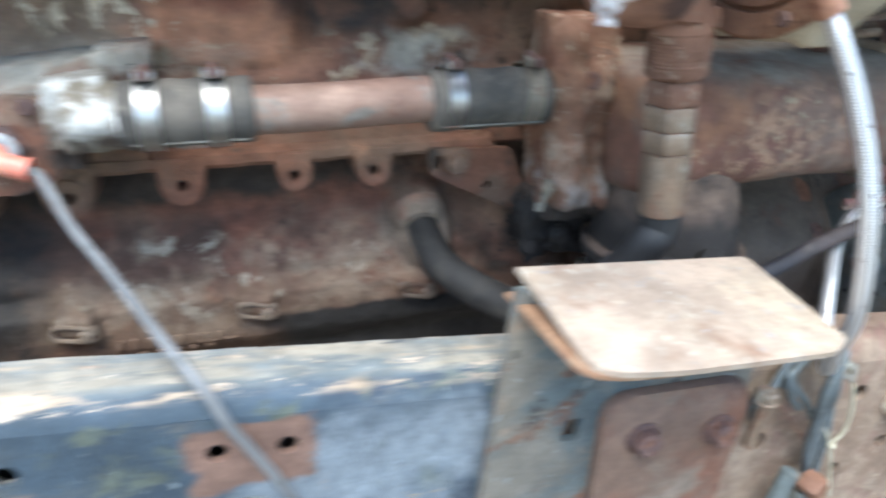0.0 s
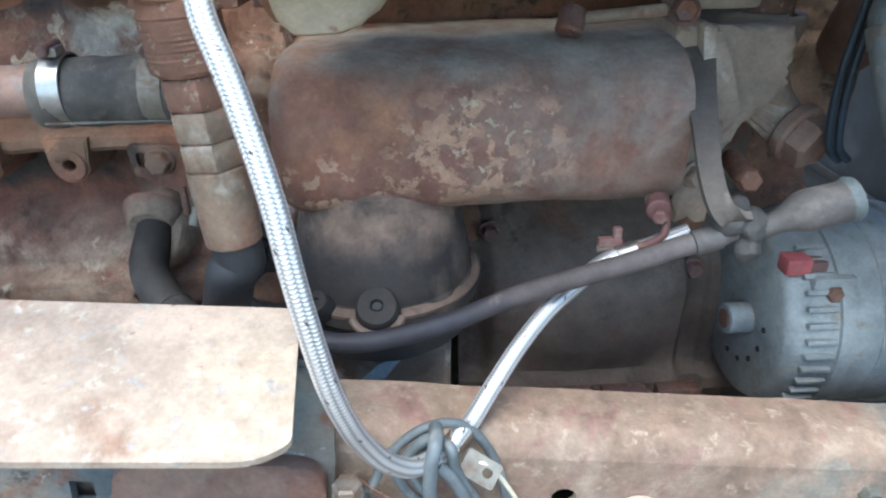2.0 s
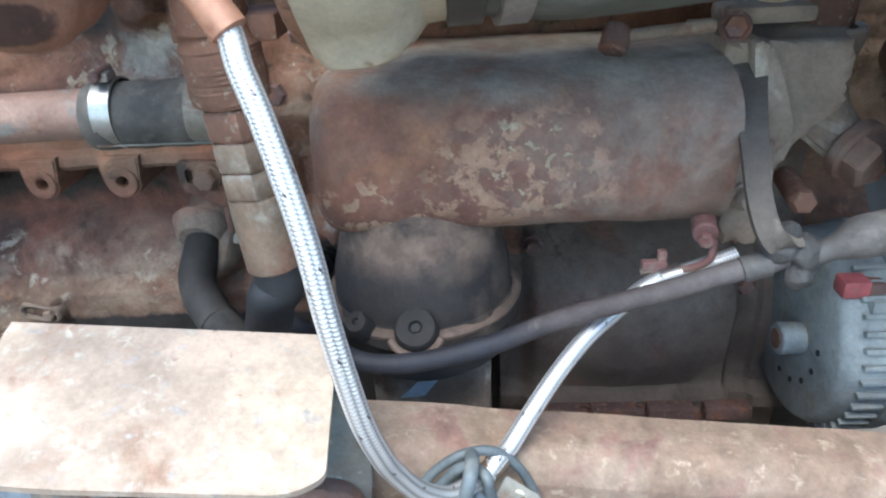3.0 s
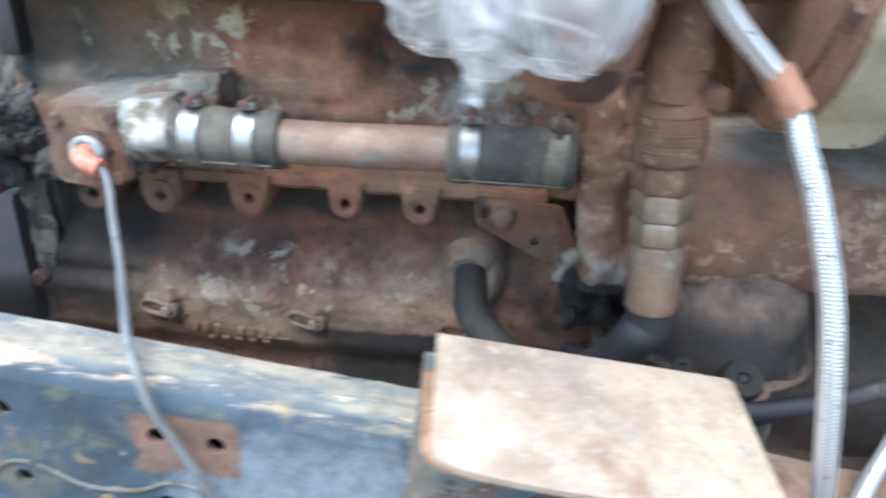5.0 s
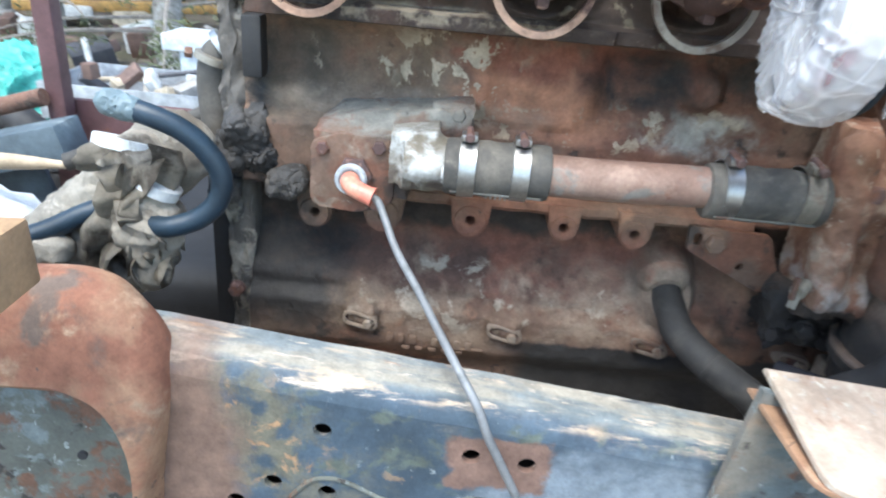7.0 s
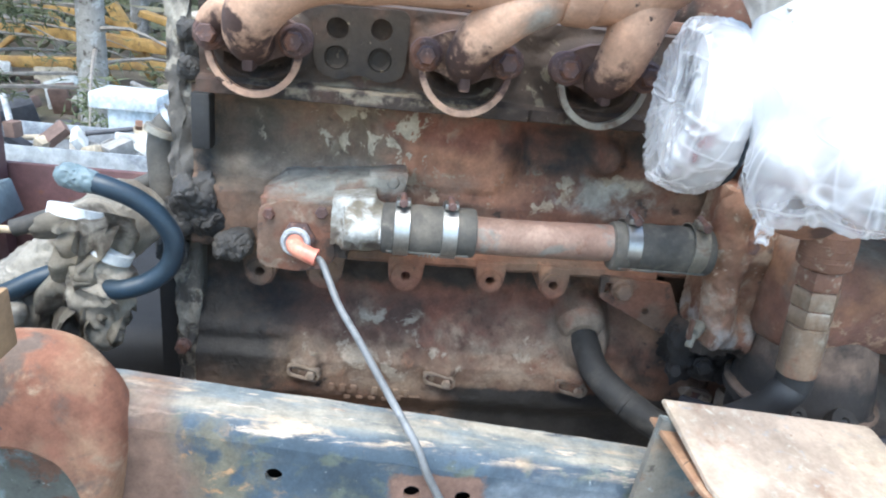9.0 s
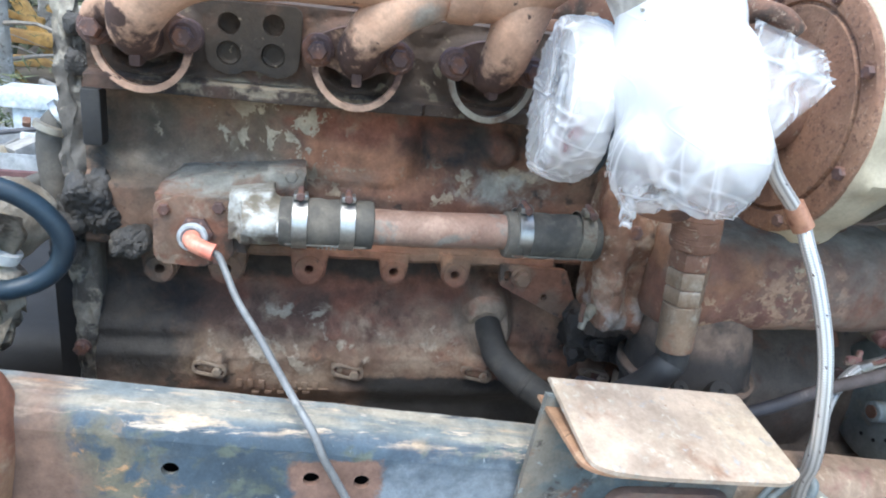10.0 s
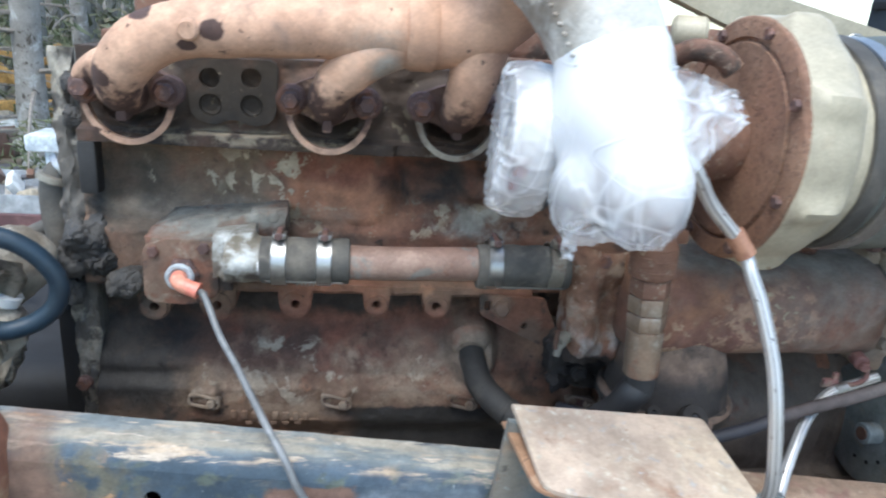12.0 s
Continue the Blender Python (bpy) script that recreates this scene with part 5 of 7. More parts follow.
M_PINK = mat("faded_red_paint", (0.19, 0.085, 0.075), [(DUST, ("n", 60, 0.5, 0.64), 0.9)], rough=0.75, bump=0.2)

# ---- mount arm, end casting and drain plug ----
endc = thing("cooler_end_casting", "dusty grey-brown end casting with a big hex plug", "housing", (0.58, 0.46, 1.0))
bm = B()


def end_in(p):
    a = max(abs(p.x - 0.58) - 0.034, abs(p.z - 1.045) - 0.036, abs(p.y - 0.475) - 0.042)
    a = max(a, (p.x - 0.6) * 0.72 + (1.03 - p.z) * 0.72)
    b = capsule(p, (0.602, 0.48, 1.04), (0.627, 0.46, 1.021), 0.0165)
    c = max(abs(p.x - 0.56) - 0.0125, abs(p.z - 0.998) - 0.028, abs(p.y - 0.455) - 0.046)
    d = max(math.hypot(p.x - 0.612, p.y - 0.478) - 0.022, abs(p.z - 1.06) - 0.02)
    return smin(smin(smin(a, b, 0.012), c, 0.02), d, 0.014) + 0.002 * fbm(p, 50)


blob(bm, (0.585, 0.46, 1.04), end_in, 5, 0.14)
part("body", bm, M_GREYCAST, endc)
bm = B()
ax = Vector((0.42, -0.85, -0.3)).normalized()
PC = Vector((0.633, 0.4515, 1.0145))
cyl(bm, PC, PC + ax * 0.01, 0.0195, seg=28, edge=0.002)
hexhead(bm, PC + ax * 0.01, ax, 0.03, 0.013)
part("drain_plug", bm, M_CAST, endc, "large rusty hex plug")
bm = B()
lathe(bm, (0.614, 0.478, 1.0655), (0, 0, 1), [(0, 0.024), (0.006, 0.0255), (0.014, 0.0262), (0.016, 0.0245), (0.015, 0.0205), (0.008, 0.0195)], 40)
rough_up(bm, 0.0006, 90)
part("socket", bm, M_GREYCAST, endc, "round bored socket on top")
bm = B()
lathe(bm, (0.614, 0.478, 1.07), (0.05, 0.05, 1), [(0, 0.018), (0.03, 0.0178), (0.07, 0.0175), (0.13, 0.0172)], 28)
rough_up(bm, 0.0006, 60)
part("riser", bm, M_RUST, endc, "rust-brown pipe standing in the socket")
bm = B()
cyl(bm, (0.6, 0.455, 0.994), (0.592, 0.412, 0.9955), 0.0068, seg=16)
hexhead(bm, (0.593, 0.418, 0.995), (-0.1, -1, 0.2), 0.013, 0.01, 0.0)
part("orange_bolt", bm, M_RUST, endc)
for x, z in ((0.541, 1.037), (0.557, 1.003)):
    bm = B()
    hexhead(bm, (x, 0.408, z), (0, -1, 0), 0.011, 0.008, 0.0085)
    part("bolt", bm, M_GREYCAST, endc)
bm = B()
hexhead(bm, (0.5325, 0.388, 0.9865), (-0.5, -1, -0.2), 0.008, 0.004, 0.0)
cyl(bm, (0.533, 0.392, 0.987), (0.537, 0.41, 0.9885), 0.007, seg=16, edge=0.001)
part("red_bolt", bm, M_PINK, endc, "faded red bolt")

M_STRAP = mat("dusty_dark_steel", (0.1, 0.08, 0.064), [((0.17, 0.14, 0.112), ("n", 30, 0.52, 0.62), 0.9), (RUST, ("n", 24, 0.6, 0.68), 0.85)], rough=0.75, bump=0.3)
M_BOOT = mat("grimy_rubber_boot", (0.085, 0.076, 0.07), [((0.15, 0.13, 0.115), ("n", 26, 0.5, 0.64), 0.85)], rough=0.7, bump=0.3)
arm = thing("mount_arm", "bent dusty flat-steel arm across the cooler end", "bracket", (0.56, 0.39, 0.98))
bm = B()
pa = [(0.578, 0.5, 1.101), (0.5697, 0.478, 1.096), (0.5625, 0.452, 1.08), (0.5555, 0.42, 1.059), (0.5495, 0.388, 1.038), (0.5465, 0.367, 1.021), (0.549, 0.356, 1.007), (0.556, 0.355, 0.9995), (0.565, 0.36, 0.996)]
line = spline(pa, 6)
rows = []
for i, p in enumerate(line):
    t = i / (len(line) - 1)
    way = (line[min(i + 1, len(line) - 1)] - line[max(i - 1, 0)]).normalized()
    side = Vector((1, 0, 0.15)) - way * way.dot(Vector((1, 0, 0.15)))
    side.normalize()
    nn = way.cross(side).normalized()
    w = 0.0125 - 0.0065 * step(0.1, 0.6, t)
    rows.append([bm.verts.new(p + side * a * w + nn * b * 0.0022) for a, b in ((-1, -1), (1, -1), (1, 1), (-1, 1))])
for a, b in zip(rows, rows[1:]):
    for k in range(4):
        bm.faces.new((a[k], a[(k + 1) % 4], b[(k + 1) % 4], b[k]))
bm.faces.new(rows[0][::-1])
bm.faces.new(rows[-1])
part("strap", bm, M_STRAP, arm)
bm = B()
prism(bm, rounded([Vector(p) for p in ((0.556, 1.084), (0.5645, 1.0836), (0.575, 1.063), (0.585, 1.0365), (0.583, 1.0235), (0.571, 1.018), (0.5625, 1.041))], 0.005), XZ, 0.424, 0.45, 0.003)
part("gusset", bm, M_GREYCAST, arm)
bm = B()
hexhead(bm, (0.5505, 0.44, 1.0885), (-0.3, -1, 0.2), 0.012, 0.008, 0.0085)
part("bolt", bm, M_DARKRUST, arm)

lnk = thing("control_rod", "thin dusty steel control rod over the cooler", "rod", (0.49, 0.43, 1.09))
bm = B()
cyl(bm, (0.489, 0.442, 1.0855), (0.54, 0.442, 1.0895), 0.0036, seg=12)
part("rod", bm, M_GREYCAST, lnk)
bm = B()
cyl(bm, (0.484, 0.438, 1.078), (0.489, 0.446, 1.09), 0.008, seg=16, edge=0.0015)
part("joint", bm, M_DARKRUST, lnk)
bm = B()
box(bm, (0.572, 0.46, 1.093), (0.05, 0.03, 0.01), 0.004)
part("end_block", bm, M_GREYCAST, lnk)

# ---- alternator ----
alt = thing("alternator", "dusty grey alloy alternator with a red terminal cap", "alternator", (0.684, 0.47, 0.8))
AC = Vector((0.0, 0.476, 0.869))
bm = B()
lathe(bm, (0.6365, AC.y, AC.z), (1, 0, 0), [(0, 0.03), (0.0, 0.0655), (0.002, 0.0685), (0.006, 0.071), (0.034, 0.0735), (0.0345, 0.076), (0.043, 0.076), (0.0435, 0.0738), (0.062, 0.0738), (0.0625, 0.0728), (0.064, 0.0728), (0.0645, 0.0738), (0.09, 0.0738), (0.091, 0.0765), (0.1, 0.0765), (0.112, 0.07), (0.114, 0.04)], 64)
part("housing", bm, M_ALLOY, alt)
for k in range(22):
    a = radians(118 + k * 8.5)
    r = 0.0735
    bm = B()
    m = Matrix.Translation((0.6585, AC.y + r * math.cos(a), AC.z + r * math.sin(a))) @ pose(0, 0, 0, math.degrees(a) - 90)
    box(bm, (0, 0, 0), (0.02, 0.0034, 0.005), 0.0008, m)
    part("cooling_fin", bm, M_ALLOY, alt)
bm = B()
cyl(bm, (0.62, 0.4595, 0.8675), (0.66, 0.4595, 0.8675), 0.0118, seg=28, edge=0.001)
box(bm, (0.655, 0.458, 0.866), (0.03, 0.03, 0.04), 0.006)
boss = part("pivot_boss", bm, M_ALLOY, alt)
bm = B()
cyl(bm, (0.6185, 0.4595, 0.8675), (0.6205, 0.4595, 0.8675), 0.0072, seg=18)
part("bore", bm, M_RUST, boss)
for k in range(5):
    a = radians(175 + 24 * k)
    # each vent is a black disc for a dark opening; none is cut
    bm = B()
    cyl(bm, (0.6357, AC.y + 0.042 * math.cos(a), AC.z + 0.042 * math.sin(a)), (0.6380, AC.y + 0.042 * math.cos(a), AC.z + 0.042 * math.sin(a)), 0.0022, seg=12)
    part("vent_hole", bm, M_BLACK, alt)
bm = B()
box(bm, (0.6535, 0.4365, 0.922), (0.026, 0.02, 0.016), 0.003)
part("terminal_block", bm, M_DARKRUST, alt)
bm = B()
box(bm, (0.645, 0.4312, 0.9275), (0.017, 0.014, 0.012), 0.002)
part("terminal_cap", bm, M_RED, alt, "faded red terminal cap")
bm = B()
box(bm, (0.668, 0.427, 0.905), (0.03, 0.02, 0.036), 0.004)
plug = part("regulator", bm, M_ALLOY, alt)
bm = B()
hexhead(bm, (0.667, 0.4185, 0.9116), (0, -1, 0.2), 0.01, 0.006)
part("bolt", bm, M_RUST, plug)
bm = B()
lathe(bm, (0.7525, AC.y, AC.z), (1, 0, 0), [(0, 0.03), (0.0, 0.072), (0.004, 0.073), (0.006, 0.06), (0.006, 0.02)], 48)
part("fan", bm, M_BLACK, alt, "black cooling fan disc")
bm = B()
lathe(bm, (0.7595, AC.y, AC.z), (1, 0, 0), [(0, 0.02), (0.002, 0.04), (0.006, 0.041), (0.014, 0.032), (0.022, 0.041), (0.026, 0.04), (0.03, 0.012), (0.045, 0.01)], 40)
part("pulley", bm, M_BLACK, alt)

# ---- hoses and fittings ----
ftg = thing("hose_fitting", "stacked tan steel hydraulic hose fitting with hex nuts", "pipe fitting", (0.305, 0.352, 0.997))
F0, F1 = Vector((0.3025, 0.3575, 0.9945)), Vector((0.2945, 0.3575, 1.115))
FA = (F1 - F0).normalized()
bm = B()
lathe(bm, F0, FA, [(0, 0.0132), (0.001, 0.0142), (0.03, 0.0147), (0.04, 0.0144), (0.041, 0.013)], 32)
part("sleeve", bm, M_STEEL, ftg, "smooth tan crimped sleeve")
for h0, h1, r, m in ((0.0415, 0.0545, 0.0157, M_STEEL), (0.0555, 0.0695, 0.016, M_STEEL), (0.0706, 0.0845, 0.0162, M_RUST)):
    bm = B()
    lathe(bm, F0, FA, [(h0, r * 0.94), (h0 + 0.0012, r), (h1 - 0.0012, r), (h1, r * 0.94)], 6, True, 0.3)
    part("hex_nut", bm, m, ftg)
bm = B()
lathe(bm, F0, FA, [(0.04, 0.0128), (0.086, 0.0128), (0.0865, 0.0145), (0.12, 0.014), (0.15, 0.0138)] , 28)
part("stem", bm, M_RUST, ftg)
bm = B()
lathe(bm, F0, FA, [(0.0855, 0.0155), (0.0875, 0.0178)] + [(0.09 + 0.0011 * k, 0.0178 + 0.0004 * (k % 2)) for k in range(20)] + [(0.115, 0.016), (0.122, 0.0142), (0.124, 0.0155), (0.132, 0.0155), (0.134, 0.0135)], 30)
rough_up(bm, 0.001, 80)
part("socket", bm, M_RUST, ftg, "dark brown threaded socket above the nuts")
bm = B()
tube(bm, [F0 + FA * 0.004, F0 - FA * 0.012, (0.298, 0.357, 0.976), (0.293, 0.362, 0.961), (0.287, 0.372, 0.946), (0.278, 0.385, 0.928), (0.266, 0.398, 0.905), (0.258, 0.405, 0.87), (0.256, 0.41, 0.82), (0.255, 0.41, 0.7)], 0.013, 22, 8, True, 0.02)
solo("oil_return_hose", bm, M_BLACKHOSE, "black rubber hose hanging from the fitting", "hose")

bm = B()
tube(bm, [(0.272, 0.45, 0.905), (0.295, 0.41, 0.918), (0.314, 0.385, 0.927), (0.336, 0.367, 0.9258), (0.356, 0.362, 0.9258), (0.381, 0.362, 0.9288), (0.413, 0.362, 0.9378), (0.444, 0.362, 0.9509), (0.474, 0.362, 0.9609), (0.505, 0.362, 0.9694), (0.534, 0.362, 0.979), (0.553, 0.361, 0.985), (0.563, 0.361, 0.989)], 0.0057, 16, 8, True, 0.03)
fhs = thing("fuel_hose", "dark rubber fuel hose running to the alternator", "hose", (0.45, 0.4, 0.93))
part("tube", bm, mat("dark_violet_rubber", (0.024, 0.024, 0.032), [((0.075, 0.058, 0.056), ("g", "X", 0.4, 0.47, 0.03, 20), 0.75), ((0.12, 0.1, 0.095), ("g", "X", 0.47, 0.56, 0.03, 20), 0.75), ((0.1, 0.085, 0.08), ("n", 40, 0.6, 0.7), 0.85)], rough=0.66, bump=0.2), fhs)
bm = B()
lathe(bm, (0.542, 0.3615, 0.9815), (1, -0.03, 0.3), [(0, 0.0058), (0.0005, 0.0068), (0.014, 0.007), (0.0145, 0.0058)], 22)
part("end_cuff", bm, M_BOOT, fhs, "muddy end cuff")
kn = thing("hose_end", "clay-coloured hose end fitting tied with muddy wire", "pipe fitting", (0.6, 0.39, 0.97))
bm = B()
blob(bm, (0.567, 0.361, 0.991), lambda p: min((p - Vector((0.561, 0.361, 0.993))).length - 0.0095, (p - Vector((0.571, 0.36, 0.99))).length - 0.0105, (p - Vector((0.569, 0.357, 0.982))).length - 0.0075, (p - Vector((0.562, 0.362, 1.001))).length - 0.006) + 0.0032 * fbm(p, 75), 4, 0.05)
part("knot", bm, M_GREASE, kn)
bm = B()
tube(bm, [(0.565, 0.361, 0.989), (0.577, 0.36, 0.9905), (0.588, 0.36, 0.995), (0.599, 0.36, 0.9995), (0.61, 0.36, 1.002), (0.619, 0.36, 1.0045)], lambda t: 0.006 + 0.0052 * step(0.3, 0.6, t), 22, 8)
part("boot", bm, M_BOOT, kn)
bm = B()
lathe(bm, (0.6175, 0.36, 1.004), (0.95, 0.0, 0.3), [(0, 0.0112), (0.003, 0.0125), (0.006, 0.0112)], 24)
part("rim", bm, M_GREYDUCT, kn)

red = thing("red_tap", "small red painted bent metal clip", "clip", (0.51, 0.4, 0.955))
bm = B()
tube(bm, [(0.537, 0.39, 0.985), (0.535, 0.386, 0.975), (0.525, 0.388, 0.968), (0.51, 0.393, 0.965), (0.5, 0.395, 0.963)], 0.0022, 10, 6)
part("stalk", bm, M_PINK, red)
bm = B()
box(bm, (0.507, 0.394, 0.968), (0.014, 0.005, 0.005), 0.001)
box(bm, (0.511, 0.394, 0.973), (0.005, 0.004, 0.008), 0.001)
part("handle", bm, M_PINK, red)

# braided hose, threaded through the tie and back up
def braid_material():
    m = bpy.data.materials.new("braided_steel")
    m.use_nodes = True
    t = m.node_tree
    N, L = t.nodes, t.links
    sh = N["Principled BSDF"]
    uv = N.new("ShaderNodeUVMap")
    sep = N.new("ShaderNodeSeparateXYZ")
    L.new(uv.outputs[0], sep.inputs[0])

    def op(o, a, b=None):
        n = N.new("ShaderNodeMath")
        n.operation = o
        for s, x in zip(n.inputs, (a, b)):
            if isinstance(x, (int, float)):
                s.default_value = x
            elif x is not None:
                L.new(x, s)
        return n.outputs[0]

    # chevron plaits in columns round the hose, with dark seams between them
    col = op("MULTIPLY", sep.outputs[1], 8)
    tri = op("ABSOLUTE", op("SUBTRACT", op("MULTIPLY", op("FRACT", col), 2), 1))
    w = op("SINE", op("ADD", op("MULTIPLY", sep.outputs[0], 2 * math.pi * 560), op("ADD", op("MULTIPLY", tri, 2.6), op("MULTIPLY", op("FLOOR", col), 2.1))))
    w = op("ADD", op("MULTIPLY", w, 0.2), op("MULTIPLY", op("SUBTRACT", 0.5, op("POWER", tri, 2)), 0.75))
    fleck = op("GREATER_THAN", op("MULTIPLY", op("SINE", op("MULTIPLY", op("ADD", sep.outputs[0], op("MULTIPLY", sep.outputs[1], 0.024)), 2 * math.pi * 41)), op("SINE", op("ADD", op("MULTIPLY", sep.outputs[1], 2 * math.pi * 2), op("MULTIPLY", sep.outputs[0], 60)))), 0.965)
    mr = N.new("ShaderNodeMapRange")
    L.new(w, mr.inputs[0])
    mr.inputs[1].default_value, mr.inputs[2].default_value, mr.inputs[3].default_value, mr.inputs[4].default_value = -0.45, 0.5, 0.27, 0.84
    mix = N.new("ShaderNodeMix")
    mix.data_type = "RGBA"
    L.new(fleck, mix.inputs[0])
    L.new(mr.outputs[0], mix.inputs[6])
    mix.inputs[7].default_value = (0.16, 0.13, 0.13, 1)
    L.new(mix.outputs[2], sh.inputs["Base Color"])
    sh.inputs["Metallic"].default_value, sh.inputs["Roughness"].default_value = 0.6, 0.3
    bp = N.new("ShaderNodeBump")
    bp.inputs["Strength"].default_value, bp.inputs["Distance"].default_value = 0.55, 0.0007
    L.new(w, bp.inputs["Height"])
    L.new(bp.outputs[0], sh.inputs["Normal"])
    return m


def braided(bm, pts, r, seg=24, n=14):
    """A tube with its length and turn kept as texture coordinates."""
    lay = bm.loops.layers.uv.new("UVMap")
    line = spline(pts, n)
    rings, s, at = [], [], 0.0
    for i, (q, a, b) in enumerate(frames(line)):
        at += (q - line[i - 1]).length if i else 0
        s.append(at)
        rings.append([bm.verts.new(q + (a * math.cos(2 * math.pi * k / seg) + b * math.sin(2 * math.pi * k / seg)) * r) for k in range(seg)])
    for i in range(len(rings) - 1):
        for k in range(seg):
            f = bm.faces.new((rings[i][k], rings[i][(k + 1) % seg], rings[i + 1][(k + 1) % seg], rings[i + 1][k]))
            for lp, (u, v) in zip(f.loops, ((s[i], k / seg), (s[i], (k + 1) / seg), (s[i + 1], (k + 1) / seg), (s[i + 1], k / seg))):
                lp[lay].uv = (u, v)
    bm.faces.new(rings[0][::-1])
    bm.faces.new(rings[-1])
    return bm


M_BRAID = braid_material()
brd = thing("braided_hose", "braided steel hose hanging in a loop over the rail", "hose", (0.397, 0.29, 0.91))
bm = B()
braided(bm, [(0.25, 0.288, 1.2), (0.27, 0.277, 1.183), (0.292, 0.284, 1.157), (0.3205, 0.2875, 1.13), (0.3288, 0.2795, 1.11), (0.3364, 0.2721, 1.09), (0.3461, 0.2618, 1.056), (0.3519, 0.2549, 1.024), (0.359, 0.2524, 0.985), (0.3645, 0.2555, 0.962), (0.369, 0.262, 0.945), (0.377, 0.27, 0.926), (0.388, 0.28, 0.911), (0.399, 0.29, 0.906), (0.407, 0.298, 0.904), (0.414, 0.306, 0.908), (0.42, 0.313, 0.909), (0.431, 0.326, 0.918), (0.448, 0.344, 0.932), (0.466, 0.362, 0.942), (0.483, 0.376, 0.948), (0.499, 0.385, 0.957), (0.514, 0.39, 0.962), (0.531, 0.392, 0.966), (0.552, 0.392, 0.974)], 0.0048)
part("braid", bm, M_BRAID, brd)
bm = B()
w = (Vector((0.3288, 0.2795, 1.11)) - Vector((0.306, 0.287, 1.143))).normalized()
lathe(bm, Vector((0.32, 0.2875, 1.13)) - w * 0.01, w, [(0, 0.0047), (0.0005, 0.0066), (0.019, 0.007), (0.02, 0.0048)], 26)
part("ferrule", bm, M_COPPER, brd, "copper-brown ferrule")
bm = B()
lathe(bm, (0.51, 0.389, 0.9606), (0.95, 0.12, 0.25), [(0, 0.0048), (0.0004, 0.006), (0.012, 0.006), (0.0124, 0.0048)], 22)
part("clip", bm, M_BAND, brd, "bright clip")
bm = B()
cyl(bm, (0.408, 0.3, 0.904), (0.417, 0.31, 0.907), 0.0056, seg=20, edge=0.001)
part("end_ferrule", bm, M_STEEL, brd)

# ties round the hose where it crosses the rail
tie = thing("cable_tie_bundle", "grey rubber straps looped round the hose over the rail", "cable tie", (0.4, 0.29, 0.86))
for name, pts, r in (
        ("outer_loop", [(0.372, 0.307, 0.85), (0.366, 0.305, 0.859), (0.361, 0.303, 0.876), (0.367, 0.299, 0.881), (0.378, 0.3, 0.901), (0.392, 0.302, 0.913), (0.406, 0.305, 0.915), (0.418, 0.307, 0.909), (0.428, 0.308, 0.894), (0.435, 0.308, 0.874), (0.441, 0.308, 0.847), (0.445, 0.308, 0.822), (0.446, 0.308, 0.79), (0.446, 0.308, 0.744)], 0.0026),
        ("front_strap", [(0.401, 0.3, 0.917), (0.401, 0.29, 0.921), (0.4, 0.282, 0.92), (0.398, 0.28, 0.91), (0.398, 0.283, 0.884), (0.41, 0.292, 0.854), (0.42, 0.299, 0.824), (0.428, 0.302, 0.797)], 0.0036),
        ("inner_loop", [(0.403, 0.296, 0.916), (0.394, 0.297, 0.911), (0.385, 0.298, 0.899), (0.38, 0.297, 0.893), (0.387, 0.297, 0.876), (0.399, 0.3, 0.863)], 0.0028),
        ("inner_loop", [(0.38, 0.3, 0.883), (0.386, 0.302, 0.892), (0.398, 0.303, 0.907), (0.391, 0.303, 0.902), (0.388, 0.3, 0.887), (0.4, 0.296, 0.87), (0.411, 0.297, 0.854)], 0.0024),
        ("side_loop", [(0.403, 0.298, 0.911), (0.408, 0.289, 0.913), (0.41, 0.29, 0.899), (0.421, 0.297, 0.868), (0.421, 0.302, 0.85)], 0.0028),
        ("strap_end", [(0.401, 0.287, 0.904), (0.408, 0.287, 0.896), (0.415, 0.29, 0.878), (0.426, 0.3, 0.847), (0.433, 0.306, 0.792)], 0.0034)):
    bm = B()
    tube(bm, pts, r, 10, 7, True, 0.05)
    part(name, bm, M_TIE, tie)
tag = thing("metal_tag", "small dirty tag with a hole on a white string", "tag", (0.425, 0.286, 0.89))
bm = B()
ux, vx = Vector((0.83, -0.2, -0.52)), Vector((0.5, 0.45, 0.68))
plate(bm, rounded([Vector(p) for p in ((-0.01, -0.007), (0.01, -0.007), (0.01, 0.007), (-0.01, 0.007))], 0.002), [ring2((0.004, 0), 0.0028, 12)], lambda u, v, w: Vector((0.4225, 0.294, 0.8945)) + ux * u + vx * v + ux.cross(vx) * w, 0.0, 0.0015)
part("plate", bm, M_OLDBAND, tag)
bm = B()
tube(bm, [(0.418, 0.296, 0.897), (0.426, 0.295, 0.896), (0.437, 0.296, 0.879), (0.448, 0.298, 0.853), (0.451, 0.3, 0.83), (0.447, 0.303, 0.815), (0.457, 0.305, 0.789), (0.467, 0.306, 0.757)], 0.0013, 8, 6)
tube(bm, [(0.425, 0.301, 0.848), (0.435, 0.302, 0.833), (0.446, 0.302, 0.815)], 0.0009, 8, 5)
bmesh.ops.create_icosphere(bm, subdivisions=2, radius=0.003, matrix=Matrix.Translation((0.447, 0.303, 0.815)))
part("string", bm, mat("cream_string", (0.55, 0.5, 0.36), rough=0.7, bump=0.1), tag)
lk = thing("link_bar", "thin rusty bar and copper fitting hanging on the rail", "bar", (0.4, 0.29, 0.8))
bm = B()
cyl(bm, (0.36, 0.296, 0.89), (0.423, 0.303, 0.823), 0.0012, seg=10)
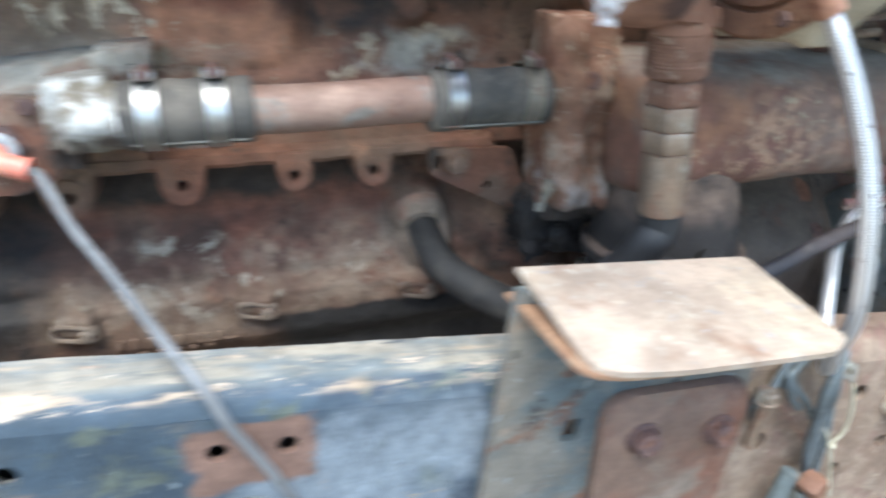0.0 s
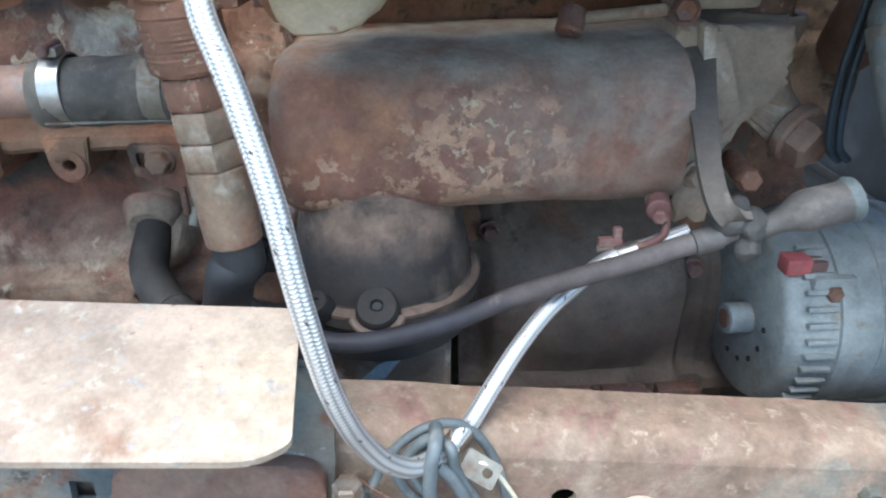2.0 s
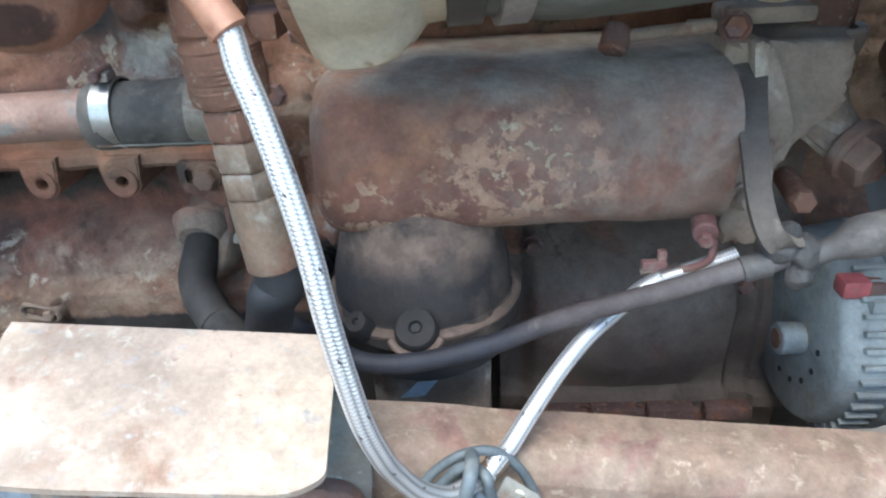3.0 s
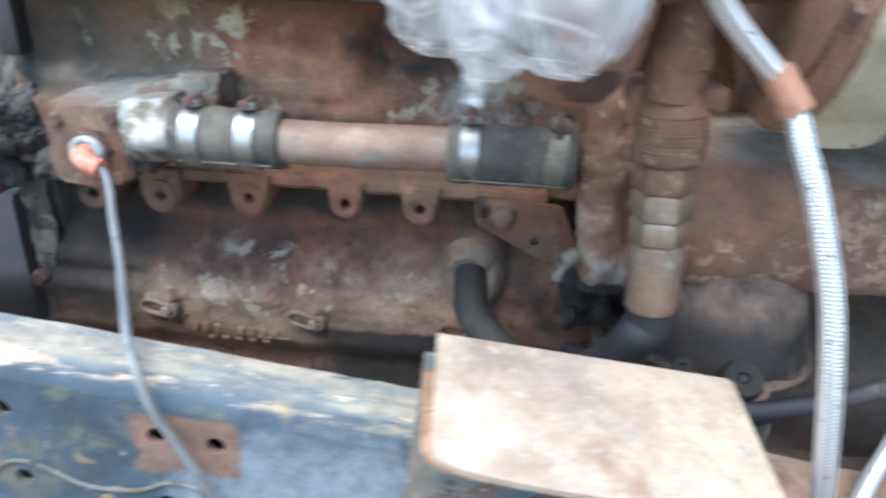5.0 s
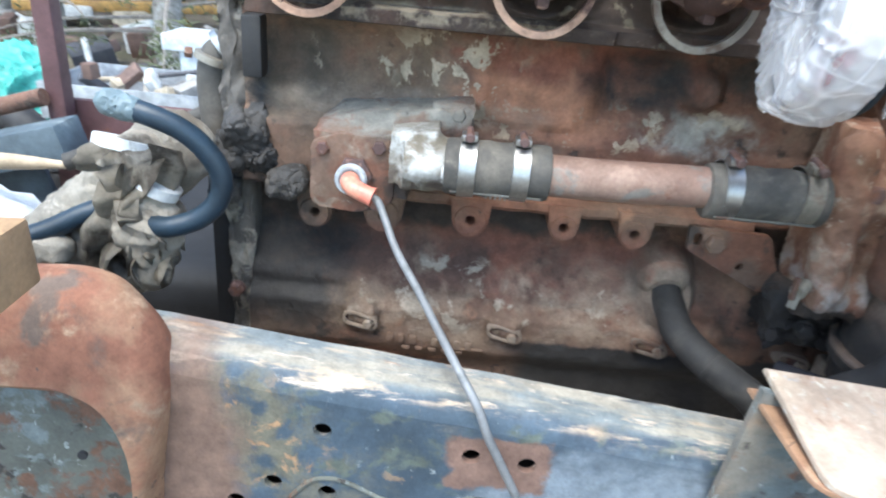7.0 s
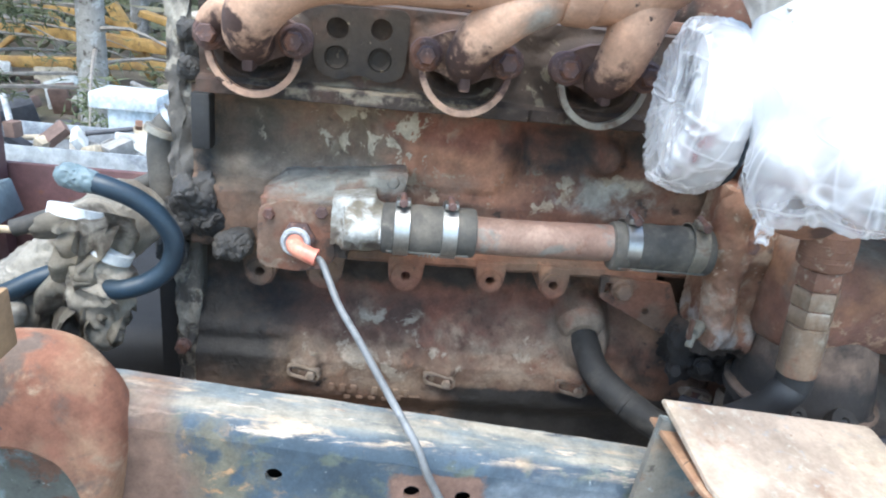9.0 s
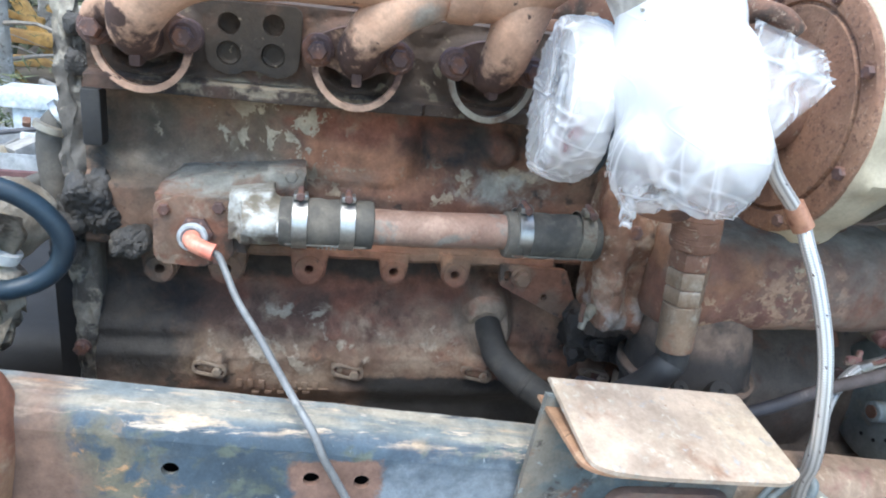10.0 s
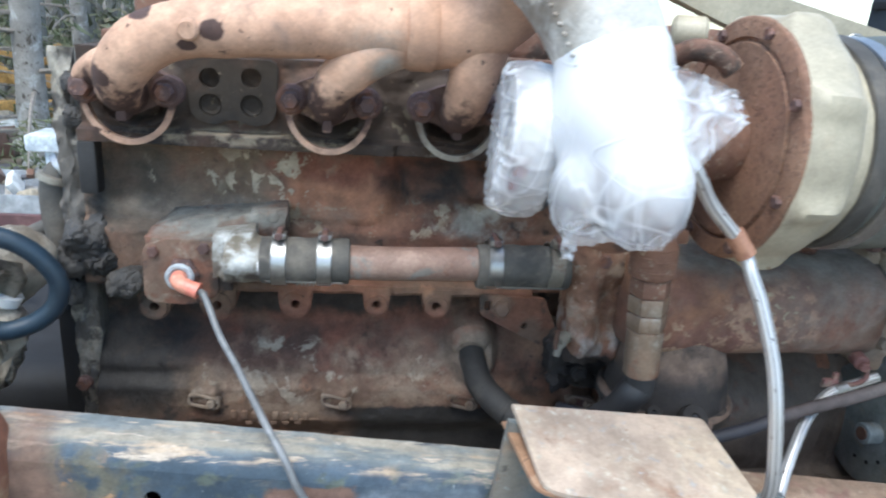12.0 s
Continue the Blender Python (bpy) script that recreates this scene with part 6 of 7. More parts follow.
part("bar", bm, M_RUST, lk)
bm = B()
hexhead(bm, RP(0.43, -0.1, -0.02), (0.2, -1, 0), 0.016, 0.014)
part("copper_nut", bm, M_COPPER, lk)
bm = B()
tube(bm, [RP(0.412, -0.09, -0.02), RP(0.408, -0.12, -0.02), RP(0.405, -0.17, -0.015)], 0.006, 14, 6)
part("pipe", bm, M_GREYDUCT, lk)
bm = B()
tube(bm, [RP(0.432, -0.11, -0.018), RP(0.43, -0.14, -0.018), RP(0.43, -0.2, -0.018)], 0.009, 14, 6)
part("blue_hose", bm, M_PATINA, lk, "dull blue hose stub")

# ---- turbocharger ----
trb = thing("turbocharger", "rusty turbocharger with a cream compressor housing", "turbocharger", (0.3, 0.36, 1.11))
TC = Vector((0.0, 0.362, 1.188))
bm = B()
TB = Vector((0.239, 0.322, 1.166))


def volute_in(p):
    r = math.hypot(p.y - TB.y, p.z - TB.z)
    ring = math.hypot(r - 0.027, (p.x - TB.x)) - 0.0265
    return smin(ring, max(r - 0.03, abs(p.x - TB.x) - 0.02), 0.012) + 0.002 * fbm(p, 45)


blob(bm, TB, volute_in, 5, 0.14)
part("turbine_housing", bm, mat("scaled_turbine_iron", (0.25, 0.125, 0.08), [((0.36, 0.19, 0.12), ("n", 20, 0.48, 0.64), 0.8), (BURN, ("b", (0.248, 0.288, 1.126), (0.015, 0.02, 0.009), 0.35, 50), 0.8), (BURN, ("b", (0.222, 0.28, 1.142), (0.012, 0.02, 0.008), 0.4, 50), 0.8), (SOOT, ("n", 18, 0.62, 0.7), 0.85), (RUST, ("n", 40, 0.56, 0.66), 0.85)], rough=0.8, bump=0.5), trb)
bm = B()
cyl(bm, (0.27, 0.345, 1.185), (0.34, TC.y, TC.z), 0.03, seg=32, edge=0.003)
cyl(bm, (0.294, 0.354, 1.165), (0.292, 0.354, 1.11), 0.0135, seg=24, edge=0.002)
hexhead(bm, (0.2935, 0.354, 1.128), (0.03, 0, 1), 0.026, 0.012)
box(bm, (0.298, 0.372, 1.112), (0.048, 0.03, 0.012), 0.003)
part("bearing_housing", bm, M_RUST, trb)
bm = B()
prof = [(0, 0.02), (0, 0.07), (0.003, 0.0712), (0.003, 0.0728), (0.0005, 0.074), (0.0005, 0.086), (0.002, 0.088), (0.008, 0.088)]
lathe(bm, (0.338, TC.y, TC.z), (1, 0, 0), prof, 72)
rough_up(bm, 0.0006, 90)
part("back_plate", bm, M_PLATE, trb, "round rust-orange back plate")
for k in range(8):
    a = radians(20 + 45 * k)
    bm = B()
    hexhead(bm, (0.3388, TC.y + 0.081 * math.cos(a), TC.z + 0.081 * math.sin(a)), (-1, 0, 0), 0.008, 0.004)
    part("plate_bolt", bm, M_DARKRUST, trb)
bm = B()
seg, rows = 96, []
for h, r in ((0.003, 0.084), (0.006, 0.0885), (0.012, 0.0895), (0.02, 0.0897), (0.03, 0.0892), (0.038, 0.0878), (0.045, 0.0835), (0.05, 0.077), (0.09, 0.072)):
    row = []
    for k in range(seg):
        a = 2 * math.pi * k / seg
        lobe = 0.0075 * max(0.0, math.cos(8 * a - radians(160))) ** 3 * (1 - step(0.03, 0.055, h)) * step(0.002, 0.012, h)
        rr = r + lobe
        row.append(bm.verts.new((0.338 + h, TC.y + rr * math.cos(a), TC.z + rr * math.sin(a))))
    rows.append(row)
for a, b in zip(rows, rows[1:]):
    for k in range(seg):
        bm.faces.new((a[k], a[(k + 1) % seg], b[(k + 1) % seg], b[k]))
part("compressor_housing", bm, M_CREAM, trb, "cream painted lobed compressor housing")
bm = B()
tube(bm, [(0.292, 0.37, 1.245), (0.3, 0.36, 1.25), (0.315, 0.352, 1.247), (0.325, 0.348, 1.238)], 0.008, 14, 6)
part("oil_pipe", bm, M_RUST, trb)

itk = thing("intake_hose", "wide olive-grey intake hose with pale clamp bands", "hose", (0.55, 0.37, 1.11))
bm = B()
tube(bm, [(0.39, TC.y, TC.z), (0.45, 0.364, 1.19), (0.52, 0.37, 1.196), (0.6, 0.385, 1.21), (0.7, 0.41, 1.24), (0.8, 0.45, 1.28)], lambda t: 0.074 + 0.006 * step(0.0, 0.2, t), 48, 10)
part("tube", bm, M_DUCT, itk)
for x, r, m, w in ((0.392, 0.0785, M_RUBBER, 0.016), (0.411, 0.0785, M_BAND, 0.014), (0.52, 0.0825, M_CREAM, 0.014), (0.56, 0.083, M_CREAM, 0.012), (0.585, 0.083, M_CREAM, 0.012)):
    bm = B()
    t = (x - 0.42) / 0.28
    lathe(bm, (x, 0.362 + 0.048 * t * t, 1.188 + 0.052 * t * t), (1, 0.08 + 0.2 * t, 0.06 + 0.25 * t), [(0, r - 0.002), (0.001, r + 0.001), (w - 0.001, r + 0.001), (w, r - 0.002)], 56)
    part("clamp_band", bm, m, itk)

epi = thing("exhaust_elbow", "pale grey outlet elbow rising from the turbo", "pipe", (0.21, 0.31, 1.2))
bm = B()
tube(bm, [(0.233, 0.313, 1.19), (0.23, 0.317, 1.222), (0.222, 0.324, 1.25), (0.209, 0.335, 1.275), (0.19, 0.352, 1.3), (0.165, 0.38, 1.325), (0.15, 0.42, 1.34)], lambda t: 0.0345 + 0.006 * t, 40, 8, True, 0.02)
# left side darkened in colour: blotches, plus its turn away from the sun
part("pipe", bm, mat("pale_aluminised_steel", (0.58, 0.55, 0.5), [((0.4, 0.36, 0.31), ("n", 18, 0.52, 0.68), 0.6), ((0.3, 0.25, 0.2), [("b", (0.178, 0.32, 1.28), (0.022, 0.1, 0.04), 0.4, 30, 0.6), ("n", 60, 0.36, 0.55)], 0.7)], rough=0.5, metal=0.1, bump=0.25), epi)
for k in range(14):
    bm = B()
    a, t = 2.5 + 0.05 * (k % 2), k / 13
    c = Vector((0.226, 0.32, 1.24)).lerp(Vector((0.19, 0.352, 1.3)), t) + Vector((-0.031, -0.022, -0.004 + 0.006 * math.sin(3 * t)))
    lathe(bm, c, (-0.7, -0.6, 0.1), [(-0.001, 0.0016), (0.0006, 0.0014), (0.0014, 0.0006)], 8)
    part("cast_dot", bm, bpy.data.materials["pale_aluminised_steel"], epi)

# the plastic bag tied over the turbine
def film_material(name, clear_lo, clear_hi, tint=(0.95, 0.96, 0.98), border=None):
    """Thin milky polythene: gloss, light through it, and see-through where a single layer hangs."""
    m = bpy.data.materials.new(name)
    m.use_nodes = True
    t = m.node_tree
    N, L = t.nodes, t.links
    sh = N["Principled BSDF"]
    sh.inputs["Base Color"].default_value = (*tint, 1)
    sh.inputs["Roughness"].default_value = 0.16
    sh.inputs["Specular IOR Level"].default_value = 0.7
    tc = N.new("ShaderNodeTexCoord")
    n1 = N.new("ShaderNodeTexNoise")
    n1.inputs["Scale"].default_value, n1.inputs["Detail"].default_value, n1.inputs["Distortion"].default_value = 30, 3, 1.2
    L.new(tc.outputs["Object"], n1.inputs["Vector"])
    bp = N.new("ShaderNodeBump")
    bp.inputs["Strength"].default_value, bp.inputs["Distance"].default_value = 0.4, 0.0012
    tr, tl, m1, m2 = N.new("ShaderNodeBsdfTransparent"), N.new("ShaderNodeBsdfTranslucent"), N.new("ShaderNodeMixShader"), N.new("ShaderNodeMixShader")
    tl.inputs[0].default_value = (0.95, 0.96, 0.97, 1)
    for s in (sh, tl):
        L.new(bp.outputs[0], s.inputs["Normal"])
    mr = N.new("ShaderNodeMapRange")
    L.new(n1.outputs[0], mr.inputs[0])
    mr.inputs[1].default_value, mr.inputs[2].default_value, mr.inputs[3].default_value, mr.inputs[4].default_value = 0.36, 0.64, clear_lo, clear_hi
    clear = mr.outputs[0]
    if border:
        sp = N.new("ShaderNodeSeparateXYZ")
        L.new(tc.outputs["Object"], sp.inputs[0])
        wv = N.new("ShaderNodeMath")
        wv.operation = "MULTIPLY_ADD"
        L.new(n1.outputs[0], wv.inputs[0])
        wv.inputs[1].default_value = border[3]
        L.new(sp.outputs["XYZ".index(border[0])], wv.inputs[2])
        br = N.new("ShaderNodeMapRange")
        L.new(wv.outputs[0], br.inputs[0])
        br.inputs[1].default_value, br.inputs[2].default_value = border[1] + border[3] / 2, border[2] + border[3] / 2
        br.inputs[3].default_value, br.inputs[4].default_value = 0.02, 1.0
        mu = N.new("ShaderNodeMath")
        mu.operation = "MULTIPLY"
        L.new(br.outputs[0], mu.inputs[0])
        L.new(clear, mu.inputs[1])
        clear = mu.outputs[0]
    lines = None
    for turn, scale, w in (((0.4, 0.5, 0.2), (30, 26, 6), 0.014), ((-0.5, 0.9, 0.6), (42, 36, 9), 0.016), ((0.2, -0.8, 1.1), (12, 16, 36), 0.012)):
        mq, nq, sq, aq, rq = N.new("ShaderNodeMapping"), N.new("ShaderNodeTexNoise"), N.new("ShaderNodeMath"), N.new("ShaderNodeMath"), N.new("ShaderNodeMapRange")
        mq.inputs["Rotation"].default_value, mq.inputs["Scale"].default_value = turn, scale
        nq.inputs["Scale"].default_value, nq.inputs["Detail"].default_value = 1.0, 0.6
        L.new(tc.outputs["Object"], mq.inputs["Vector"])
        L.new(mq.outputs[0], nq.inputs["Vector"])
        sq.operation, sq.inputs[1].default_value, aq.operation = "SUBTRACT", 0.5, "ABSOLUTE"
        L.new(nq.outputs[0], sq.inputs[0])
        L.new(sq.outputs[0], aq.inputs[0])
        L.new(aq.outputs[0], rq.inputs[0])
        rq.inputs[1].default_value, rq.inputs[2].default_value, rq.inputs[3].default_value, rq.inputs[4].default_value = 0.0, w * 1.6, 0.5, 1.0
        if lines is None:
            lines = rq.outputs[0]
        else:
            ml = N.new("ShaderNodeMath")
            ml.operation = "MULTIPLY"
            L.new(lines, ml.inputs[0])
            L.new(rq.outputs[0], ml.inputs[1])
            lines = ml.outputs[0]
    inv = N.new("ShaderNodeMath")
    inv.operation = "SUBTRACT"
    inv.inputs[0].default_value = 1.0
    L.new(lines, inv.inputs[1])
    L.new(inv.outputs[0], bp.inputs["Height"])
    mc = N.new("ShaderNodeMath")
    mc.operation = "MULTIPLY"
    L.new(clear, mc.inputs[0])
    L.new(lines, mc.inputs[1])
    m1.inputs[0].default_value = 0.34
    L.new(sh.outputs[0], m1.inputs[1])
    L.new(tl.outputs[0], m1.inputs[2])
    L.new(mc.outputs[0], m2.inputs[0])
    L.new(m1.outputs[0], m2.inputs[1])
    L.new(tr.outputs[0], m2.inputs[2])
    L.new(m2.outputs[0], N["Material Output"].inputs[0])
    return m


def ridge(p, w=6):
    """Thin sharp creases: 1 on a fold, 0 between."""
    return (1 - abs(noise.noise(p))) ** w


def crumple(p):
    q = Vector((p.x * 34 + p.z * 20, p.y * 26, p.z * 22 - p.x * 16))
    s = Vector((p.x * 70 - p.z * 30, p.y * 60, p.z * 36 + p.x * 20))
    low = 0.12 + 0.88 * step(1.176, 1.152, p.z)
    return 0.0013 * noise.noise(q * 0.8) - low * (0.0036 * ridge(q, 22) + 0.0018 * ridge(s, 16))


def bag_in(p):
    e = Vector(((p.x - 0.227) / 0.038, (p.y - 0.297) / 0.062, (p.z - 1.198) / 0.05)).length * 0.05 - 0.05
    n = capsule(p, (0.228, 0.315, 1.2), (0.226, 0.319, 1.236), 0.0385)
    a = Vector(((p.x - 0.205) / 0.02, (p.y - 0.281) / 0.03, (p.z - 1.16) / 0.032)).length * 0.028 - 0.028
    b = Vector(((p.x - 0.2295) / 0.0275, (p.y - 0.252) / 0.034, (p.z - 1.171) / 0.034)).length * 0.032 - 0.032
    return smin(smin(smin(e, n, 0.012), a, 0.008), b, 0.008) + crumple(p)


M_FILM = film_material("milky_polythene", 0.55, 0.84, border=("Z", 1.186, 1.156, 0.04))
M_CLEAR = film_material("single_layer_polythene", 0.7, 0.9)
bag = thing("plastic_bag", "crumpled translucent white plastic bag tied over the turbo", "plastic bag", (0.22, 0.3, 1.12))
bm = B()
blob(bm, (0.224, 0.3, 1.19), bag_in, 6, 0.16)
part("film", bm, M_FILM, bag, sharp=70)
# the drum-shaped end over the outlet flange, drawn in by a string
bm = B()
seg, rows = 220, []
DC, DA = Vector((0.182, 0.357, 1.18)), Vector((-1, 0.12, 0.04)).normalized()
D1 = DA.cross(Vector((0, 0, 1))).normalized()
D2 = D1.cross(DA)
prof = [(-0.024, 0.041), (-0.02, 0.0425), (-0.0175, 0.047), (-0.014, 0.0505), (-0.008, 0.0525), (0.0, 0.0533), (0.008, 0.053), (0.014, 0.0515), (0.018, 0.0485), (0.0195, 0.044), (0.0185, 0.036), (0.0175, 0.026), (0.0165, 0.015), (0.016, 0.004)]
line = spline([(h, r, 0) for h, r in prof], 4)
for i, s in enumerate(line):
    row = []
    for k in range(seg):
        a = 2 * math.pi * k / seg
        d = D1 * math.cos(a) + D2 * math.sin(a)
        w = 0.0012 * ridge(Vector((a * 3, s.x * 60 + a * 3, 1)), 8) + 0.0008 * ridge(Vector((a * 7 + s.x * 60, s.x * 90, 5)), 6) + 0.0014 * noise.noise(Vector((math.cos(a) * 3, math.sin(a) * 3, s.x * 50)))
        w -= 0.002 * ridge(Vector((a * 8, 3, s.x * 30)), 6) * step(-0.012, -0.02, s.x)
        sag = 0.004 * step(-0.3, -1.0, math.sin(a)) * noise.noise(Vector((a * 4, 9, s.x * 70)))
        row.append(bm.verts.new(DC + DA * (s.x + (w if s.x > 0.012 else 0)) + d * (s.y + w + sag) * (1.0 if abs(s.y) > 0.01 else 0.5)))
    rows.append(row)
for a, b in zip(rows, rows[1:]):
    for k in range(seg):
        bm.faces.new((a[k], a[(k + 1) % seg], b[(k + 1) % seg], b[k]))
part("drum_film", bm, film_material("wrapped_polythene", 0.66, 0.9, border=("X", 0.2, 0.165, 0.03)), bag, "film drawn tight over the outlet flange", 60)
bm = B()
lathe(bm, DC, DA, [(-0.02, 0.03), (-0.012, 0.047), (0.008, 0.047), (0.012, 0.044), (0.012, 0.03), (0.0, 0.028)], 40)
part("outlet_flange", bm, mat("chalky_alloy", (0.5, 0.48, 0.47), [((0.3, 0.11, 0.12), [("b", (0.165, 0.32, 1.16), (0.02, 0.03, 0.02), 0.3, 30, 0.4), ("n", 90, 0.45, 0.55)], 0.6), ((0.2, 0.2, 0.22), ("n", 40, 0.54, 0.64), 0.6)], rough=0.6, bump=0.2), trb, "pale outlet flange with red paint")
# the torn corner standing out to the side
for k, (off, dz) in enumerate(((0.0, 0.0), (0.005, 0.004))):
    bm = B()
    A, Bq, Cq, D = Vector((0.234, 0.248, 1.239)), Vector((0.27, 0.238, 1.23)), Vector((0.275, 0.236, 1.217)), Vector((0.246, 0.236, 1.18))

    def corner(u, v):
        p = A.lerp(Bq, u).lerp(D.lerp(Cq, u), v)
        fold = 0.003 * noise.noise(Vector((u * 1.5 + k, v * 4, 2))) + 0.0016 * ridge(Vector((u * 2, v * 5 + u * 2, k)), 9)
        rag = 0.004 * noise.noise(Vector((v * 14, k * 3, 7))) * u ** 3
        return p + Vector((rag * 1.4, off + fold, dz * (1 - v) + 0.5 * fold - 0.002 * u * u))

    grid(bm, 30, 40, corner)
    part("torn_corner", bm, M_CLEAR, bag, "torn clear corner", 70)
bm = B()
grid(bm, 10, 36, lambda u, v: Vector((0.2 + (u - 0.5) * (0.024 - 0.017 * step(0.0, 0.5, v)) + 0.004 * noise.noise(Vector((u * 2, v * 5, 1))) - 0.002 * v, 0.276 + 0.005 * noise.noise(Vector((u * 5, v * 6, 4))), 1.153 - 0.034 * v + 0.002 * noise.noise(Vector((u * 6, 3, 1))) * v)))
part("tail", bm, M_CLEAR, bag, "frayed hanging tail", 70)
bm = B()
tube(bm, [DC - DA * 0.0185 + (D1 * math.cos(a) + D2 * math.sin(a)) * (0.0475 + 0.0008 * math.sin(7 * a)) for a in [2 * math.pi * k / 24 for k in range(25)]], 0.0015, 8, 4, False)
part("string", bm, M_NAVY, bag, "dark string")

# cream strut over the compressor
strut = thing("cream_strut", "cream painted flat strut above the compressor", "strut", (0.45, 0.46, 1.25))
bm = B()
prism(bm, rounded([Vector(p) for p in ((0.31, 1.292), (0.35, 1.31), (0.72, 1.235), (0.72, 1.198), (0.38, 1.268))], 0.008), XZ, 0.455, 0.475, 0.004)
part("plate", bm, M_CREAM, strut)
bm = B()
cyl(bm, (0.325, 0.46, 1.262), (0.352, 0.45, 1.262), 0.014, seg=24, edge=0.003)
part("bushing", bm, M_CREAM, strut)
bm = B()
hexhead(bm, (0.49, 0.455, 1.262), (0, -1, 0), 0.014, 0.009, 0.011)
part("bolt", bm, M_RAW, strut)

# ---- coolant hoses at the front of the engine ----
jn = thing("thermostat_outlet", "rusty brown cast coolant outlet with branches", "pipe", (0.62, 0.4, 1.08))
bm = B()
tube(bm, [(0.7, 0.52, 1.05), (0.68, 0.47, 1.085), (0.662, 0.42, 1.1), (0.65, 0.38, 1.098), (0.638, 0.372, 1.09)], 0.0195, 24, 8, True, 0.05)
tube(bm, [(0.655, 0.4, 1.098), (0.68, 0.39, 1.104), (0.71, 0.39, 1.098), (0.76, 0.395, 1.09), (0.83, 0.4, 1.078)], 0.0175, 24, 8, True, 0.05)
part("casting", bm, M_CAST, jn)
bm = B()
lathe(bm, (0.782, 0.397, 1.0865), (1, 0.08, -0.12), [(0, 0.022), (0.001, 0.029), (0.011, 0.029), (0.012, 0.022)], 26)
part("flange", bm, M_DARKRUST, jn)
bm = B()
tube(bm, [(0.636, 0.378, 1.096), (0.632, 0.366, 1.084), (0.637, 0.357, 1.06), (0.65, 0.348, 1.028), (0.69, 0.34, 0.987), (0.76, 0.33, 0.938), (0.85, 0.325, 0.885), (0.95, 0.33, 0.83)], 0.0168, 26, 8, True, 0.02)
lch = thing("lower_coolant_hose", "grey-green rubber coolant hose curving down forward", "hose", (0.68, 0.34, 1.0))
part("tube", bm, M_GREYDUCT, lch)
bm = B()
lathe(bm, (0.716, 0.3365, 0.9675), (0.8, -0.12, -0.58), [(0, 0.0168), (0.0006, 0.0182), (0.009, 0.0182), (0.0096, 0.0168)], 28)
part("cuff", bm, M_GREYDUCT, lch)
bm = B()
tube(bm, [(0.655, 0.392, 1.086), (0.68, 0.384, 1.075), (0.705, 0.38, 1.063), (0.744, 0.38, 1.04), (0.78, 0.38, 1.01), (0.81, 0.383, 0.975), (0.86, 0.39, 0.91)], 0.0245, 28, 8, True, 0.02)
uch = thing("upper_coolant_hose", "thick olive-grey coolant hose bending down", "hose", (0.7, 0.38, 1.05))
part("tube", bm, M_DUCT, uch)
bm = B()
lathe(bm, (0.795, 0.3815, 0.9935), (0.62, 0.06, -0.75), [(0, 0.0245), (0.0006, 0.0262), (0.01, 0.0262), (0.0106, 0.0245)], 28)
part("cuff", bm, M_DUCT, uch)
c3 = clamp_master(M_BAND, "bright wide hose clamp on a coolant hose", 0.0255, 0.012)
c3.matrix_basis = pose(0.698, 0.381, 1.0665, 0, 27, -8)
c4 = clamp_master(M_BAND, "bright worm-drive clamp on a coolant hose", 0.0172, 0.011)
c4.matrix_basis = pose(0.6335, 0.3685, 1.087, 30, 70, -70)
cab = thing("cable_pair", "pair of thin blue-grey cables by the outlet", "cable", (0.585, 0.36, 1.0))
for dx in (0, 0.006):
    bm = B()
    tube(bm, [(0.641 + dx, 0.41, 1.14), (0.638 + dx, 0.415, 1.09), (0.636 + dx, 0.418, 1.05), (0.64 + dx, 0.42, 1.015), (0.655 + dx, 0.43, 1.0)], 0.0024, 10, 6)
    part("cable", bm, M_NAVY, cab)
bm = B()
tube(bm, [(0.675, 0.39, 1.0), (0.69, 0.375, 0.993), (0.715, 0.362, 0.982), (0.725, 0.362, 0.973), (0.705, 0.37, 0.974), (0.685, 0.38, 0.984)], 0.003, 10, 6)
solo("bent_wire_clip", bm, M_STEEL, "bent tan wire clip beside the alternator", "clip")

# dark panel added for the unlit cavity round the radiator; it hides the yard
rad = thing("radiator_dark_panel", "dark blue-black panel for the dark gap at the radiator", "radiator", (0.95, 0.6, 0.5))
bm = B()
box(bm, (0.985, 0.62, 0.95), (0.04, 0.9, 0.9), 0.008)
part("core", bm, mat("dark_radiator_paint", (0.022, 0.03, 0.04), [((0.06, 0.07, 0.08), ("n", 12, 0.55, 0.7), 0.6)], rough=0.55, bump=0.3), rad)
for z in (0.62, 0.8, 0.98, 1.16, 1.34):
    bm = B()
    box(bm, (0.962, 0.62, z), (0.006, 0.88, 0.014), 0.002)
    part("rib", bm, M_BLACK, rad)
bm = B()
cyl(bm, (0.66, 0.46, 1.16), (0.8, 0.43, 1.07), 0.007, seg=12)
solo("pale_strut", bm, M_RAW, "pale steel strut rod near the radiator", "rod")
bm = B()
box(bm, (0.86, 0.31, 1.13), (0.02, 0.012, 0.12), 0.003, pose(0, 0, 0))
solo("rusty_stay", bm, M_HANGER, "rusty upright stay beside the radiator", "stay")

# ---- rear of the engine: bell housing, hoses and mud ----
bell = thing("flywheel_housing", "black greasy flywheel housing at the engine's rear", "housing", (-0.2, 0.7, 0.7))
bm = B()
grid(bm, 14, 120, lambda u, v: Vector((-0.204 + 0.024 * u + 0.004 * fbm((u, v * 6, 2), 3), 0.537 + 0.005 * fbm((u, v * 9, 7), 3) - 0.004 * math.sin(math.pi * u), 0.74 + 0.47 * v)))
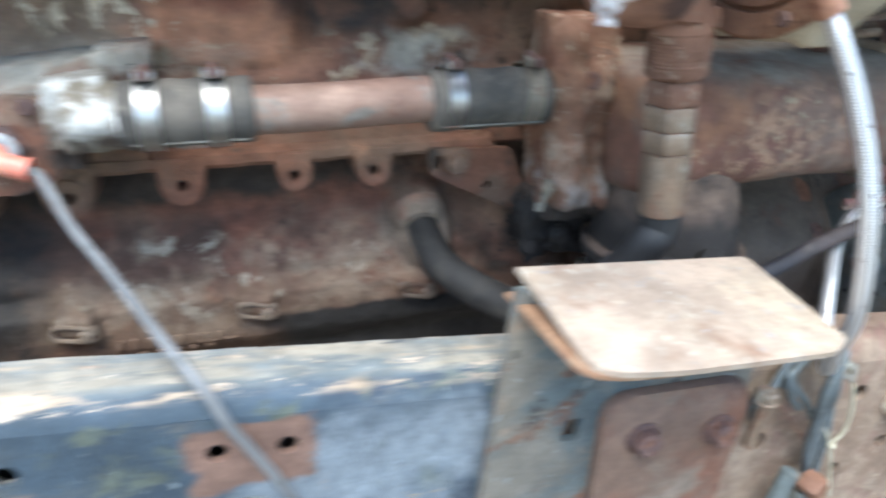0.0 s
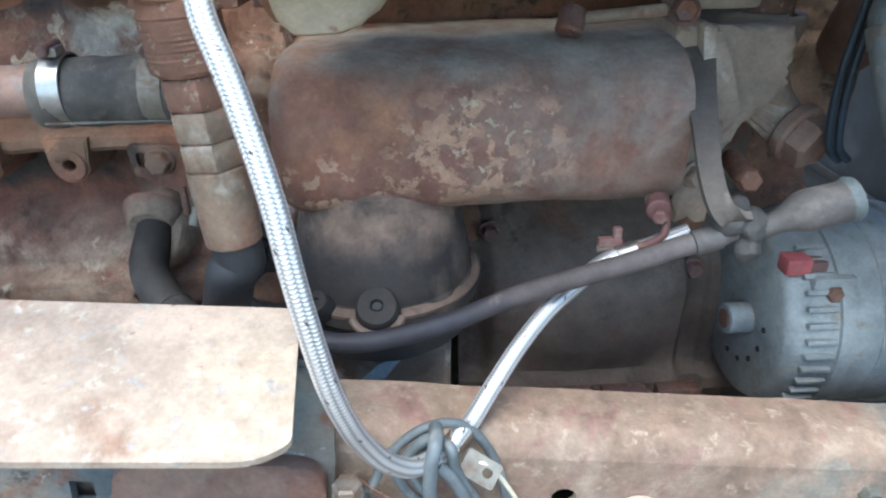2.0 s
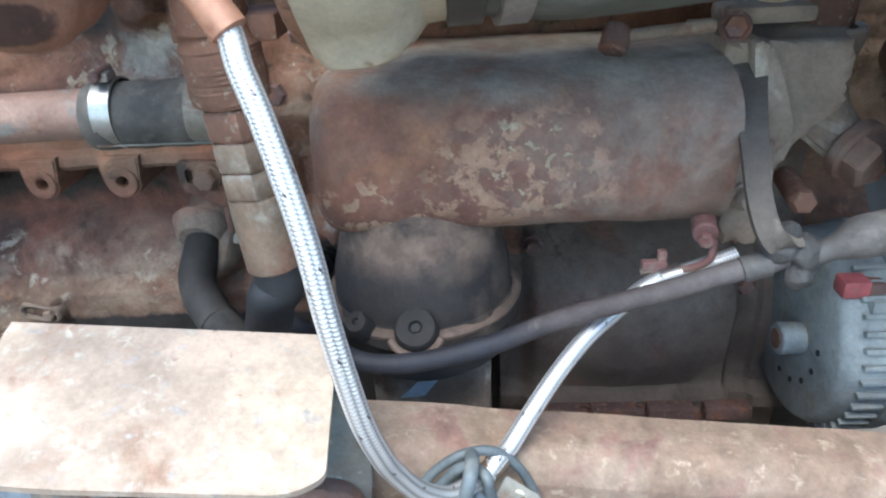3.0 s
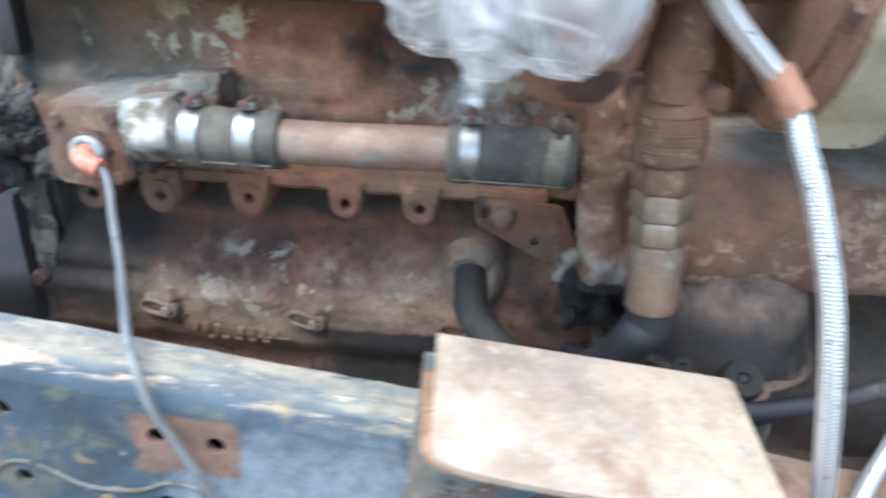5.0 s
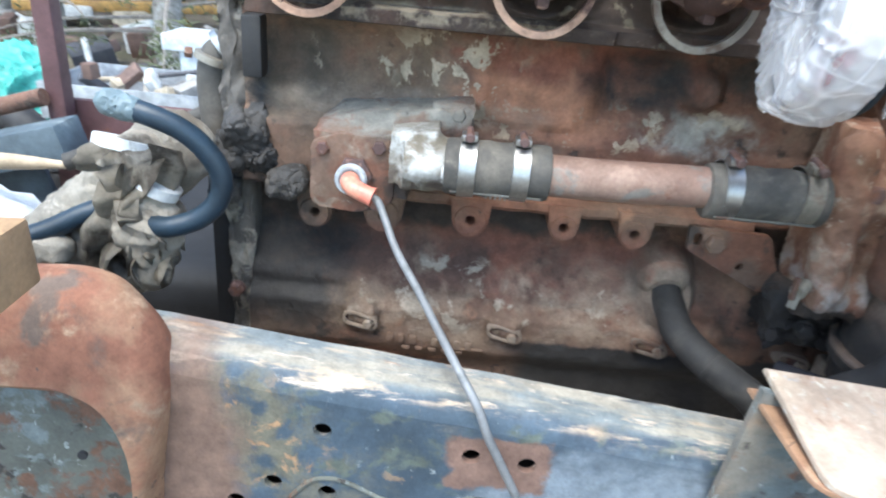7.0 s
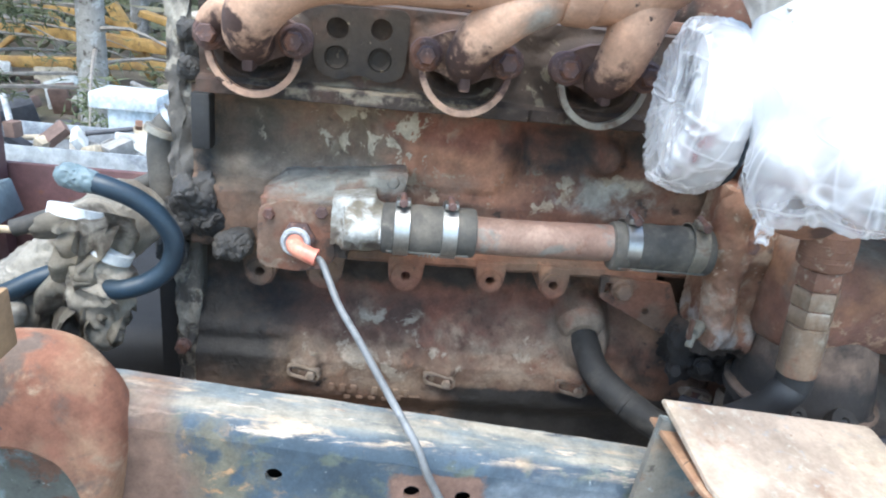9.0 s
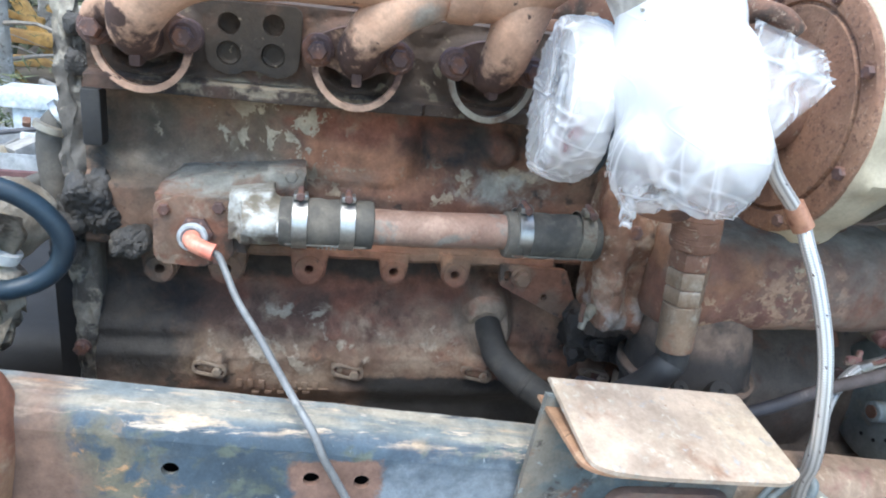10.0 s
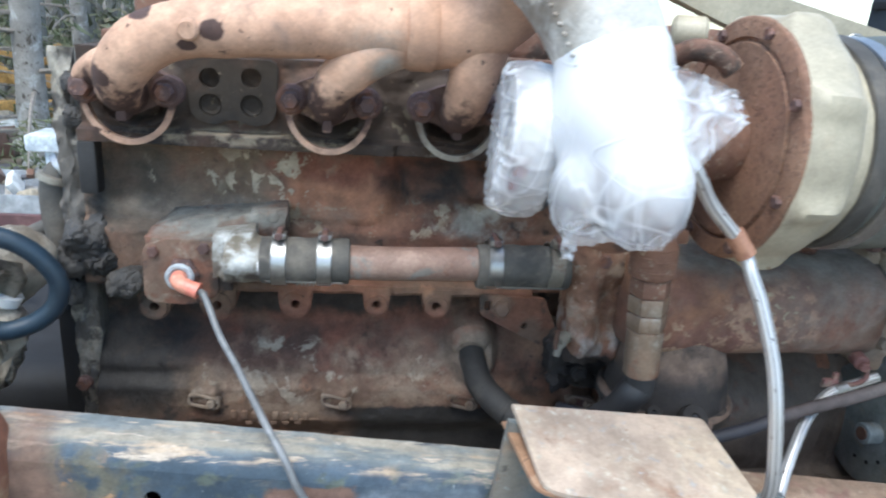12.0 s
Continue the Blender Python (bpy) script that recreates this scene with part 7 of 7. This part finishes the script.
box(bm, (-0.192, 0.73, 0.96), (0.022, 0.36, 0.46), 0.004)
part("flange", bm, mat("greasy_flange", (0.13, 0.115, 0.1), [(SOOT, ("n", 16, 0.5, 0.6), 0.6), ((0.34, 0.3, 0.24), ("n", 30, 0.52, 0.6), 0.9), ((0.42, 0.38, 0.31), [("g", "Z", 1.165, 1.19, 0.01, 30), ("n", 24, 0.34, 0.5)], 0.85)], rough=0.75, bump=0.9, bscale=120), bell)
bm = B()
box(bm, (-0.171, 0.524, 1.108), (0.016, 0.02, 0.048), 0.003)
part("rubber_block", bm, M_BLACKHOSE, bell, "black rubber block")
for c, r in (((-0.178, 0.52, 1.04), 0.024), ((-0.192, 0.525, 1.02), 0.022), ((-0.168, 0.518, 1.02), 0.018), ((-0.2, 0.525, 0.985), 0.016), ((-0.183, 0.53, 1.15), 0.013), ((-0.182, 0.528, 1.18), 0.011)):
    bm = B()
    lumpy(bm, c, r * 0.85)
    part("grease_lump", bm, M_GREASE, bell, "cracked lump of dried grease")

# no gearbox shows: this black box is added for the dark void here
gap_box = thing("gearbox", "black box added to fill the dark gap behind the engine", "gearbox", (-0.4, 0.75, 0.45))
bm = B()
box(bm, (-0.34, 0.78, 0.67), (0.26, 0.36, 0.36), 0.04, seg=3)
rough_up(bm, 0.003, 30)
part("casing", bm, M_BLACK, gap_box)
bm = B()
box(bm, (-0.208, 0.76, 0.75), (0.03, 0.44, 0.42), 0.01)
part("flange", bm, M_BLACK, gap_box)

elb = thing("water_elbow", "grey-brown rubber elbow hose with a ring clamp", "hose", (-0.21, 0.55, 1.0))
bm = B()
tube(bm, [(-0.17, 0.559, 1.101), (-0.187, 0.557, 1.101), (-0.201, 0.553, 1.099), (-0.2115, 0.549, 1.091), (-0.215, 0.547, 1.074), (-0.214, 0.546, 1.05), (-0.212, 0.546, 1.02), (-0.21, 0.545, 0.97)], 0.0125, 20, 8, True, 0.03)
part("tube", bm, M_RUBBER, elb)
bm = B()
lathe(bm, (-0.2115, 0.5485, 1.0925), (-0.32, -0.1, -1), [(0, 0.0125), (0.001, 0.0162), (0.0065, 0.0166), (0.0075, 0.0125)], 28)
ring = part("ring_clamp", bm, M_OLDBAND, elb, "tarnished grey ring clamp")
bm = B()
hexhead(bm, (-0.2295, 0.545, 1.093), (-1, -0.3, 0.1), 0.008, 0.006, 0.0)
part("screw", bm, M_RUST, ring)
bm = B()
lathe(bm, (-0.2085, 0.5505, 1.0965), (0.75, 0.2, 0.55), [(0, 0.0128), (0.001, 0.0155), (0.007, 0.0158), (0.008, 0.013)], 24)
part("bright_collar", bm, M_BAND, elb, "bright steel collar")
bm = B()
box(bm, (-0.172, 0.562, 1.104), (0.03, 0.04, 0.036), 0.008)
part("stub", bm, M_GREASE, elb)
for k, pts in enumerate(([(-0.17, 0.62, 1.07), (-0.2, 0.61, 1.05), (-0.24, 0.6, 1.028), (-0.29, 0.58, 1.005), (-0.36, 0.56, 0.98)], [(-0.17, 0.63, 1.045), (-0.21, 0.62, 1.025), (-0.26, 0.6, 1.0), (-0.33, 0.58, 0.975)])):
    bm = B()
    tube(bm, pts, 0.0085, 14, 8)
    solo("rear_hose", bm, M_RUBBER, "dusty black hose running rearward", "hose", "rear hoses")

mud = thing("muddy_shaft", "mud-caked steering shaft wrapped in a rag", "shaft", (-0.3, 0.45, 0.85))
bm = B()


def mud_in(p):
    a = capsule(p, (-0.228, 0.485, 1.03), (-0.36, 0.44, 0.9), 0.031)
    b = capsule(p, (-0.285, 0.495, 0.945), (-0.42, 0.465, 0.86), 0.05)
    return smin(a, b, 0.03) + 0.006 * fbm(p, 22) + 0.0016 * fbm(p, 120)


blob(bm, (-0.29, 0.475, 0.955), mud_in, 6, 0.26)
part("shaft", bm, M_MUD, mud)
for c, r in (((-0.285, 0.418, 0.93), 0.022), ((-0.31, 0.412, 0.905), 0.028), ((-0.262, 0.43, 0.915), 0.02), ((-0.3, 0.425, 0.965), 0.018), ((-0.25, 0.44, 0.94), 0.018)):
    bm = B()
    blob(bm, c, lambda p: Vector((p.x - c[0], (p.y - c[1]) * 1.3, (p.z - c[2]) * 1.4)).length - r + 0.35 * r * fbm(p, 0.9 / r), 4, 3 * r)
    part("mud_clod", bm, M_MUD, mud)
rag = thing("rag_wrap", "muddy torn rag tied round the shaft", "rag", (-0.23, 0.44, 0.95))
bm = B()


def rag_in(p):
    a = capsule(p, (-0.238, 0.452, 1.028), (-0.228, 0.438, 0.985), 0.025)
    b = capsule(p, (-0.232, 0.435, 0.99), (-0.228, 0.43, 0.95), 0.016)
    return smin(a, b, 0.02) + 0.006 * abs(noise.noise(Vector((p.x * 30 + p.z * 20, p.y * 30, p.z * 55)))) + 0.003 * fbm(p, 60)


blob(bm, (-0.233, 0.443, 1.0), rag_in, 6, 0.1)
part("cloth", bm, M_RAG, rag)
rnd = random.Random(4)
for k in range(20):
    a = rnd.uniform(-2.5, -0.3)
    top = Vector((-0.236 + 0.028 * math.cos(a) + rnd.uniform(-0.006, 0.006), 0.447 + 0.026 * math.sin(a), rnd.uniform(0.965, 1.05)))
    out, side = Vector((math.cos(a), math.sin(a), 0.1)), Vector((-math.sin(a), math.cos(a), rnd.uniform(-0.5, 0.5))).normalized()
    down = Vector((rnd.uniform(-0.5, 0.5), 0, -1)).normalized()
    w, n = rnd.uniform(0.018, 0.036), rnd.uniform(0.018, 0.036)

    def rag_sheet(u, v):
        curl = 0.006 * math.sin(u * 5 + k) * (0.4 + v) + 0.006 * noise.noise(Vector((u * 2.5 + k * 3, v * 2.5, 2)))
        return top + side * (u - 0.5) * w * (1 - 0.3 * v) + down * n * (v + 0.25 * noise.noise(Vector((u * 3, k, 5))) * v) + out * (curl + 0.008 * math.sin(math.pi * v) - 0.003)

    bm = B()
    grid(bm, 12, 12, rag_sheet)
    bmesh.ops.solidify(bm, geom=bm.faces[:], thickness=0.0014)
    part("tatter", bm, M_RAG, rag)
for c, ax, r in (((-0.247, 0.455, 1.035), (0.15, 0.35, 1), 0.026), ((-0.222, 0.438, 1.012), (0.5, 0.2, 1), 0.017)):
    bm = B()
    lathe(bm, c, ax, [(0, r - 0.001), (0.0005, r), (0.0085, r), (0.009, r - 0.001)], 30)
    part("white_band", bm, mat("white_band", (0.75, 0.76, 0.74), [((0.4, 0.38, 0.33), ("n", 50, 0.56, 0.68), 0.7)], rough=0.5, bump=0.1), rag, "pale tie band")

nav = thing("navy_hose", "dark navy rubber hose looped with a taped end", "hose", (-0.2, 0.43, 0.985))
bm = B()
tube(bm, [(-0.236, 0.419, 1.0805), (-0.222, 0.42, 1.077), (-0.21, 0.42, 1.074), (-0.193, 0.423, 1.066), (-0.179, 0.426, 1.053), (-0.169, 0.428, 1.034), (-0.172, 0.427, 1.014), (-0.186, 0.424, 1.0), (-0.206, 0.42, 0.993), (-0.22, 0.424, 0.992)], 0.0078, 20, 8)
part("tube", bm, M_NAVY, nav)
bm = B()
blob(bm, (-0.232, 0.4195, 1.0795), lambda p: capsule(p, (-0.225, 0.42, 1.0775), (-0.238, 0.419, 1.0815), 0.0098) + 0.003 * abs(fbm(p, 130)), 4, 0.05)
part("taped_end", bm, mat("grey_teal_tape", (0.16, 0.22, 0.24), [((0.15, 0.5, 0.45), ("n", 50, 0.62, 0.68), 0.5)], rough=0.5, bump=0.4), nav, "end wrapped in grey-teal tape")
bm = B()
tube(bm, [(-0.33, 0.415, 0.968), (-0.3, 0.425, 0.978), (-0.275, 0.435, 0.99), (-0.25, 0.445, 0.998)], 0.0082, 16, 8)
solo("short_hose", bm, M_NAVY, "short dark blue hose entering the rag", "hose")

# ---- junk behind, in the yard ----
M_OXIDE = mat("oxide_red_paint", (0.13, 0.06, 0.06), [((0.2, 0.1, 0.09), ("n", 6, 0.5, 0.64), 0.6), (RUST, ("n", 16, 0.6, 0.7), 0.85)], rough=0.6, bump=0.15)
M_SLATE = mat("slate_blue_steel", (0.1, 0.135, 0.155), [((0.26, 0.3, 0.3), ("n", 9, 0.55, 0.66), 0.6)], rough=0.55, bump=0.15)
trl = thing("trailer_frame", "oxide-red steel trailer frame with an upright post", "trailer", (-0.6, 1.05, 0.0))
bm = B()
box(bm, (-0.42, 1.08, 0.785), (0.5, 0.012, 0.21), 0.002, pose(0, 0, 0, 0, 0, 0))
part("side_panel", bm, M_OXIDE, trl)
bm = B()
box(bm, (-0.652, 1.05, 0.72), (0.03, 0.03, 1.5), 0.003)
part("post", bm, M_OXIDE, trl)
bm = B()
cyl(bm, (-0.66, 1.02, 0.905), (-1.6, 1.0, 0.62), 0.014, seg=12)
part("rail_bar", bm, M_RUST, trl)
bm = B()
cyl(bm, (-0.18, 1.08, 0.69), (-0.18, 1.08, 0.0), 0.03, seg=14)
cyl(bm, (-0.6, 1.09, 0.69), (-0.6, 1.09, 0.0), 0.03, seg=14)
part("leg", bm, M_OXIDE, trl)
bmb = thing("steel_beam", "slate-blue steel beam leaning in the yard", "beam", (-0.9, 0.95, 0.7))
bm = B()
box(bm, (0, 0, 0), (0.9, 0.07, 0.055), 0.004, Matrix.Translation((-1.02, 0.96, 0.74)) @ pose(0, 0, 0, 0, -16, 0))
box(bm, (0, 0, 0), (0.9, 0.01, 0.4), 0.002, Matrix.Translation((-1.06, 1.0, 0.54)) @ pose(0, 0, 0, 0, -16, 0))
part("web", bm, M_SLATE, bmb)
bm = B()
tube(bm, [(-0.68, 0.8, 0.874), (-0.55, 0.8, 0.88), (-0.46, 0.8, 0.882), (-0.36, 0.79, 0.884)], lambda t: 0.011 - 0.006 * step(0.2, 0.5, t), 12, 6)
solo("wooden_handle", bm, mat("pale_wood", (0.5, 0.38, 0.24), [((0.33, 0.23, 0.14), ("n", 40, 0.54, 0.66), 0.8)], rough=0.7, bump=0.2), "pale wooden tool handle lying on junk", "tool")
bm = B()
blob(bm, (-0.68, 0.78, 0.72), lambda p: (Vector(((p.x + 0.68) / 0.17, (p.y - 0.8) / 0.1, (p.z - 0.72) / 0.12)).length - 1) * 0.1 + 0.01 * fbm(p, 30), 4, 0.3)
solo("white_sack", bm, mat("dirty_white_sack", (0.6, 0.62, 0.62), [((0.35, 0.36, 0.36), ("n", 30, 0.5, 0.66), 0.8)], rough=0.7, bump=0.5), "dirty white sack beside the beam", "sack")

tro = thing("metal_trough", "long grey galvanised trough full of scrap", "trough", (-1.1, 2.55, 0.35))
M_GALV = mat("galvanised_sheet", (0.42, 0.44, 0.46), [((0.28, 0.3, 0.33), ("n", 8, 0.5, 0.64), 0.5)], rough=0.45, metal=0.4, bump=0.1)
for name, c, s in (("front_side", (-1.0, 2.5, 0.46), (1.2, 0.01, 0.14)), ("back_side", (-1.0, 2.85, 0.47), (1.2, 0.01, 0.14)), ("floor", (-1.0, 2.67, 0.395), (1.2, 0.35, 0.01)), ("end", (-1.605, 2.67, 0.46), (0.01, 0.35, 0.14))):
    bm = B()
    box(bm, c, s, 0.002)
    part(name, bm, M_GALV, tro)
for x in (-1.5, -0.5):
    bm = B()
    box(bm, (x, 2.67, 0.19), (0.05, 0.3, 0.4), 0.004)
    part("leg", bm, M_OXIDE, tro)
random.seed(5)
scr = [((0.32, 0.3, 0.27), "grey"), ((0.17, 0.1, 0.075), "rusty"), ((0.6, 0.6, 0.57), "white"), ((0.07, 0.07, 0.08), "black"), ((0.45, 0.37, 0.26), "tan")]
smats = [mat("scrap_" + nme, c, rough=0.6, bump=0.2) for c, nme in scr]
for k in range(34):
    c = Vector((-1.5 + 1.05 * random.random(), 2.56 + 0.22 * random.random(), 0.47 + 0.1 * random.random()))
    j = random.randrange(5)
    bm = B()
    if k % 3 == 0:
        d = Vector((random.uniform(-1, 1), random.uniform(-0.4, 0.4), random.uniform(-0.3, 0.5))).normalized() * random.uniform(0.05, 0.16)
        cyl(bm, c - d, c + d, random.uniform(0.008, 0.02), seg=10, edge=0.002)
    else:
        box(bm, (0, 0, 0), (random.uniform(0.04, 0.13), random.uniform(0.03, 0.09), random.uniform(0.02, 0.07)), 0.006, Matrix.Translation(c) @ pose(0, 0, 0, random.uniform(-40, 40), random.uniform(-40, 40), random.uniform(0, 180)))
    solo("scrap_piece", bm, smats[j], scr[j][1] + " metal scrap piece lying in the trough", "scrap", "scrap in the trough")
bx = thing("white_box", "white plastic storage box with a milky lid", "box", (-1.16, 3.0, 0.5))
bm = B()
box(bm, (-1.16, 3.05, 0.53), (0.18, 0.16, 0.14), 0.012)
part("tub", bm, mat("milky_plastic", (0.72, 0.76, 0.78), [((0.5, 0.56, 0.6), ("n", 7, 0.48, 0.62), 0.3)], rough=0.3, bump=0.1), bx)
bm = B()
box(bm, (-1.17, 3.05, 0.635), (0.29, 0.22, 0.07), 0.014)
part("lid", bm, bpy.data.materials["milky_plastic"], bx)
bm = B()
box(bm, (-1.16, 3.05, 0.23), (0.3, 0.25, 0.46), 0.01)
part("stand", bm, M_SLATE, bx)

tarp = thing("tarp_pile", "turquoise tarp thrown over an old tyre", "tarp", (-2.1, 3.1, 0.0))
bm = B()
blob(bm, (-2.16, 3.1, 0.24), lambda p: (Vector(((p.x + 2.16) / 0.3, (p.y - 3.1) / 0.26, (p.z - 0.22) / 0.3)).length - 1) * 0.25 + 0.03 * abs(fbm(p, 7)) - 0.035 * ridge(Vector((p.x * 7, p.y * 5, p.z * 3)), 5) - 0.015 * ridge(p * 17, 5), 6, 0.6)
part("sheet", bm, mat("turquoise_tarp", (0.035, 0.36, 0.29), [((0.09, 0.5, 0.41), ("n", 8, 0.46, 0.62), 0.5), ((0.03, 0.3, 0.26), ("n", 14, 0.58, 0.7), 0.5)], rough=0.5, bump=0.4, bscale=40), tarp)
tyre = thing("old_tyre", "worn black tyre leaning in the yard", "tyre", (-1.95, 2.75, 0.0))
bm = B()
tube(bm, [(-1.95 + 0.22 * math.cos(a), 2.72, 0.1 + 0.22 * math.sin(a)) for a in [2 * math.pi * k / 20 for k in range(21)]], 0.07, 16, 4, False)
part("casing", bm, M_BLACKHOSE, tyre)

# yellow machine frame among the trees
M_YEL = mat("faded_machine_yellow", (0.4, 0.225, 0.05), [((0.3, 0.16, 0.05), ("n", 3, 0.52, 0.64), 0.7), ((0.12, 0.08, 0.05), ("n", 6, 0.6, 0.7), 0.85)], rough=0.6, bump=0.2)
yel = thing("yellow_machine", "derelict faded yellow machine frame among the pines", "machine", (-3.2, 7.2, 0.0))
for c, s, r in (((-3.2, 7.2, 0.42), (4.2, 0.16, 0.12), 3), ((-3.4, 7.0, 0.16), (4.4, 0.14, 0.1), -4), ((-4.4, 7.3, 0.5), (0.14, 0.12, 0.9), 20), ((-2.7, 7.3, 0.4), (0.12, 0.12, 0.8), -30), ((-3.6, 7.4, 0.66), (1.8, 0.1, 0.07), 8), ((-5.4, 7.4, 0.5), (1.2, 0.3, 0.1), -5), ((-2.2, 7.5, 0.55), (1.0, 0.2, 0.07), 14), ((-3.1, 7.1, 0.3), (0.9, 0.06, 0.05), 48), ((-3.9, 7.1, 0.25), (0.8, 0.06, 0.05), -42)):
    bm = B()
    box(bm, (0, 0, 0), s, 0.02, Matrix.Translation(c) @ pose(0, 0, 0, 0, r, 0))
    part("beam", bm, M_YEL, yel)
random.seed(9)
for k in range(60):
    c = Vector((-1.5 - 5.5 * random.random(), 4.3 + 3.2 * random.random(), 0.0))
    c.x *= c.y / 7
    j = random.randrange(5)
    bm = B()
    if k % 2:
        box(bm, (0, 0, 0), (random.uniform(0.1, 0.5), random.uniform(0.1, 0.3), random.uniform(0.05, 0.25)), 0.015, Matrix.Translation(c + Vector((0, 0, 0.08))) @ pose(0, 0, 0, random.uniform(-20, 20), random.uniform(-20, 20), random.uniform(0, 180)))
    else:
        d = Vector((random.uniform(-1, 1), random.uniform(-0.5, 0.5), random.uniform(-0.05, 0.2))).normalized() * random.uniform(0.15, 0.5)
        cyl(bm, c - d + Vector((0, 0, 0.08)), c + d + Vector((0, 0, 0.08)), random.uniform(0.015, 0.05), seg=10, edge=0.004)
    solo("junk_piece", bm, smats[j], scr[j][1] + " scrap metal lying on the yard dirt", "scrap", "scrap on the ground")

# ---- trees ----
M_BARK = mat("grey_pine_bark", (0.26, 0.24, 0.215), [((0.4, 0.39, 0.37), ("n", 9, 0.5, 0.62), 0.9), ((0.08, 0.065, 0.05), ("n", 20, 0.56, 0.66), 0.95)], rough=0.92, bump=0.8, bscale=60, mscale=6)
M_NEEDLE = mat("pine_needles", (0.08, 0.1, 0.04), [((0.15, 0.14, 0.06), ("n", 5, 0.5, 0.64), 0.7)], rough=0.65, bump=0.0, mscale=3)
M_TWIG = mat("bare_twigs", (0.24, 0.21, 0.18), rough=0.9, bump=0.2)


def pine(x, y, r, seed, h=9.0, dense=64):
    rnd = random.Random(seed)
    t = thing("pine_tree", "grey-barked pine with sparse drooping green branches", "tree", (x, y, 0), "pines round the yard")
    bm = B()
    lean = rnd.uniform(-0.02, 0.02)
    tube(bm, [(x + lean * z + 0.03 * math.sin(z + seed), y, z - 0.1) for z in (0, 0.4, 1, 2, 3.5, 5.5, 7.5, h)], lambda s: r * (1.15 - s) ** 0.8, 14, 5, True, 0.1)
    part("trunk", bm, M_BARK, t)
    tw, nd = B(), B()
    for k in range(58):
        z = 0.35 + (h - 0.5) * (k / 58) ** 1.15
        a = rnd.uniform(0, 6.283)
        n = rnd.uniform(0.5, 1.5) * (1.1 - z / h) + 0.25
        d = Vector((math.cos(a), math.sin(a), 0))
        p0 = Vector((x + lean * z, y, z))
        pts = [p0 + d * n * s + Vector((0, 0, 0.12 * s - 0.4 * n * s * s * 0.6 + rnd.uniform(-0.03, 0.03))) for s in (0, 0.35, 0.7, 1.0)]
        tube(tw, pts, lambda s: 0.016 * (1.1 - s), 5, 2, False)
        if k % 4 == 0 and z < 2.5:
            continue
        for q in range(dense):
            s = rnd.uniform(0.3, 1.05)
            c = pts[0].lerp(pts[3], s) + Vector((rnd.gauss(0, 0.06), rnd.gauss(0, 0.06), rnd.gauss(-0.03, 0.05)))
            for _ in range(3):
                e = Vector((rnd.gauss(0, 1), rnd.gauss(0, 1), rnd.gauss(-0.2, 0.7))).normalized()
                f = e.orthogonal().normalized() * 0.006
                v = [nd.verts.new(w) for w in (c - f, c + f, c + e * rnd.uniform(0.05, 0.1))]
                nd.faces.new(v)
    part("branching", tw, M_TWIG, t)
    part("crown", nd, M_NEEDLE, t, "sparse green needles", 180)
    return t


for i, (x, y, r) in enumerate(((-2.04, 4.8, 0.1), (-4.1, 6.1, 0.085), (-3.05, 8.4, 0.1), (-5.2, 9.0, 0.12), (-1.7, 9.5, 0.1), (-4.3, 11, 0.12), (-6.8, 10.5, 0.14), (-0.4, 12, 0.13), (-8.5, 9, 0.14))):
    pine(x, y, r, 11 + i, 9.0, 120 if i == 0 else 64)
pine(-3.3, 5.6, 0.03, 40, 3.6, 16)

random.seed(21)
bm = B()
for k in range(300):
    x, y = random.uniform(-17, 3), random.uniform(8.8, 22)
    r = random.uniform(0.03, 0.09)
    lean = random.uniform(-0.04, 0.04)
    lathe(bm, (x, y, -0.2), (lean, 0, 1), [(0, r), (3, r * 0.8), (9, r * 0.4)], 7)
    for q in range(9):
        z = random.uniform(0.3, 5)
        d = Vector((random.uniform(-1, 1), random.uniform(-1, 1), random.uniform(-0.2, 0.6))).normalized() * random.uniform(0.4, 1.3)
        tube(bm, [(x + lean * z, y, z), Vector((x + lean * z, y, z)) + d * 0.5, Vector((x + lean * z, y, z)) + d + Vector((0, 0, -0.1))], lambda s: 0.012 * (1.05 - s), 4, 1, False)
# the haze over the far trunks is mixed into their pale bark colour
tagged(part("far_wood", bm, mat("pale_aspen_bark", (0.27, 0.27, 0.25), [((0.22, 0.22, 0.2), ("n", 8, 0.55, 0.66), 0.9)], rough=0.9, bump=0.4, bscale=60, mscale=4)), "thin grey bare trunks of a far wood", "trees", "", "stuff")
bm = B()
for k in range(9000):
    c = Vector((random.uniform(-16, 3), random.uniform(7.8, 20), abs(random.gauss(0, 0.55))))
    e = Vector((random.gauss(0, 1), random.gauss(0, 1), random.gauss(0, 0.7))).normalized()
    f = e.orthogonal().normalized() * 0.04
    bm.faces.new([bm.verts.new(w) for w in (c - f, c + f, c + e * random.uniform(0.2, 0.5))])
tagged(part("undergrowth", bm, mat("dry_pale_brush", (0.14, 0.155, 0.09), [((0.22, 0.19, 0.12), ("n", 2, 0.5, 0.62), 0.85), ((0.1, 0.13, 0.06), ("n", 3, 0.54, 0.66), 0.85)], rough=0.85, bump=0.0, mscale=2), None, "", 180), "thin green and brown undergrowth below the far trees", "bushes", "", "stuff")
